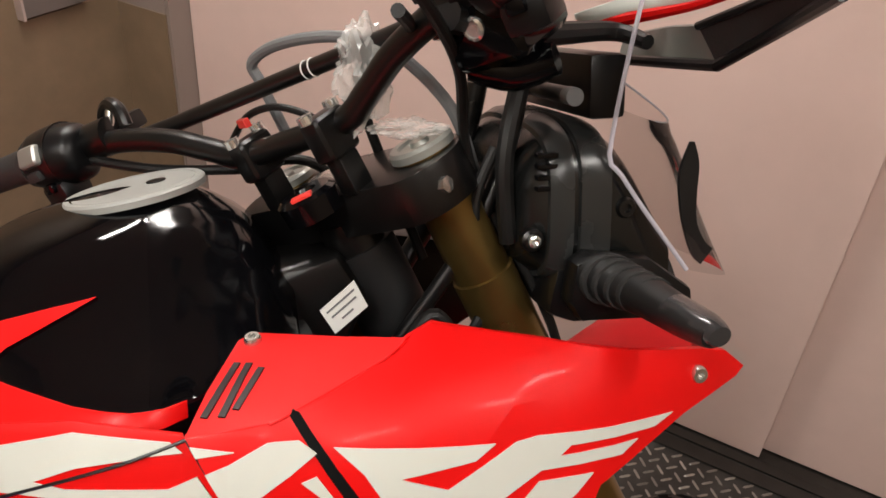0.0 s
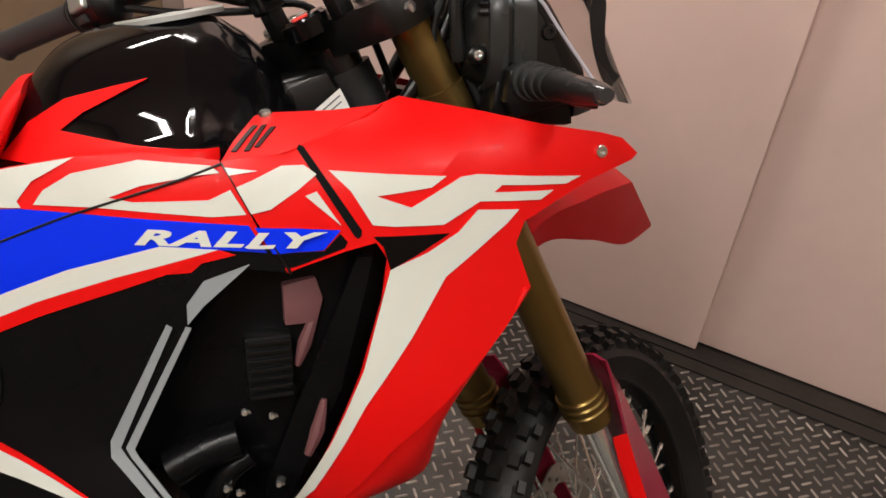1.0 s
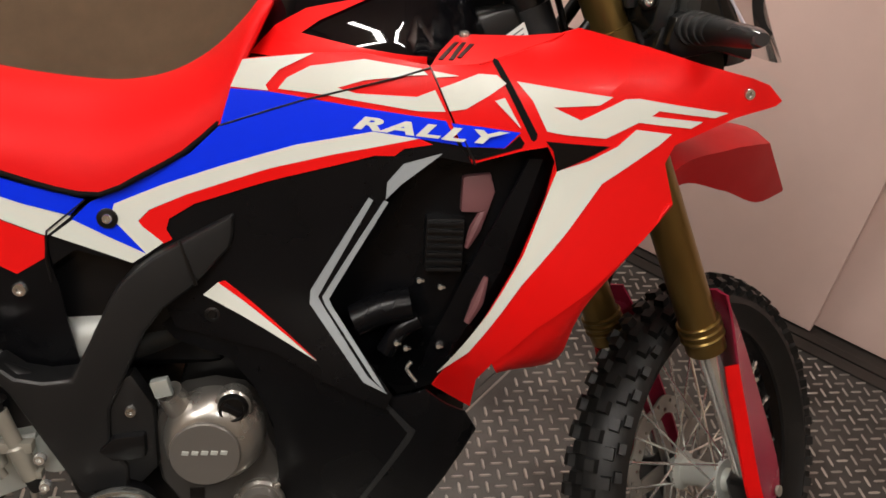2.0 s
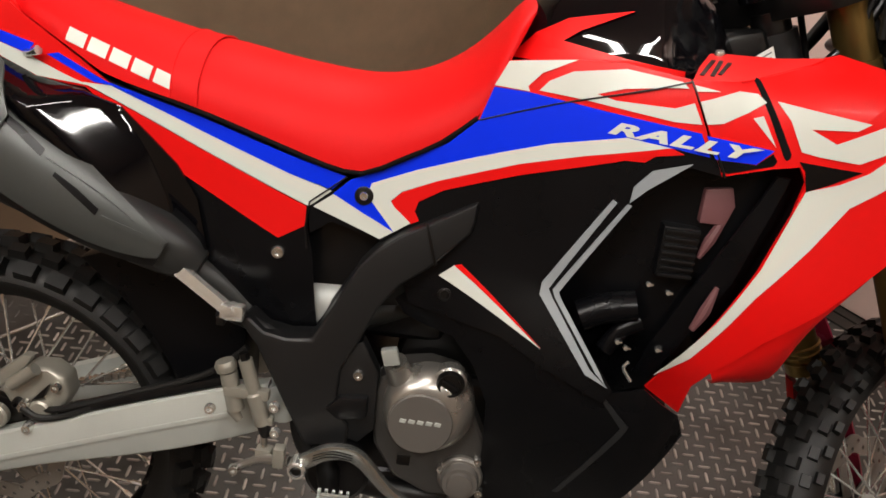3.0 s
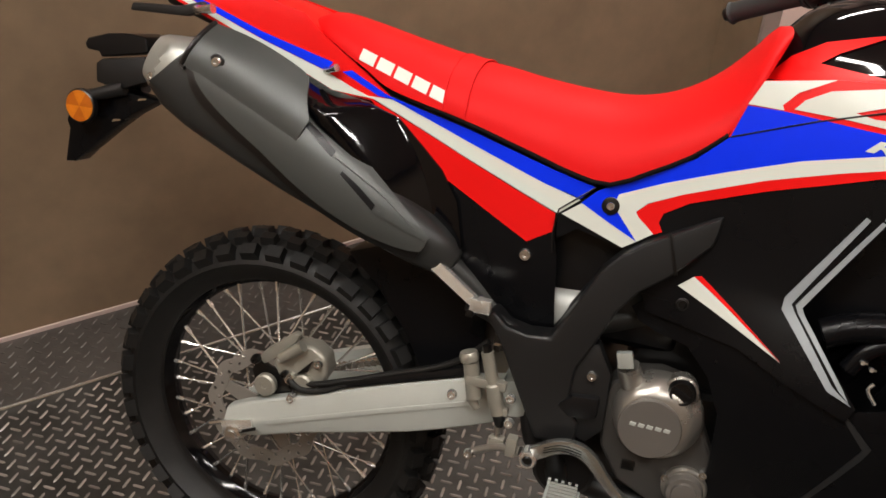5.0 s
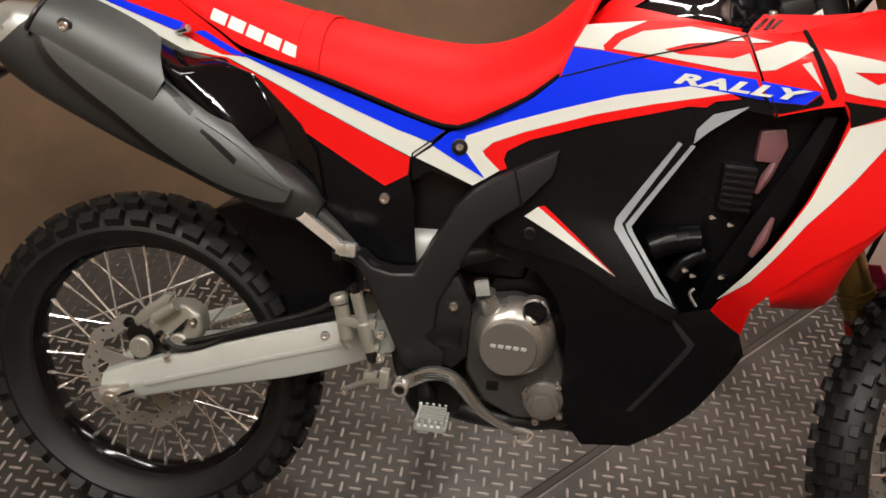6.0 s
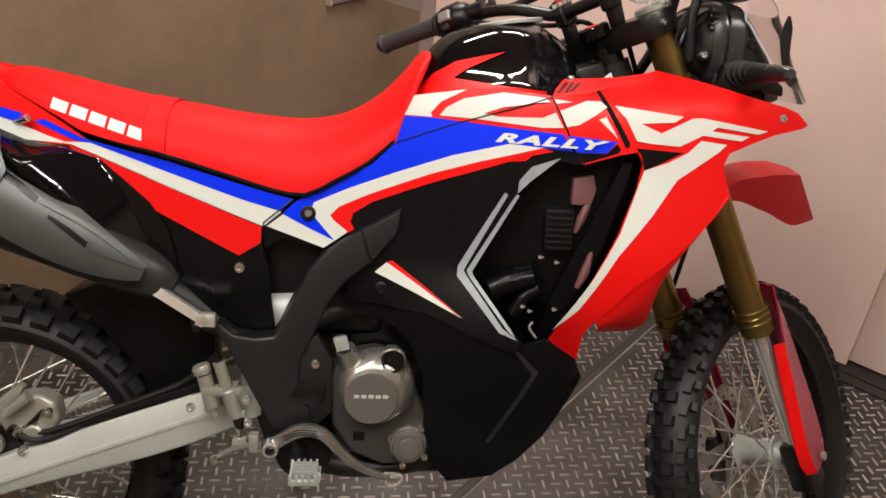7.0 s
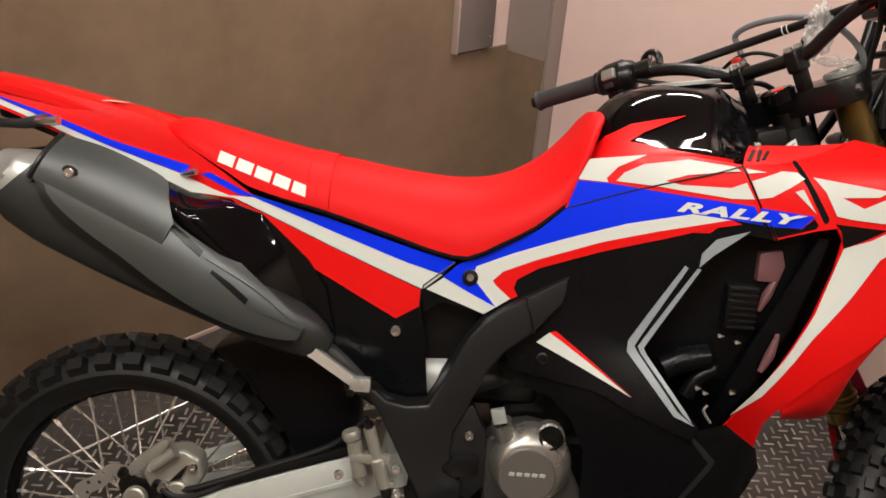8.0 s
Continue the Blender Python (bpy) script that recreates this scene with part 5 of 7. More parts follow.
cal = part("rear_caliper", join(prism([(0.048, 0.470), (0.066, 0.492), (0.090, 0.512), (0.122, 0.514), (0.146, 0.500), (0.152, 0.468), (0.138, 0.444), (0.119, 0.430), (0.094, 0.428), (0.066, 0.442)], -0.100, -0.055, 0.010, 3),
                                prism([(0.020, 0.470), (0.034, 0.488), (0.082, 0.528), (0.094, 0.526), (0.086, 0.510), (0.048, 0.472), (0.030, 0.458)], -0.092, -0.074, 0.004),
                                tube([(0.070, -0.108, 0.486), (0.108, -0.108, 0.516)], 0.010, 12, 1)), ALU_WARM, bike, "cast metal rear brake caliper")
part("caliper_cap", lathe([(0.020, 0), (0.020, 0.010), (0.017, 0.013), (0.006, 0.013), (0.005, 0.011), (0.0005, 0.011)], 28, Matrix.Translation((0.041, -0.096, 0.4266)) @ Matrix.Rotation(math.pi, 4, "Z")), ALU_WARM, cal)
part("caliper_cap", lathe([(0.017, 0), (0.017, 0.010), (0.014, 0.013), (0.0005, 0.013)], 28, Matrix.Translation((0.112, -0.099, 0.447)) @ Matrix.Rotation(math.pi, 4, "Z")), ALU_WARM, cal)
part("caliper_bracket", prism([(0.005, 0.36), (0.04, 0.37), (0.085, 0.41), (0.07, 0.445), (0.036, 0.452), (0.012, 0.46), (0.005, 0.44), (0.02, 0.395)], -0.085, -0.072, 0.003), BLACK_METAL, cal)
for px, pz in ((0.022, 0.472), (0.078, 0.455), (0.093, 0.440)):
    part("caliper_pin", bolt(px, -0.102, pz, 0.0085, 0.012), BLACK_METAL, cal)
part("caliper_bolt", bolt(0.135, -0.100, 0.487, 0.008, 0.008), STEEL, cal)
part("caliper_bolt", bolt(0.091, -0.106, 0.458, 0.007, 0.010), STEEL, cal)
part("pad_spring", prism([(0.098, 0.462), (0.126, 0.492), (0.118, 0.470)], -0.108, -0.098, 0.001), BLACK_METAL, cal)
part("banjo_bolt", lathe([(0.0095, 0), (0.0095, 0.006), (0.007, 0.012), (0.0005, 0.012)], 6, Matrix.Translation((0.088, -0.104, 0.452)) @ Matrix.Rotation(math.pi, 4, "Z")), STEEL, cal)
part("hose_end", tube([(0.088, -0.112, 0.452), (0.112, -0.115, 0.440), (0.150, -0.112, 0.446), (0.19, -0.108, 0.466)], [0.006, 0.0055, 0.005, 0.005], 10, 6), RUBBER, cal)
part("caliper_rib", prism([(0.060, 0.478), (0.078, 0.498), (0.083, 0.494), (0.066, 0.474)], -0.104, -0.098, 0.001), ALU, cal)
part("bleed_nipple", bolt(0.0967, -0.106, 0.4208, 0.0085, 0.016), CHROME, cal)
part("brake_hose", tube([(0.10, -0.10, 0.45), (0.14, -0.11, 0.455), (0.25, -0.108, 0.497), (0.36, -0.11, 0.545), (0.42, -0.12, 0.60)], 0.005, 10, 8), RUBBER, bike, "black brake hose along the swingarm")
mc = part("rear_master_cylinder", join(tube([(0.425, -0.15, 0.596), (0.440, -0.15, 0.548), (0.441, -0.15, 0.545), (0.455, -0.15, 0.50)], [0.010, 0.010, 0.013, 0.012], 18, 1),
                                       tube([(0.401, -0.145, 0.572), (0.414, -0.145, 0.515)], 0.0125, 18, 1), box(0.398, 0.462, -0.158, -0.142, 0.538, 0.554, 0.004),
                                       box(0.446, 0.470, -0.157, -0.143, 0.500, 0.512, 0.003), tube([(0.408, -0.145, 0.515), (0.420, -0.145, 0.498)], [0.009, 0.006], 12, 1)), ALU_WARM, bike, "warm grey rear master cylinder")
part("reservoir_cap", tube([(0.399, -0.145, 0.574), (0.397, -0.145, 0.581), (0.3965, -0.145, 0.583), (0.395, -0.145, 0.588)], [0.0145, 0.0155, 0.0155, 0.013], 18, 1), ALU_WARM, mc)
part("rubber_boot", tube([(0.455, -0.15, 0.502), (0.458, -0.151, 0.490), (0.460, -0.152, 0.480)], [0.011, 0.009, 0.006], 14, 3), RUBBER, mc)
part("hose_union", tube([(0.425, -0.15, 0.596), (0.422, -0.15, 0.606)], 0.0075, 6, 1), BLACK_METAL, mc)
for bxz in ((0.472, 0.535), (0.475, 0.495), (0.382, 0.52)):
    part("cylinder_bolt", bolt(bxz[0], -0.16, bxz[1], 0.008, 0.008), CHROME, mc)
part("push_rod", tube([(0.455, -0.15, 0.50), (0.46, -0.155, 0.455)], 0.005, 10, 1), STEEL, mc)
part("rod_joint", box(0.448, 0.472, -0.165, -0.145, 0.445, 0.465, 0.004), ALU_WARM, mc)

# -- frame, pivot plates, footrests, engine --
PIVOT = [(0.717, 0.862), (0.715, 0.835), (0.711, 0.817), (0.663, 0.763), (0.628, 0.735), (0.602, 0.699), (0.578, 0.641), (0.558, 0.6), (0.555, 0.545), (0.575, 0.515), (0.575, 0.48), (0.515, 0.475), (0.479, 0.544), (0.44, 0.62), (0.415, 0.653), (0.425, 0.663),
         (0.449, 0.643), (0.48, 0.637), (0.514, 0.641), (0.537, 0.686), (0.569, 0.753), (0.589, 0.778), (0.62, 0.803), (0.653, 0.823)]
for s in (-1, 1):
    fr = part("frame_side_cover", prism([(a, b) for a, b in PIVOT], *sorted((s * 0.105, s * 0.155)), 0.012, 3), BLACK_MATT, bike, "satin black frame cover")
    part("cover_seam", prism([(0.650, 0.826), (0.654, 0.826), (0.672, 0.770), (0.668, 0.768)], *sorted((s * 0.1545, s * 0.1565)), 0.0006), BLACK_METAL, fr)
    part("heel_plate", prism([(0.55, 0.625), (0.585, 0.645), (0.61, 0.60), (0.612, 0.51), (0.59, 0.485), (0.55, 0.50)], *sorted((s * 0.12, s * 0.148)), 0.005), BLACK_MATT, fr, "black heel plate")
    part("plate_bolt", bolt(0.583, s * 0.149, 0.594, 0.008, 0.006, s), STEEL, fr)
    part("lug", prism([(0.54, 0.54), (0.56, 0.56), (0.60, 0.565), (0.60, 0.53), (0.56, 0.525)], *sorted((s * 0.14, s * 0.16)), 0.006), BLACK_PLASTIC, fr)
    pp = part("passenger_footrest", loft([[Vector((0.326 + 0.076 * k / 6 + a * (0.0060 - 0.002 * k / 6), s * (0.137 + 0.022 * k / 6 + c * 0.006), 0.711 - 0.041 * k / 6 + a * 0.0065)) for a, c in ((-1, -1), (1, -1), (1, 1), (-1, 1))] for k in range(7)]), ALU_BRUSHED, bike, "bright aluminium passenger footrest folded up")
    part("footrest_groove", loft([[Vector((0.334 + 0.052 * k / 6 + a * 0.0022, s * (0.1395 + 0.0151 * k / 6 + c * 0.0055), 0.7068 - 0.0281 * k / 6 + a * 0.0026)) for a, c in ((-1, -1), (1, -1), (1, 1), (-1, 1))] for k in range(7)]), ALU_WARM, pp)
    part("hinge_slot", box(0.388, 0.399, s * 0.164 - 0.008, s * 0.164 + 0.008, 0.652, 0.664, 0.002), BLACK_METAL, pp)
    part("footrest_hinge", join(box(0.392, 0.424, s * 0.163 - 0.009, s * 0.163 + 0.009, 0.660, 0.682, 0.004), tube([(0.405, s * 0.152, 0.676), (0.405, s * 0.176, 0.676)], 0.006, 10, 1)), ALU_BRUSHED, pp)
    part("footrest_stay", tube([(0.385, s * 0.15, 0.665), (0.43, s * 0.135, 0.645), (0.50, s * 0.125, 0.60)], [0.010, 0.012, 0.016], 12, 4), BLACK_MATT, pp)
    fp = part("footrest", join(box(0.551, 0.600, s * 0.265 - 0.028, s * 0.265 + 0.028, 0.447, 0.456, 0.003), *[box(0.552 + 0.0096 * i, 0.556 + 0.0096 * i, s * 0.265 + q, s * 0.265 + q + 0.006, 0.455, 0.465) for i in range(5) for q in (-0.03, 0.024)]), ZINC, bike, "toothed steel footrest with a ribbed pad")
    part("rubber_pad", join(*[box(0.556, 0.595, s * 0.265 - 0.021 + 0.0086 * i, s * 0.265 - 0.0145 + 0.0086 * i, 0.455, 0.466, 0.0015) for i in range(5)]), ALU_DULL, fp, "grey rubber pad")
    part("footrest_arm", tube([(0.573, s * 0.24, 0.448), (0.56, s * 0.19, 0.44), (0.545, s * 0.13, 0.46)], [0.012, 0.015, 0.02], 12, 4), BLACK_METAL, fp)
for pts, r in (([(0.50, -0.09, 0.56), (0.60, -0.10, 0.75), (0.78, -0.09, 0.93), (1.03, -0.03, 1.04)], 0.024), ([(0.50, 0.09, 0.56), (0.60, 0.10, 0.75), (0.78, 0.09, 0.93), (1.03, 0.03, 1.04)], 0.024),
               ([(1.04, 0, 1.06), (1.02, 0, 0.80), (0.96, 0, 0.55), (0.90, 0, 0.42)], 0.026), ([(0.90, -0.06, 0.42), (0.70, -0.10, 0.385), (0.53, -0.10, 0.42), (0.49, -0.09, 0.54)], 0.018),
               ([(0.90, 0.06, 0.42), (0.70, 0.10, 0.385), (0.53, 0.10, 0.42), (0.49, 0.09, 0.54)], 0.018), ([(0.60, -0.085, 0.80), (0.30, -0.08, 0.90), (0.0, -0.06, 0.99), (-0.2, -0.04, 1.05)], 0.014),
               ([(0.60, 0.085, 0.80), (0.30, 0.08, 0.90), (0.0, 0.06, 0.99), (-0.2, 0.04, 1.05)], 0.014), ([(0.44, -0.085, 0.68), (0.25, -0.075, 0.85), (0.1, -0.07, 0.95)], 0.012)):
    part("frame_tube", tube(pts, r, 14, 8), BLACK_MATT, bike, "black steel frame tube")
part("head_tube", tube([(1.0815 + 0.4045 * 0.19, -0.005, 1.1098 - 0.9146 * 0.19), (1.0815, -0.005, 1.1098)], 0.034, 24, 1), BLACK_MATT, bike)
part("neck_gusset", prism([(0.985, 1.045), (1.00, 1.10), (1.06, 1.115), (1.085, 1.07), (1.04, 0.98)], -0.045, 0.045, 0.012, 3), BLACK_METAL, bike, "black painted frame neck")
part("wiring_cover", prism([(0.985, 0.93), (0.985, 1.098), (1.05, 1.096), (1.12, 1.085), (1.24, 1.06), (1.24, 0.98), (1.10, 0.90)], 0.130, 0.205, 0.01), BLACK_PLASTIC, bike, "black wiring cover inside the shroud")
LABEL = [(1.039, 1.070), (1.069, 1.094), (1.080, 1.070), (1.051, 1.048)]
lab = part("sticker", prism(LABEL, -0.0625, -0.0605, 0.0004), PAPER, bike, "white printed sticker on the frame neck")
for t, w in ((0.22, 0.80), (0.46, 0.72), (0.72, 0.34)):
    p = [Vector((a, 0, b)) for a, b in LABEL]
    l0, l1 = p[0].lerp(p[3], t), p[1].lerp(p[2], t)
    a, b = l0.lerp(l1, 0.5 - w / 2), l0.lerp(l1, 0.5 + w / 2)
    d = (p[3] - p[0]) * 0.032
    part("print_bar", prism([(a.x - d.x, a.z - d.z), (b.x - d.x, b.z - d.z), (b.x + d.x, b.z + d.z), (a.x + d.x, a.z + d.z)], -0.0632, -0.0624), INK, lab)

eng = part("engine", join(box(0.50, 0.86, -0.095, 0.10, 0.40, 0.58, 0.02, 3), prism([(0.62, 0.56), (0.80, 0.56), (0.86, 0.80), (0.70, 0.84)], -0.075, 0.075, 0.015)), BLACK_METAL, bike, "black and grey engine with round bronze-grey covers")
part("crankcase_cover", prism([(0.600, 0.55), (0.612, 0.585), (0.640, 0.604), (0.68, 0.612), (0.720, 0.604), (0.743, 0.580), (0.754, 0.54), (0.778, 0.49), (0.782, 0.44), (0.76, 0.41), (0.70, 0.405), (0.645, 0.43), (0.612, 0.48)], -0.135, -0.08, 0.012, 3), ENGINE_GREY, eng, "grey crankcase cover")
rings = []
for cx, cz, r, y in ((0.685, 0.552, 0.0650, -0.125), (0.685, 0.552, 0.0650, -0.142), (0.684, 0.551, 0.0625, -0.150), (0.680, 0.548, 0.0545, -0.162), (0.677, 0.545, 0.0465, -0.170)):
    rings.append([(cx + r * math.cos(2 * math.pi * k / 64), y, cz + r * math.sin(2 * math.pi * k / 64)) for k in range(64)])
part("clutch_ring", loft(rings), ENGINE_COVER, eng, "brushed clutch cover rim", smooth=50)
part("clutch_face", lathe([(0.0452, 0), (0.0452, 0.004), (0.0435, 0.006), (0.0005, 0.006)], 64, Matrix.Translation((0.676, -0.1695, 0.5435)) @ Matrix.Rotation(math.pi, 4, "Z")), ENGINE_FACE, eng, "round bronze-grey clutch face")
for k in range(5):
    part("cast_mark", prism([(0.647 + 0.0120 * k, 0.5450), (0.6555 + 0.0120 * k, 0.5440), (0.6570 + 0.0120 * k, 0.5495), (0.6485 + 0.0120 * k, 0.5505)], -0.1772, -0.1752, 0.0005), ALU, eng)
part("oil_cover", lathe([(0.0275, 0), (0.0275, 0.026), (0.025, 0.031), (0.019, 0.031), (0.0175, 0.036), (0.0005, 0.037)], 44, Matrix.Translation((0.7425, -0.128, 0.4467)) @ Matrix.Rotation(math.pi, 4, "Z")), ENGINE_FACE, eng, "small round grey oil filter cover")
part("oil_cover_rim", lathe([(0.0330, 0), (0.0330, 0.016), (0.030, 0.020), (0.027, 0.020)], 44, Matrix.Translation((0.7425, -0.126, 0.4480)) @ Matrix.Rotation(math.pi, 4, "Z")), ENGINE_COVER, eng)
for bx, bz in ((0.764, 0.476), (0.772, 0.425), (0.713, 0.458), (0.735, 0.409)):
    part("cover_bolt", bolt(bx, -0.136, bz, 0.007, 0.010), STEEL, eng)
part("filler_neck", tube([(0.642, -0.140, 0.594), (0.631, -0.150, 0.622)], [0.019, 0.0165], 20, 1), ENGINE_COVER, eng)
part("clutch_arm", prism([(0.611, 0.645), (0.633, 0.650), (0.640, 0.627), (0.618, 0.622)], -0.172, -0.158, 0.003), ZINC, eng, "bright clutch release arm")
plug = part("filler_plug", lathe([(0.0195, 0), (0.0195, 0.012), (0.017, 0.016), (0.0150, 0.016), (0.0135, 0.012), (0.0005, 0.012)], 28, Matrix.Translation((0.7105, -0.150, 0.6025)) @ Matrix.Rotation(math.pi, 4, "Z")), BLACK_METAL, eng, "black oil filler plug with a cross grip")
part("plug_grip", move(box(-0.0125, 0.0125, -0.004, 0.0, -0.003, 0.003, 0.001), pose(0.7105, -0.1618, 0.6025, 0, 28, 0)), BLACK_PLASTIC, plug)
part("plug_seat", lathe([(0.0235, 0), (0.0235, 0.020), (0.0205, 0.023), (0.0195, 0.0)], 32, Matrix.Translation((0.710, -0.134, 0.6015)) @ Matrix.Rotation(math.pi, 4, "Z"), closed=True), ENGINE_COVER, eng)
part("shaft_cover", lathe([(0.047, 0), (0.047, 0.018), (0.040, 0.024), (0.0005, 0.026)], 40, Matrix.Translation((0.566, -0.140, 0.440)) @ Matrix.Rotation(math.pi, 4, "Z")), BLACK_PLASTIC, eng, "round black cover behind the footrest")
part("case_window", box(0.648, 0.668, -0.137, -0.133, 0.452, 0.468, 0.002), BLACK_METAL, eng)
part("sump", box(0.55, 0.90, -0.10, 0.10, 0.372, 0.42, 0.015, 3), BLACK_PLASTIC, bike, "black skid plate under the engine")
part("bash_plate", prism([(0.86, 0.40), (0.93, 0.42), (1.02, 0.56), (1.02, 0.60), (0.98, 0.60), (0.90, 0.48)], -0.12, 0.12, 0.01), BLACK_PLASTIC, bike, "black skid plate")

PEDAL = [(0.505, 0.456), (0.523, 0.470), (0.560, 0.4905), (0.598, 0.4855), (0.6455, 0.438), (0.690, 0.4135), (0.711, 0.4105)]
lev = part("brake_pedal", ribbon(PEDAL, [0.007, 0.010, 0.0105, 0.0095, 0.0068, 0.0050, 0.004], -0.191, -0.178, 0.0045), SATIN_STEEL, bike, "forged aluminium brake pedal")
for off in (-0.004, 0.0, 0.004):
    part("pedal_groove", ribbon([(0.535, 0.480 + off), (0.560, 0.4905 + off), (0.590, 0.488 + off)], [0.0006, 0.0009, 0.0006], -0.1918, -0.1905, 0), BLACK_METAL, lev)
piv = part("pedal_pivot", lathe([(0.0135, -0.012), (0.0135, 0.012), (0.0115, 0.0145), (0.0085, 0.0145), (0.0075, 0.009), (0.0005, 0.009)], 24, Matrix.Translation((0.515, -0.19, 0.463)) @ Matrix.Rotation(math.pi, 4, "Z")), CHROME, lev)
part("pivot_bolt", lathe([(0.0072, 0.0), (0.0072, 0.004), (0.005, 0.006), (0.0005, 0.006)], 16, Matrix.Translation((0.515, -0.198, 0.463)) @ Matrix.Rotation(math.pi, 4, "Z")), BLACK_METAL, piv)
part("pedal_tip", tube([(0.702, -0.184, 0.413), (0.706, -0.184, 0.396), (0.716, -0.184, 0.392), (0.728, -0.184, 0.398), (0.730, -0.184, 0.411), (0.702, -0.184, 0.414)], 0.004, 8, 4), CHROME, lev)
part("pedal_link", tube([(0.50, -0.175, 0.46), (0.46, -0.165, 0.452), (0.42, -0.16, 0.43)], [0.0075, 0.006, 0.005], 10, 4), ENGINE_COVER, lev)
part("link_bolt", bolt(0.421, -0.166, 0.431, 0.0085, 0.008), STEEL, lev)
part("clevis", box(0.478, 0.494, -0.186, -0.166, 0.452, 0.482, 0.003), ALU_WARM, lev)

# -- radiator, fan, coil and hoses seen through the side vent --
part("radiator", box(0.985, 1.02, -0.19, -0.03, 0.66, 0.95, 0.006), BLACK_METAL, bike, "black radiator core")
part("radiator", box(0.985, 1.02, 0.03, 0.19, 0.66, 0.95, 0.006), BLACK_METAL, bike, "black radiator core")
part("inner_guard", skin([(0.80, 0.77), (0.86, 0.90), (0.93, 0.975), (1.12, 0.975), (1.13, 0.88), (1.02, 0.66), (0.925, 0.60)], body, -0.045, 0.004), BLACK_PANEL, bike, "black inner panel inside the side vent")
part("inner_guard", skin([(0.80, 0.77), (0.86, 0.90), (0.93, 0.975), (1.12, 0.975), (1.13, 0.88), (1.02, 0.66), (0.925, 0.60)], body, -0.045, 0.004, side=1), BLACK_PANEL, bike, "black inner panel inside the side vent")
reg = part("regulator", box(0.941, 0.987, -0.205, -0.18, 0.809, 0.875, 0.004), BLACK_PLASTIC, bike, "ribbed black regulator in the side vent")
for k in range(7):
    h = (0.875 - 0.809) / 7
    part("fin", box(0.941 + 0.002, 0.987 - 0.002, -0.211, -0.2045, 0.809 + h * (k + 0.25), 0.809 + h * (k + 0.7), 0.001), BLACK_PLASTIC, reg)
part("connector", prism([(0.981, 0.925), (1.013, 0.931), (1.02, 0.908), (1.013, 0.883), (0.981, 0.883)], -0.205, -0.19, 0.003), DULL_PINK, bike, "dull pink plastic connector")
part("link_rod", tube([(x, -0.2, z) for x, z in [(1.009, 0.885), (1.000, 0.862), (0.991, 0.838)]], [0.005, 0.0075, 0.003], 8, 4), DULL_PINK, bike)
part("link_rod", tube([(x, -0.229, z) for x, z in [(1.012, 0.812), (1.004, 0.780), (0.993, 0.754)]], [0.003, 0.0075, 0.004], 8, 4), DULL_PINK, bike)
part("coolant_hose", tube([(x, -0.19, z) for x, z in [(0.862, 0.738), (0.893, 0.753), (0.929, 0.761)]], 0.020, 16, 6), BLACK_PANEL, bike, "black rubber hose")
part("coolant_hose", tube([(x, -0.192, z) for x, z in [(0.9, 0.698), (0.917, 0.727), (0.94, 0.742)]], 0.012, 14, 6), BLACK_PANEL, bike, "black rubber hose")
for hx, hz in [(0.936, 0.798), (0.962, 0.79), (0.912, 0.716), (0.924, 0.709), (0.964, 0.712)]:
    clip = part("hose_clip", lathe([(0.0028, -0.003), (0.0034, 0.0), (0.0028, 0.003)], 10, Matrix.Translation((hx, -0.206, hz))), CHROME, bike, "bright hose clip")
    part("clip_screw", box(hx + 0.002, hx + 0.006, -0.209, -0.204, hz - 0.0014, hz + 0.0014, 0.0006), STEEL, clip)
part("wire_hook", tube([(x, -0.205, z) for x, z in [(0.932, 0.69), (0.927, 0.68), (0.939, 0.663)]], 0.0025, 8, 5), CHROME, bike, "bright bent wire clip")
part("inner_rib", skin([(1.065, 0.955), (1.05, 0.955), (1.02, 0.88), (0.985, 0.80), (0.955, 0.72), (0.945, 0.665), (0.962, 0.66), (0.99, 0.73), (1.03, 0.82)], body, -0.018, 0.006), BLACK_PANEL, bike, "black inner rib of the side vent")
part("inner_rib", skin([(1.065, 0.955), (1.05, 0.955), (1.02, 0.88), (0.985, 0.80), (0.955, 0.72), (0.945, 0.665), (0.962, 0.66), (0.99, 0.73), (1.03, 0.82)], body, -0.018, 0.006, side=1), BLACK_PANEL, bike, "black inner rib of the side vent")
part("air_box", box(0.40, 0.70, -0.085, 0.085, 0.62, 0.86, 0.03, 3), BLACK_PLASTIC, bike, "black air box under the seat")
part("shock_reservoir", tube([(0.455, -0.064, 0.660), (0.460, -0.064, 0.660), (0.568, -0.064, 0.666), (0.573, -0.064, 0.666)], [0.034, 0.040, 0.040, 0.034], 32, 1), CAP_GREY, bike, "grey shock absorber reservoir")
part("inner_mudguard", prism([(0.146, 0.676), (0.200, 0.632), (0.262, 0.555), (0.307, 0.48), (0.33, 0.44), (0.40, 0.44), (0.40, 0.634), (0.33, 0.700), (0.21, 0.700)], -0.050, 0.050, 0.008), BLACK_PANEL, bike, "black inner rear mudguard")

# -- exhaust --
AX0, AX1 = Vector((-0.178, 0, 0.953)), Vector((0.315, 0, 0.727))
AXIS = (AX1 - AX0).normalized()
OVER = Vector((-AXIS.z, 0, AXIS.x))
MUF_S = [0.0, 0.02, 0.06, 0.11, 0.25, 0.36, 0.45, 0.52, 0.56, 0.58]
MUF_R = [0.042, 0.052, 0.068, 0.075, 0.072, 0.063, 0.053, 0.044, 0.034, 0.020]
MUF_Y = 0.112


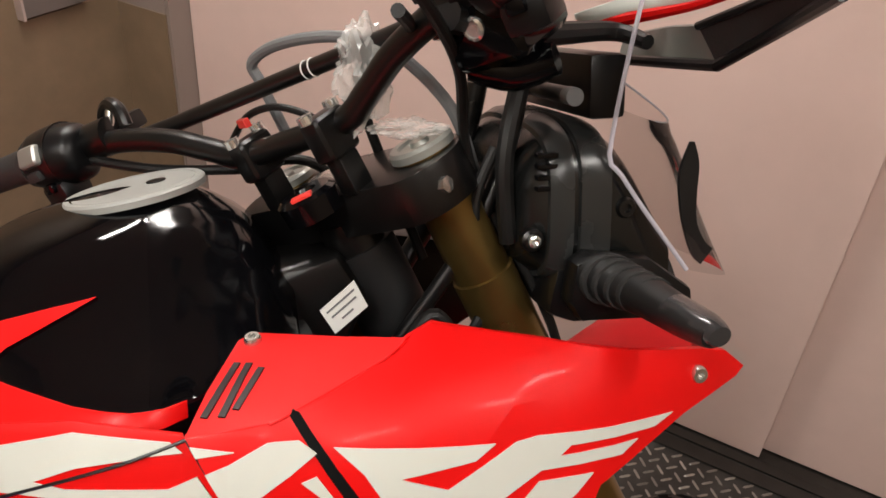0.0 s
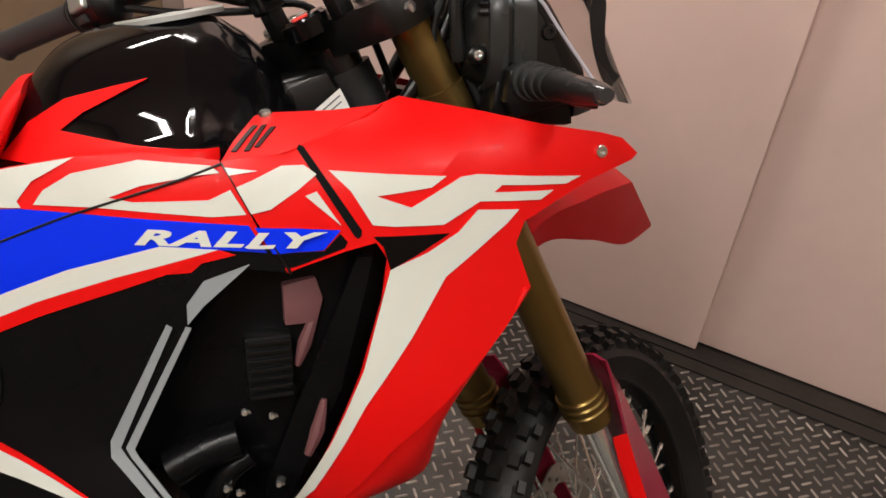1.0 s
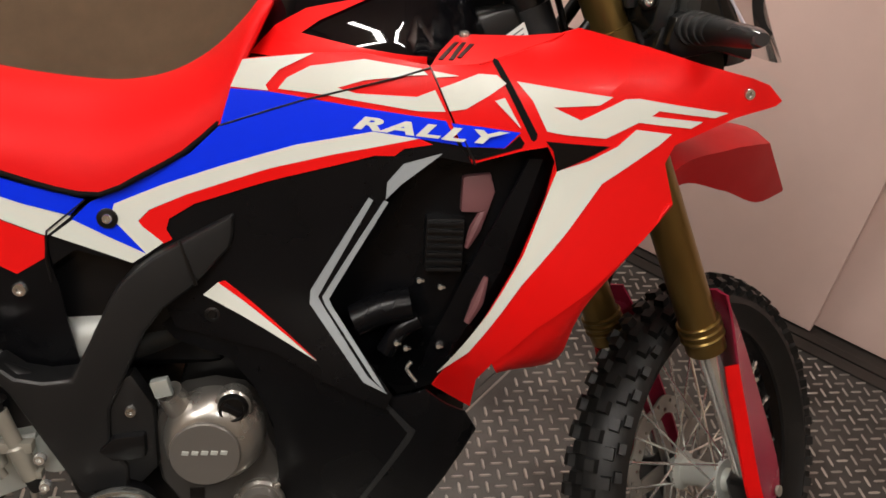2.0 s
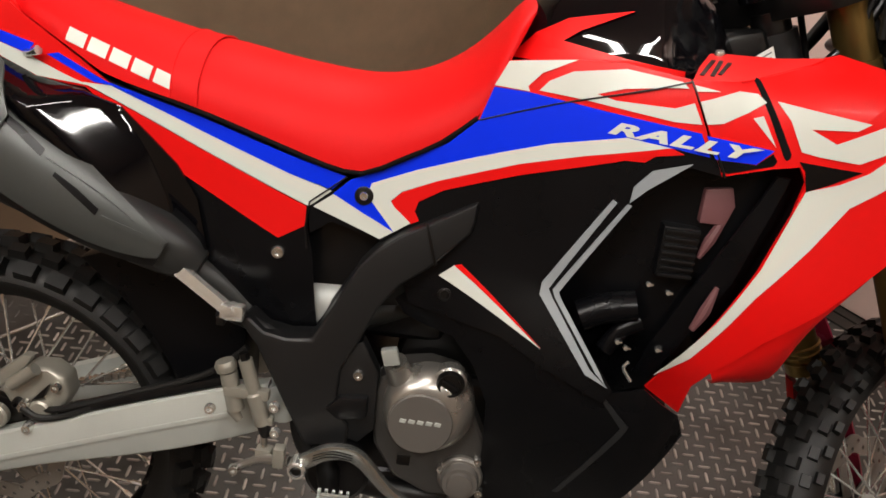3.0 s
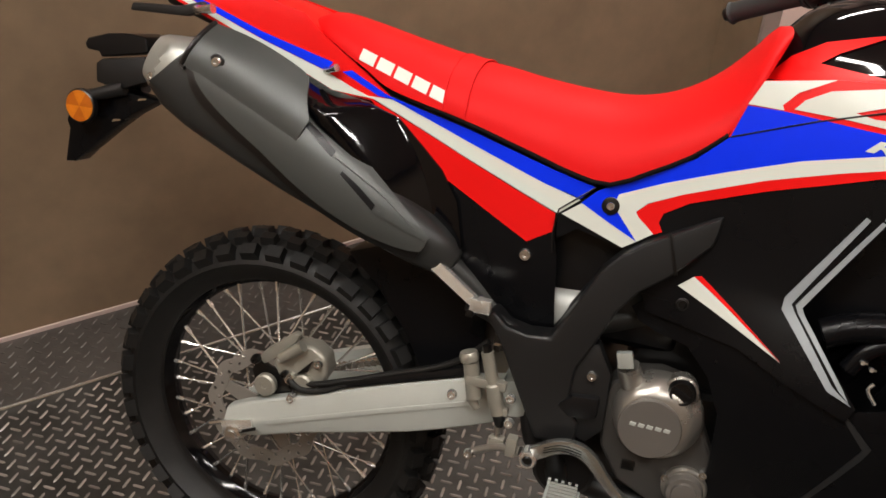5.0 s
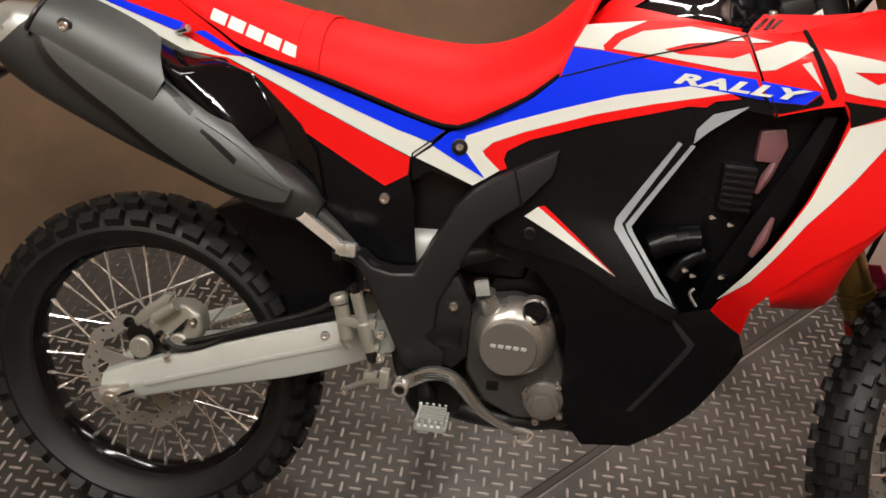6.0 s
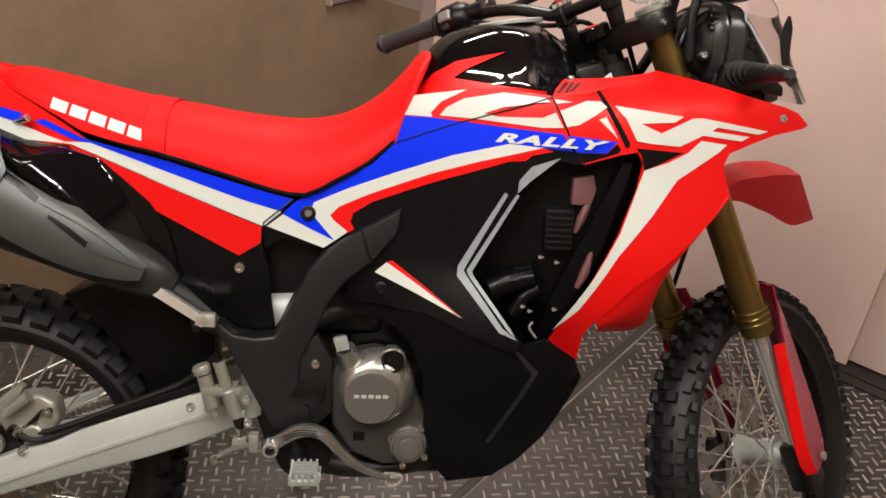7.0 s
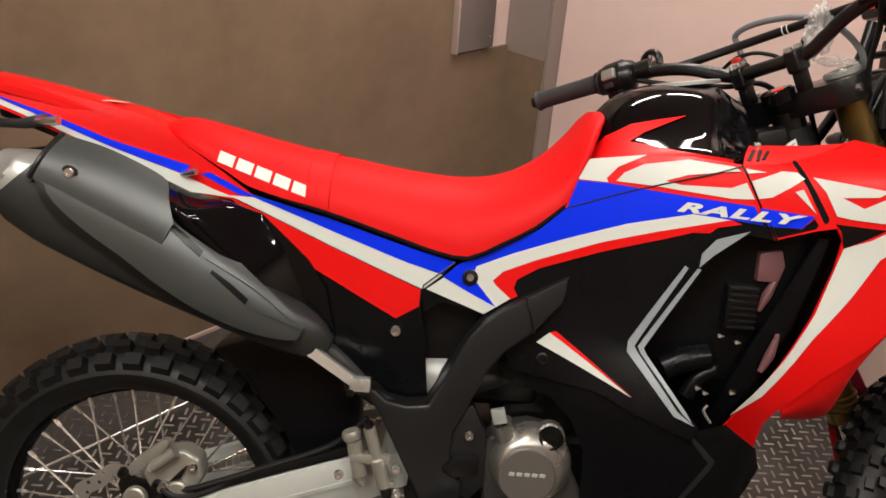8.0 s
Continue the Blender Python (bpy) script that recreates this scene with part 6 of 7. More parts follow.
def muffler_point(s, a, grow=0.0):
    """A point of the can at s along its axis and turned by a from its top towards the outside."""
    r = glide(s, MUF_S, MUF_R) + grow
    w = min(r, 0.054 + grow) if s > 0.03 else r * 0.8
    c = AX0 + AXIS * s
    return (c + OVER * (r * math.cos(a) * (1.0 if math.cos(a) > 0 else 0.82)) + Vector((0, -MUF_Y - w * math.copysign(abs(math.sin(a)) ** 0.62, math.sin(a)), 0)))[:]


def muffler_ring(s, grow=0.0):
    return [muffler_point(s, 2 * math.pi * k / 40, grow) for k in range(40)]


def skew_ring(s, skew, grow=0.0):
    """A ring of the can cut obliquely, further along at the top."""
    return [muffler_point(max(0.0, s + skew * math.cos(2 * math.pi * k / 40)), 2 * math.pi * k / 40, grow) for k in range(40)]


def can_angle(s, q):
    return math.acos(max(-0.98, min(0.98, q / (glide(s, MUF_S, MUF_R) + 0.006))))


def shield_piece(s0, s1, lo, hi, grow, thick, n=20, m=14):
    """A curved sheet on the can between two lines; lo and hi give the height off the axis at s."""
    rows = []
    for i in range(n + 1):
        s = s0 + (s1 - s0) * i / n
        a0, a1 = can_angle(s, hi(s)), can_angle(s, lo(s))
        out = [muffler_point(s, a0 + (a1 - a0) * j / m, grow) for j in range(m + 1)]
        rows.append(out + [muffler_point(s, a0 + (a1 - a0) * j / m, grow - thick) for j in range(m, -1, -1)])
    return loft(rows)


LOW_S, LOW_Q = [0.07, 0.106, 0.158, 0.24, 0.312, 0.38, 0.457, 0.51, 0.535], [0.060, 0.0264, 0.0086, -0.0054, -0.0207, -0.028, -0.022, -0.008, 0.004]
HIGH_S, HIGH_Q = [0.0, 0.2, 0.24, 0.27, 0.3, 0.34, 0.38, 0.42, 0.46, 0.5, 0.53], [0.13, 0.12, 0.0781, 0.0763, 0.0738, 0.0692, 0.0636, 0.0552, 0.0458, 0.0343, 0.0248]
ex = part("muffler", loft([skew_ring(0.042, 0.026), skew_ring(0.07, 0.016)] + [muffler_ring(0.10 + 0.480 * k / 24) for k in range(25)] + [muffler_ring(0.582, -0.012)], cap=False), MUFFLER, bike, "dark steel muffler with a grey heat shield")
part("end_cap", loft([muffler_ring(0.03, -0.026), muffler_ring(0.004, -0.024), muffler_ring(0.001, -0.006)] + [muffler_ring(0.002)] + [skew_ring(0.042 * k / 8, 0.026 * k / 8) for k in range(1, 9)], cap=False), ALU_DULL, ex, "pale metal muffler end cap")
part("cap_bolt", bolt(*muffler_point(0.028, 1.9, 0.001), 0.007, 0.005), STEEL, ex)
shd = part("heat_shield", shield_piece(0.075, 0.532, lambda s: glide(s, LOW_S, LOW_Q), lambda s: min(glide(s, MUF_S, MUF_R) * 1.02 + 0.004, glide(s, HIGH_S, HIGH_Q)), 0.012, 0.004, 30), SHIELD, ex, "grey satin heat shield with dark slots")
# the upper wing of the shield rises above the can and leans inwards
rows = []
for i in range(25):
    d = 0.073 + 0.215 * i / 24
    q1 = glide(d, [0.073, 0.129, 0.173, 0.225, 0.247, 0.256, 0.268, 0.288], [0.107, 0.1185, 0.1225, 0.1225, 0.118, 0.107, 0.094, 0.074])
    full = q1 if d < 0.226 else 0.1225
    p0 = Vector(muffler_point(d, can_angle(d, 0.034), 0.0112))
    p2 = AX0 + AXIS * d + OVER * full + Vector((0, -0.128, 0))
    p1 = AX0 + AXIS * d + OVER * (0.034 + 0.62 * (full - 0.034)) + Vector((0, p0.y - 0.001, 0))
    # the front end is cut off obliquely
    a, b = full - 2 * (0.034 + 0.62 * (full - 0.034)) + 0.034, 2 * 0.62 * (full - 0.034)
    end = (-b + math.sqrt(b * b + 4 * a * (q1 - 0.034))) / (2 * a)
    arc = [p0 * (1 - t) ** 2 + p1 * 2 * t * (1 - t) + p2 * t * t for t in [end * j / 12 for j in range(13)]]
    rows.append([p[:] for p in arc] + [(p + Vector((0, 0.0035, 0)) - OVER * 0.001)[:] for p in reversed(arc)])
part("shield_wing", loft(rows), SHIELD, shd, "raised upper wing of the heat shield")
part("wing_rim", tube(rows[0][:13], 0.0042, 10, 1), BLACK_METAL, shd, "black rubber rear edge")
part("shield_edge", shield_piece(0.07, 0.53, lambda s: glide(s, LOW_S, LOW_Q) - 0.016, lambda s: glide(s, LOW_S, LOW_Q) + 0.004, 0.008, 0.006, 30, 4), BLACK_METAL, shd)
for s0, s1, qa, qb in ((0.269, 0.346, 0.0664, 0.0484), (0.371, 0.44, 0.0362, 0.0204)):
    part("shield_slot", shield_piece(s0, s1, lambda s: qa + (qb - qa) * (s - s0) / (s1 - s0) - 0.0045, lambda s: qa + (qb - qa) * (s - s0) / (s1 - s0) + 0.0040 * min(1, 0.2 + 1.6 * (s - s0) / (s1 - s0)), 0.0134, 0.004, 10, 3), BLACK_PANEL, shd, "dark slot in the shield")
for keys, marks, w in (([0.354, 0.443, 0.531], [0.048, 0.0405, 0.0199], 0.0026), ([0.446, 0.483, 0.526], [0.0171, 0.0186, 0.0205], 0.0026)):
    part("shield_ridge", shield_piece(keys[0], keys[2], lambda s: glide(s, keys, marks) - w, lambda s: glide(s, keys, marks) + w, 0.0150, 0.004, 14, 3), SHIELD, shd, "raised edge on the shield")
part("shield_rim", shield_piece(0.070, 0.079, lambda s: 0.030, lambda s: glide(s, MUF_S, MUF_R) * 1.02 + 0.004, 0.0115, 0.008, 4), BLACK_METAL, shd, "black rubber rear edge")
sp = muffler_point(0.118, can_angle(0.118, 0.060), 0.012)
part("bolt_well", lathe([(0.0125, 0), (0.0125, 0.003), (0.0105, 0.004), (0.0005, 0.0035)], 28, Matrix.Translation((-0.040, sp[1] - 0.001, 0.965)) @ Matrix.Rotation(math.pi, 4, "Z")), BLACK_METAL, shd)
part("shield_bolt", bolt(-0.040, sp[1] - 0.004, 0.965, 0.008, 0.005), STEEL, shd)
part("exhaust_pipe", tube([(0.31, -0.112, 0.725), (0.36, -0.10, 0.69), (0.46, -0.08, 0.62), (0.60, -0.07, 0.66), (0.80, -0.05, 0.72), (0.90, -0.02, 0.70), (0.95, -0.02, 0.60), (0.90, -0.03, 0.50), (0.80, -0.03, 0.56)], 0.021, 16, 8), MUFFLER, bike, "dark steel exhaust pipe")
part("tail_hook", join(tube([(0.108, -0.100, 0.970), (0.120, -0.112, 0.973), (0.132, -0.118, 0.978)], [0.006, 0.0042, 0.0062], 12, 4)), STEEL, bike, "bright luggage hook")
part("strap", prism([(-0.240, 1.020), (-0.236, 1.033), (-0.150, 1.037), (-0.112, 1.048), (-0.100, 1.036), (-0.140, 1.022)], -0.100, -0.080, 0.004), BLACK_MATT, bike, "black luggage strap loop under the tail")
part("strap_hook", join(tube([(-0.125, -0.09, 1.035), (-0.10, -0.115, 1.036), (-0.078, -0.12, 1.040)], [0.009, 0.006, 0.008], 12, 4)), STEEL, bike, "bright luggage hook")
# -- front cowl: headlight, screen, instrument stay, indicators --
HL_X = [1.205, 1.225, 1.25, 1.29, 1.345]


def lamp_ring(x, grow=0.0):
    """A rounded cross-section of the headlight housing."""
    lo, hi = glide(x, HL_X, [1.10, 1.085, 1.075, 1.068, 1.06]), glide(x, HL_X, [1.190, 1.213, 1.219, 1.205, 1.120])
    w = glide(x, HL_X, [0.085, 0.104, 0.108, 0.107, 0.090]) + grow
    h = (hi - lo) / 2 + grow
    out = []
    for k in range(48):
        a = 2 * math.pi * k / 48
        ca, sa = math.cos(a), math.sin(a)
        out.append((x, w * math.copysign(abs(ca) ** 0.55, ca), (lo + hi) / 2 + h * math.copysign(abs(sa) ** 0.55, sa)))
    return out


hl = part("headlight", loft([lamp_ring(1.205 + 0.14 * k / 16) for k in range(17)]), HOUSING, bike, "black headlight housing with ribs", smooth=50)
for x0, x1 in ((1.2245, 1.2455), (1.2500, 1.2780)):
    part("housing_band", loft([lamp_ring(x0, 0.001), lamp_ring(x0 + 0.0008, 0.0036), lamp_ring((x0 + x1) / 2, 0.0042), lamp_ring(x1 - 0.0008, 0.0036), lamp_ring(x1, 0.001)]), HOUSING_BAND, hl, "satin grey-black raised band", smooth=35)
part("housing_screw", bolt(1.292, -0.105, 1.150, 0.009, 0.006), BLACK_METAL, hl)
plug = part("housing_plug", lathe([(0.0095, 0), (0.0095, 0.008), (0.007, 0.010), (0.0005, 0.010)], 20, Matrix.Translation((1.211, -0.098, 1.128)) @ Matrix.Rotation(math.pi, 4, "Z")), BLACK_METAL, hl, "black adjuster plug")
part("adjuster_screw", lathe([(0.0052, 0), (0.0052, 0.003), (0.003, 0.004), (0.0005, 0.002)], 14, Matrix.Translation((1.211, -0.108, 1.128)) @ Matrix.Rotation(math.pi, 4, "Z")), CHROME, plug)
for k in range(4):
    part("housing_fin", box(1.214, 1.232, -0.106, -0.098, 1.168 + 0.009 * k, 1.172 + 0.009 * k, 0.001), BLACK_GLOSS, hl)
part("lamp_lens", prism([(1.335, 1.10), (1.352, 1.095), (1.365, 1.06), (1.335, 1.05)], -0.085, 0.085, 0.008), SMOKE, hl)
part("instrument_stay", tube([(1.10, -0.05, 1.02), (1.17, -0.06, 1.12), (1.205, -0.06, 1.20), (1.225, -0.06, 1.30)], 0.0075, 12, 6), BLACK_METAL, bike, "black instrument stay")
part("instrument_stay", tube([(1.10, 0.05, 1.02), (1.17, 0.06, 1.12), (1.205, 0.06, 1.20), (1.225, 0.06, 1.30)], 0.010, 12, 6), BLACK_METAL, bike, "black instrument stay")
meter = part("instrument", box(1.215, 1.245, -0.075, 0.09, 1.305, 1.395, 0.010, 3), BLACK_PLASTIC, bike, "black instrument unit")
part("stay_crossbar", tube([(1.235, -0.115, 1.245), (1.235, 0.115, 1.245)], 0.0068, 14, 1), BLACK_METAL, bike, "black cross tube with a grey plug")
part("tube_plug", tube([(1.235, -0.128, 1.245), (1.235, -0.114, 1.245)], 0.0072, 18, 1), HOSE_GREY, bike)
part("stay_block", box(1.262, 1.295, -0.095, 0.095, 1.222, 1.275, 0.006), BLACK_PLASTIC, bike)


def screen_row(t, q):
    """t up the screen, q across it from -1 to 1."""
    xe = glide(t, [0, 0.45, 0.6, 1.0], [1.350, 1.285, 1.274, 1.325])
    xm = glide(t, [0, 0.3, 0.6, 0.7, 1.0], [1.447, 1.420, 1.390, 1.375, 1.352])
    z = glide(t, [0, 0.45, 0.6, 1.0], [1.092, 1.178, 1.205, 1.42])
    zm = glide(t, [0, 0.3, 0.6, 0.7, 1.0], [1.055, 1.11, 1.180, 1.205, 1.30])
    k = 1 - abs(q) ** 2.2
    return (xe + (xm - xe) * k, 0.112 * q * (1 - 0.25 * max(0, t - 0.6)), z + (zm - z) * k)


grid = [[screen_row(0.70 * i / 20, -1 + 2 * j / 24) for j in range(25)] for i in range(21)]
bm = bmesh.new()
vv = [[bm.verts.new(p) for p in row] for row in grid]
for i in range(20):
    for j in range(24):
        bm.faces.new((vv[i][j], vv[i][j + 1], vv[i + 1][j + 1], vv[i + 1][j]))
scr = part("windscreen", bm, SCREEN, bike, "clear plastic windscreen with a dark edge strip", smooth=80)
scr.visible_shadow = False
part("screen_edge", tube([screen_row(0.82 * i / 20, -1) for i in range(21)], 0.0020, 8, 1), EDGE_LIGHT, scr, "pale cut edge of the screen")
part("screen_rim", tube([screen_row(0.70, -1 + 2 * j / 24) for j in range(13)], 0.0009, 6, 1), EDGE_LIGHT, scr)
STRIP_BACK = [(1.3552, -0.098, 1.200), (1.3496, -0.094, 1.1764), (1.3512, -0.091, 1.156), (1.3603, -0.086, 1.1238), (1.3744, -0.080, 1.0948), (1.3858, -0.077, 1.0833)]
STRIP_FRONT = [(1.3584, -0.098, 1.200), (1.3666, -0.094, 1.1803), (1.3683, -0.091, 1.1548), (1.3728, -0.086, 1.1279), (1.3855, -0.080, 1.1071), (1.3974, -0.077, 1.0973)]
rows = [[p[:], q[:], (q + Vector((0, 0.004, 0)))[:], (p + Vector((0, 0.004, 0)))[:]] for p, q in zip(curve_through(STRIP_BACK, 6), curve_through(STRIP_FRONT, 6))]
part("edge_strip", loft(rows), BLACK_MATT, scr, "dark rubber strip on the screen")
for s in (-1, 1):
    ind = part("front_indicator", tube([(1.260, s * 0.130, 1.102), (1.266, s * 0.155, 1.101), (1.271, s * 0.185, 1.101), (1.275, s * 0.240, 1.100), (1.278, s * 0.268, 1.099)], [0.0235, 0.0225, 0.0185, 0.015, 0.0105], 18, 5, flat=0.85), BLACK_MATT, bike, "black rubber front indicator with a smoked lens")
    part("indicator_lens", tube([(1.2735, s * 0.225, 1.1020), (1.278, s * 0.258, 1.1010), (1.2795, s * 0.273, 1.1000)], [0.0150, 0.0130, 0.0085], 18, 3, flat=0.85), SMOKE, ind, "smoked indicator lens")
    part("rubber_boot", join(*[tube([(1.261 + 0.003 * k, s * (0.140 + 0.012 * k), 1.1015), (1.2615 + 0.003 * k, s * (0.145 + 0.012 * k), 1.1015)], 0.0247 - 0.0016 * k, 18, 1, flat=0.85) for k in range(5)]), GRIP_RUBBER, ind)
    part("indicator_bracket", prism([(1.233, 1.080), (1.237, 1.113), (1.250, 1.120), (1.302, 1.113), (1.343, 1.083), (1.344, 1.066), (1.30, 1.075), (1.244, 1.062)], *sorted((s * 0.110, s * 0.136)), 0.006), BLACK_PLASTIC, ind)
part("cowl_inner", prism([(1.225, 1.06), (1.235, 1.11), (1.32, 1.085), (1.33, 1.045), (1.25, 1.05)], -0.105, 0.105, 0.01), BLACK_PLASTIC, bike, "black inner cowl under the headlight")

# -- cables and loose wrapping round the bar --
def st(x, y, z):
    return (STEER @ Vector((x, y, z)))[:]


for pts, r, mt, lb in (([st(0.05, 0.075, 0.08), st(0.06, 0.083, 0.151), st(0.06, 0.080, 0.174), st(0.06, 0.036, 0.180), st(0.06, -0.032, 0.168), st(0.06, -0.083, 0.141), st(0.06, -0.114, 0.083), st(0.07, -0.10, 0.02)], 0.0052, HOSE_GREY, "grey sheathed control cable"),
                       ([st(-0.05, -0.20, 0.18), st(0.03, -0.13, 0.15), st(0.07, -0.02, 0.12), (1.15, 0.03, 1.08)], 0.0048, RUBBER, "black control cable"),
                       ([st(-0.06, 0.24, 0.17), st(-0.04, 0.16, 0.13), st(-0.01, 0.09, 0.10), st(0.03, 0.03, 0.07), (1.13, 0.02, 1.07)], 0.0048, RUBBER, "black control cable"),
                       ([st(0.02, 0.115, 0.118), st(0.02, 0.0763, 0.1356), st(0.02, 0.0414, 0.1374), st(0.02, 0.0157, 0.1294), st(0.02, -0.0071, 0.1137), st(0.03, -0.02, 0.08)], 0.0034, RUBBER, "black control cable"),
                       ([st(-0.05, -0.22, 0.19), st(0.02, -0.17, 0.12), st(0.055, -0.11, 0.02), st(0.06, -0.10, -0.20), st(0.07, 0.10, -0.50)], 0.0045, RUBBER, "black brake hose"),
                       ([(1.10, -0.09, 1.03), (1.13, -0.10, 1.07), (1.16, -0.095, 1.00), (1.12, -0.10, 0.95)], 0.006, RUBBER, "black hose beside the fork"),
                       ([(1.19, -0.07, 1.20), (1.17, -0.075, 1.15), (1.185, -0.07, 1.08), (1.17, -0.07, 1.04)], 0.005, RUBBER, "black wiring loom"),
                       ([(1.21, -0.07, 1.25), (1.195, -0.08, 1.19), (1.20, -0.075, 1.12)], 0.008, RUBBER, "black wiring loom")):
    part("cable", tube(pts, r, 10, 8), mt, bike, lb)


def crumple(c, sx, sy, sz, seed):
    bm = bmesh.new()
    bmesh.ops.create_icosphere(bm, subdivisions=4, radius=1)
    for v in bm.verts:
        q = v.co.normalized()
        n = noise.noise(q * 2.1 + Vector((seed, 0, 0))) * 0.45 + abs(noise.noise(q * 5 + Vector((0, seed, 0)))) * 0.35
        v.co = Vector((c[0] + sx * q.x * (1 + n), c[1] + sy * q.y * (1 + n), c[2] + sz * q.z * (1 + n)))
    return bm


bag = part("wrapping", crumple(st(0.022, -0.078, 0.138), 0.020, 0.022, 0.036, 3.0), WRAP, bike, "crumpled clear plastic wrapping on the crossbar", smooth=12)
part("wrapping_tie", join(move(lathe([(0.0078, -0.0007), (0.0084, 0), (0.0078, 0.0007)], 16), BAR @ pose(0.016, -0.028, 0.156)), move(lathe([(0.0078, -0.0007), (0.0084, 0), (0.0078, 0.0007)], 16), BAR @ pose(0.016, -0.036, 0.156))), PAPER, bag)
part("wrapping", crumple(st(LEG_X - 0.002, -LEG_Y + 0.002, 0.082), 0.026, 0.026, 0.007, 8.0), WRAP, bike, "crumpled clear plastic wrapping over the fork cap", smooth=12)
part("fuse_tag", move(box(-0.010, 0.010, -0.003, 0.003, -0.004, 0.004, 0.001), STEER @ pose(0.0, 0.0579, 0.1353, 0, 0, 70)), ORANGE_RED, bike, "small red tag on a cable")

# printed word on the blue stripe of both sides
def word_mesh(text, size, shear):
    cu = bpy.data.curves.new("word", "FONT")
    cu.body, cu.size, cu.shear, cu.space_character = text, size, shear, 1.12
    cu.offset = 0.0013
    ob = bpy.data.objects.new("word", cu)
    scene.collection.objects.link(ob)
    bpy.context.view_layer.update()
    me = bpy.data.meshes.new_from_object(ob)
    bpy.data.objects.remove(ob)
    bm = bmesh.new()
    bm.from_mesh(me)
    bpy.data.meshes.remove(me)
    return bm


bm = word_mesh("RALLY", 0.030, 0.35)
xs = [v.co.x for v in bm.verts]
x_lo, x_hi = min(xs), max(xs)
for k in range(1, 60):
    bmesh.ops.bisect_plane(bm, geom=bm.verts[:] + bm.edges[:] + bm.faces[:], plane_co=(x_lo + (x_hi - x_lo) * k / 60, 0, 0), plane_no=(1, 0, 0), dist=1e-6)
for v in bm.verts:
    t = (v.co.x - x_lo) / (x_hi - x_lo)
    x, z = 0.853 + 0.168 * t, 0.9775 - 0.004 * t + v.co.y * 0.64
    v.co = Vector((x, -(max(body(x, z) + 0.0072, shroud_at(x, z) + 0.0158) if x > 0.95 else body(x, z) + 0.0072), z))
part("printed_word", bm, WHITE, bike, "white printed word on the blue stripe", smooth=0)

# dark joints between the panels
for pts in ([(0.702, 0.965), (0.80, 1.003), (0.90, 1.036), (0.935, 1.049)], [(0.935, 1.049), (0.987, 0.949)], [(0.541, 0.866), (0.494, 0.826), (0.490, 0.79), (0.494, 0.76)]):
    line = []
    for (a, b), (c, d) in zip(pts, pts[1:]):
        for k in range(9):
            x, z = a + (c - a) * k / 8, b + (d - b) * k / 8
            line.append((x, -(body(x, z) + 0.0058), z))
    part("panel_joint", tube(line, 0.0012, 6, 1), BLACK_METAL, bike)

# -- side stand on the far side --
part("side_stand", join(tube([(0.52, 0.13, 0.43), (0.53, 0.27, 0.28), (0.53, 0.39, 0.150)], 0.012, 12, 1), move(box(-0.03, 0.04, -0.025, 0.025, 0.0, 0.010, 0.003), pose(0.53, 0.395, 0.1395, 19.4, 0, 0))), BLACK_METAL, bike, "black side stand carrying the machine")
part("chain", join(*[box(0.0 + 0.47 * k / 40, 0.010 + 0.47 * k / 40, 0.052, 0.064, 0.375 + 0.17 * k / 40 - 0.006, 0.375 + 0.17 * k / 40 + 0.006) for k in range(41)]), STEEL, bike, "steel drive chain")

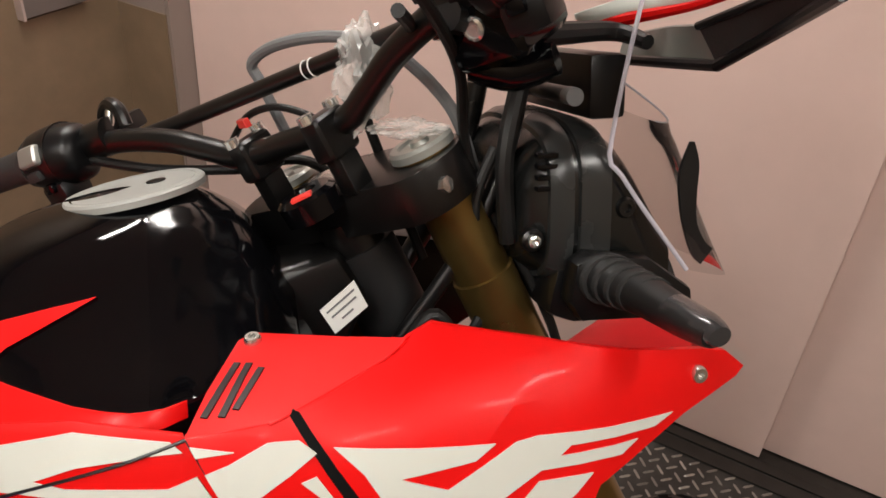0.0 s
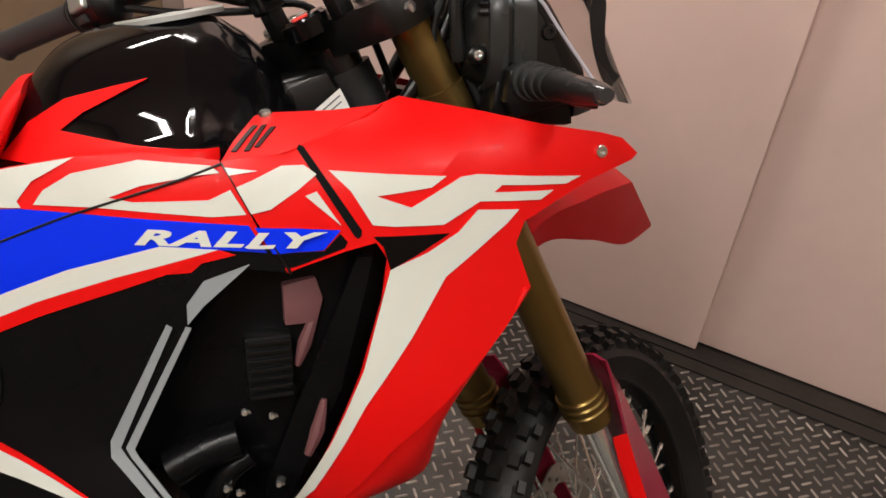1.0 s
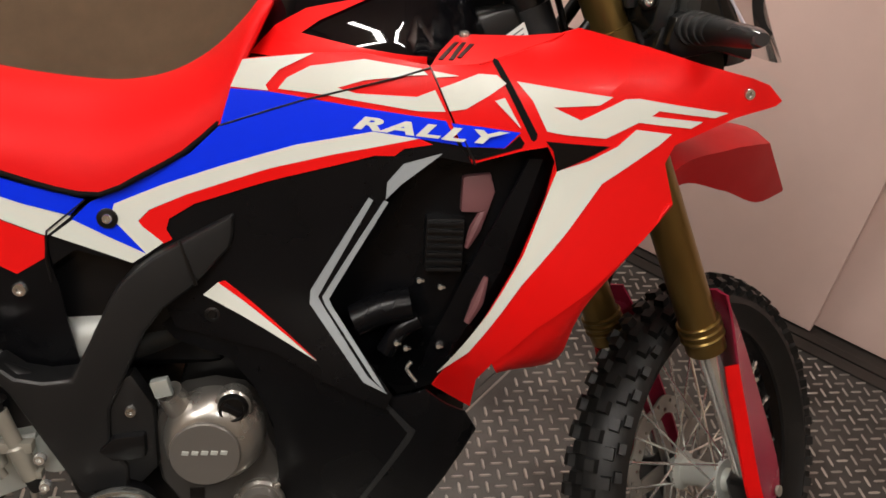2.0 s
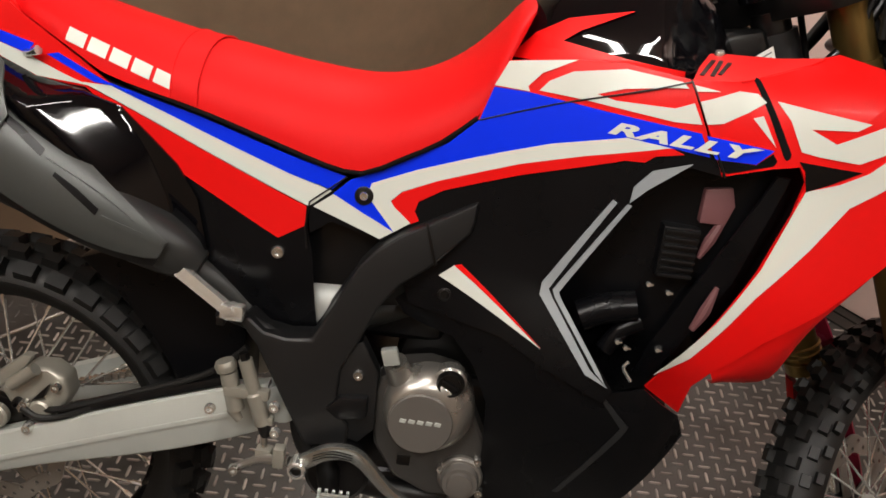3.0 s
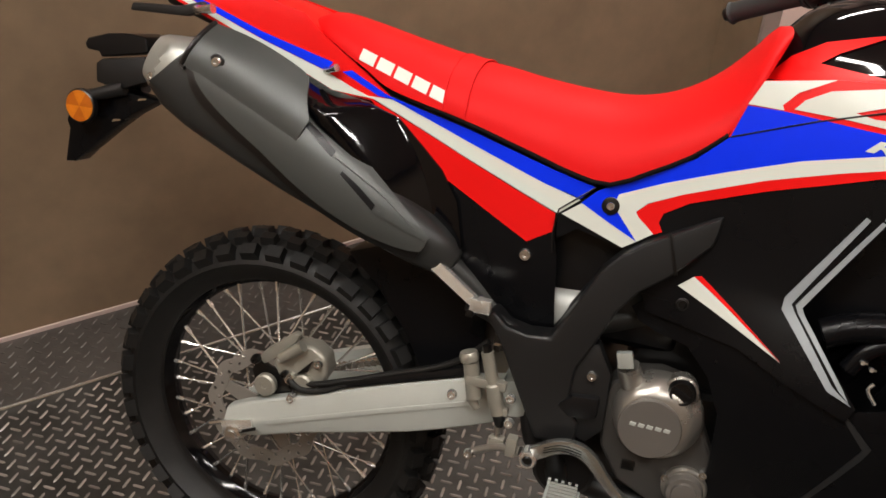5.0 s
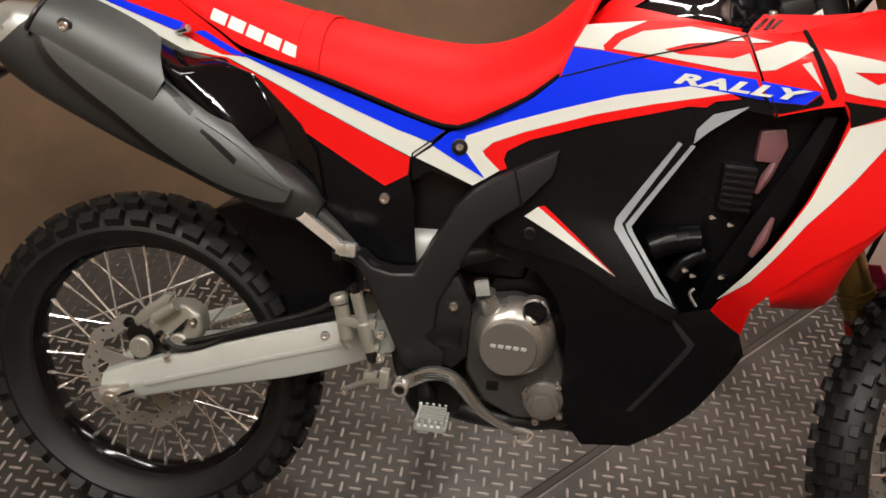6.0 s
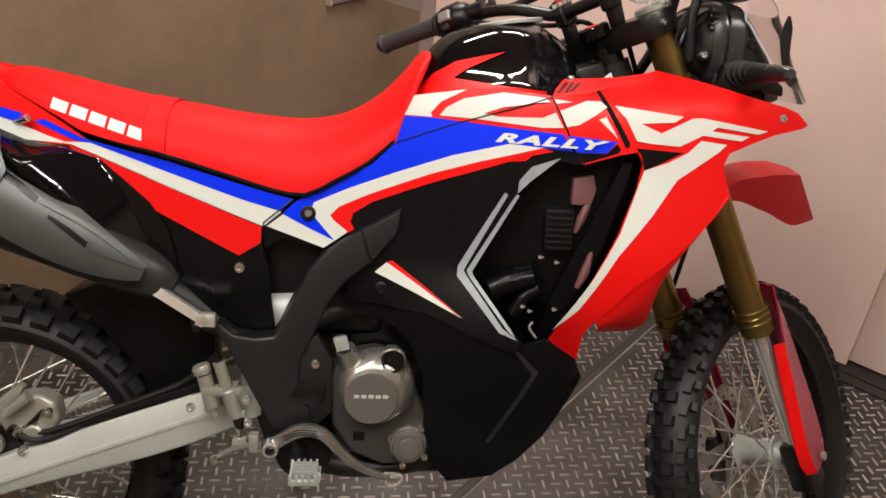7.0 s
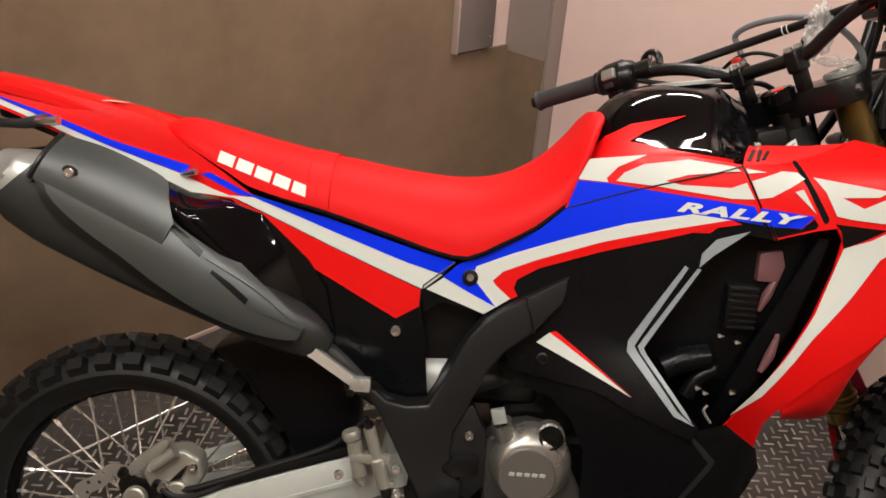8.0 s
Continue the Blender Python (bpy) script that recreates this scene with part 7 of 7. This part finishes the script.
# -- raised bars of the tread plate --
def tread_mesh(name, spots, mat=TREAD, size=1.0, base=0.0, high=0.0021):
    verts, faces = [], []
    for x, y, a in spots:
        c, s = math.cos(a), math.sin(a)
        ring = [(-0.0155, 0), (-0.010, -0.0033), (0.010, -0.0033), (0.0155, 0), (0.010, 0.0033), (-0.010, 0.0033)]
        b = len(verts)
        ring = [(u * size, w * size) for u, w in ring]
        for u, w in ring:
            verts.append((x + c * u - s * w, y + s * u + c * w, base))
        for u, w in ring:
            u, w = u * 0.86, w * 0.45
            verts.append((x + c * u - s * w, y + s * u + c * w, base + high))
        faces += [(b + i, b + (i + 1) % 6, b + 6 + (i + 1) % 6, b + 6 + i) for i in range(6)] + [tuple(b + 6 + i for i in range(6))]
    me = bpy.data.meshes.new(name)
    me.from_pydata(verts, [], faces)
    me.materials.append(mat)
    return me


def tread(name, spots, parent):
    return tagged(new(name, tread_mesh(name, spots)), "worn raised bars of the steel tread plate floor", "tread bars", kind="stuff")


spots, rim = [], []
cr, sr = math.cos(radians(46.2)), math.sin(radians(46.2))
tilt = radians(1.2)
for i in range(-125, 125):
    for j in range(-125, 125):
        u, v = 0.0300 * i, 0.0294 * j
        x, y = 0.309 + u * math.cos(tilt) - v * math.sin(tilt), 0.931 + u * math.sin(tilt) + v * math.cos(tilt)
        turn = tilt if (i + j) % 2 == 0 else tilt + math.pi / 2
        a, b = x * cr + y * sr, -x * sr + y * cr
        if BACK_A < a < 1.485 and NEAR_B < b < 1.52 and not (0.418 < b < 0.468 and a > -0.9):
            spots.append((x, y, turn))
        if BACK_A < a < 1.47 and 1.55 < b < 1.765:
            rim.append((x, y, turn))
spots.sort(key=lambda p: (p[0] + 0.25) ** 2 + (p[1] + 0.35) ** 2)
tread("tread_bars", spots[300:], floor)
tagged(new("edge_tread_bars", tread_mesh("edge_tread_bars", rim, EDGE_PLATE, 0.8, 0.004, 0.0014)), "worn flat bars of the dark edge plate along the wall", "tread bars", kind="stuff")
piece = tread_mesh("tread_bar", [(0, 0, 0)])
for x, y, a in spots[:300]:
    ob = new("tread_bar", piece)
    ob.matrix_basis = Matrix.Translation((x, y, 0)) @ Matrix.Rotation(a, 4, "Z")
    ob.parent = floor
    ob.matrix_parent_inverse = CAR.inverted()
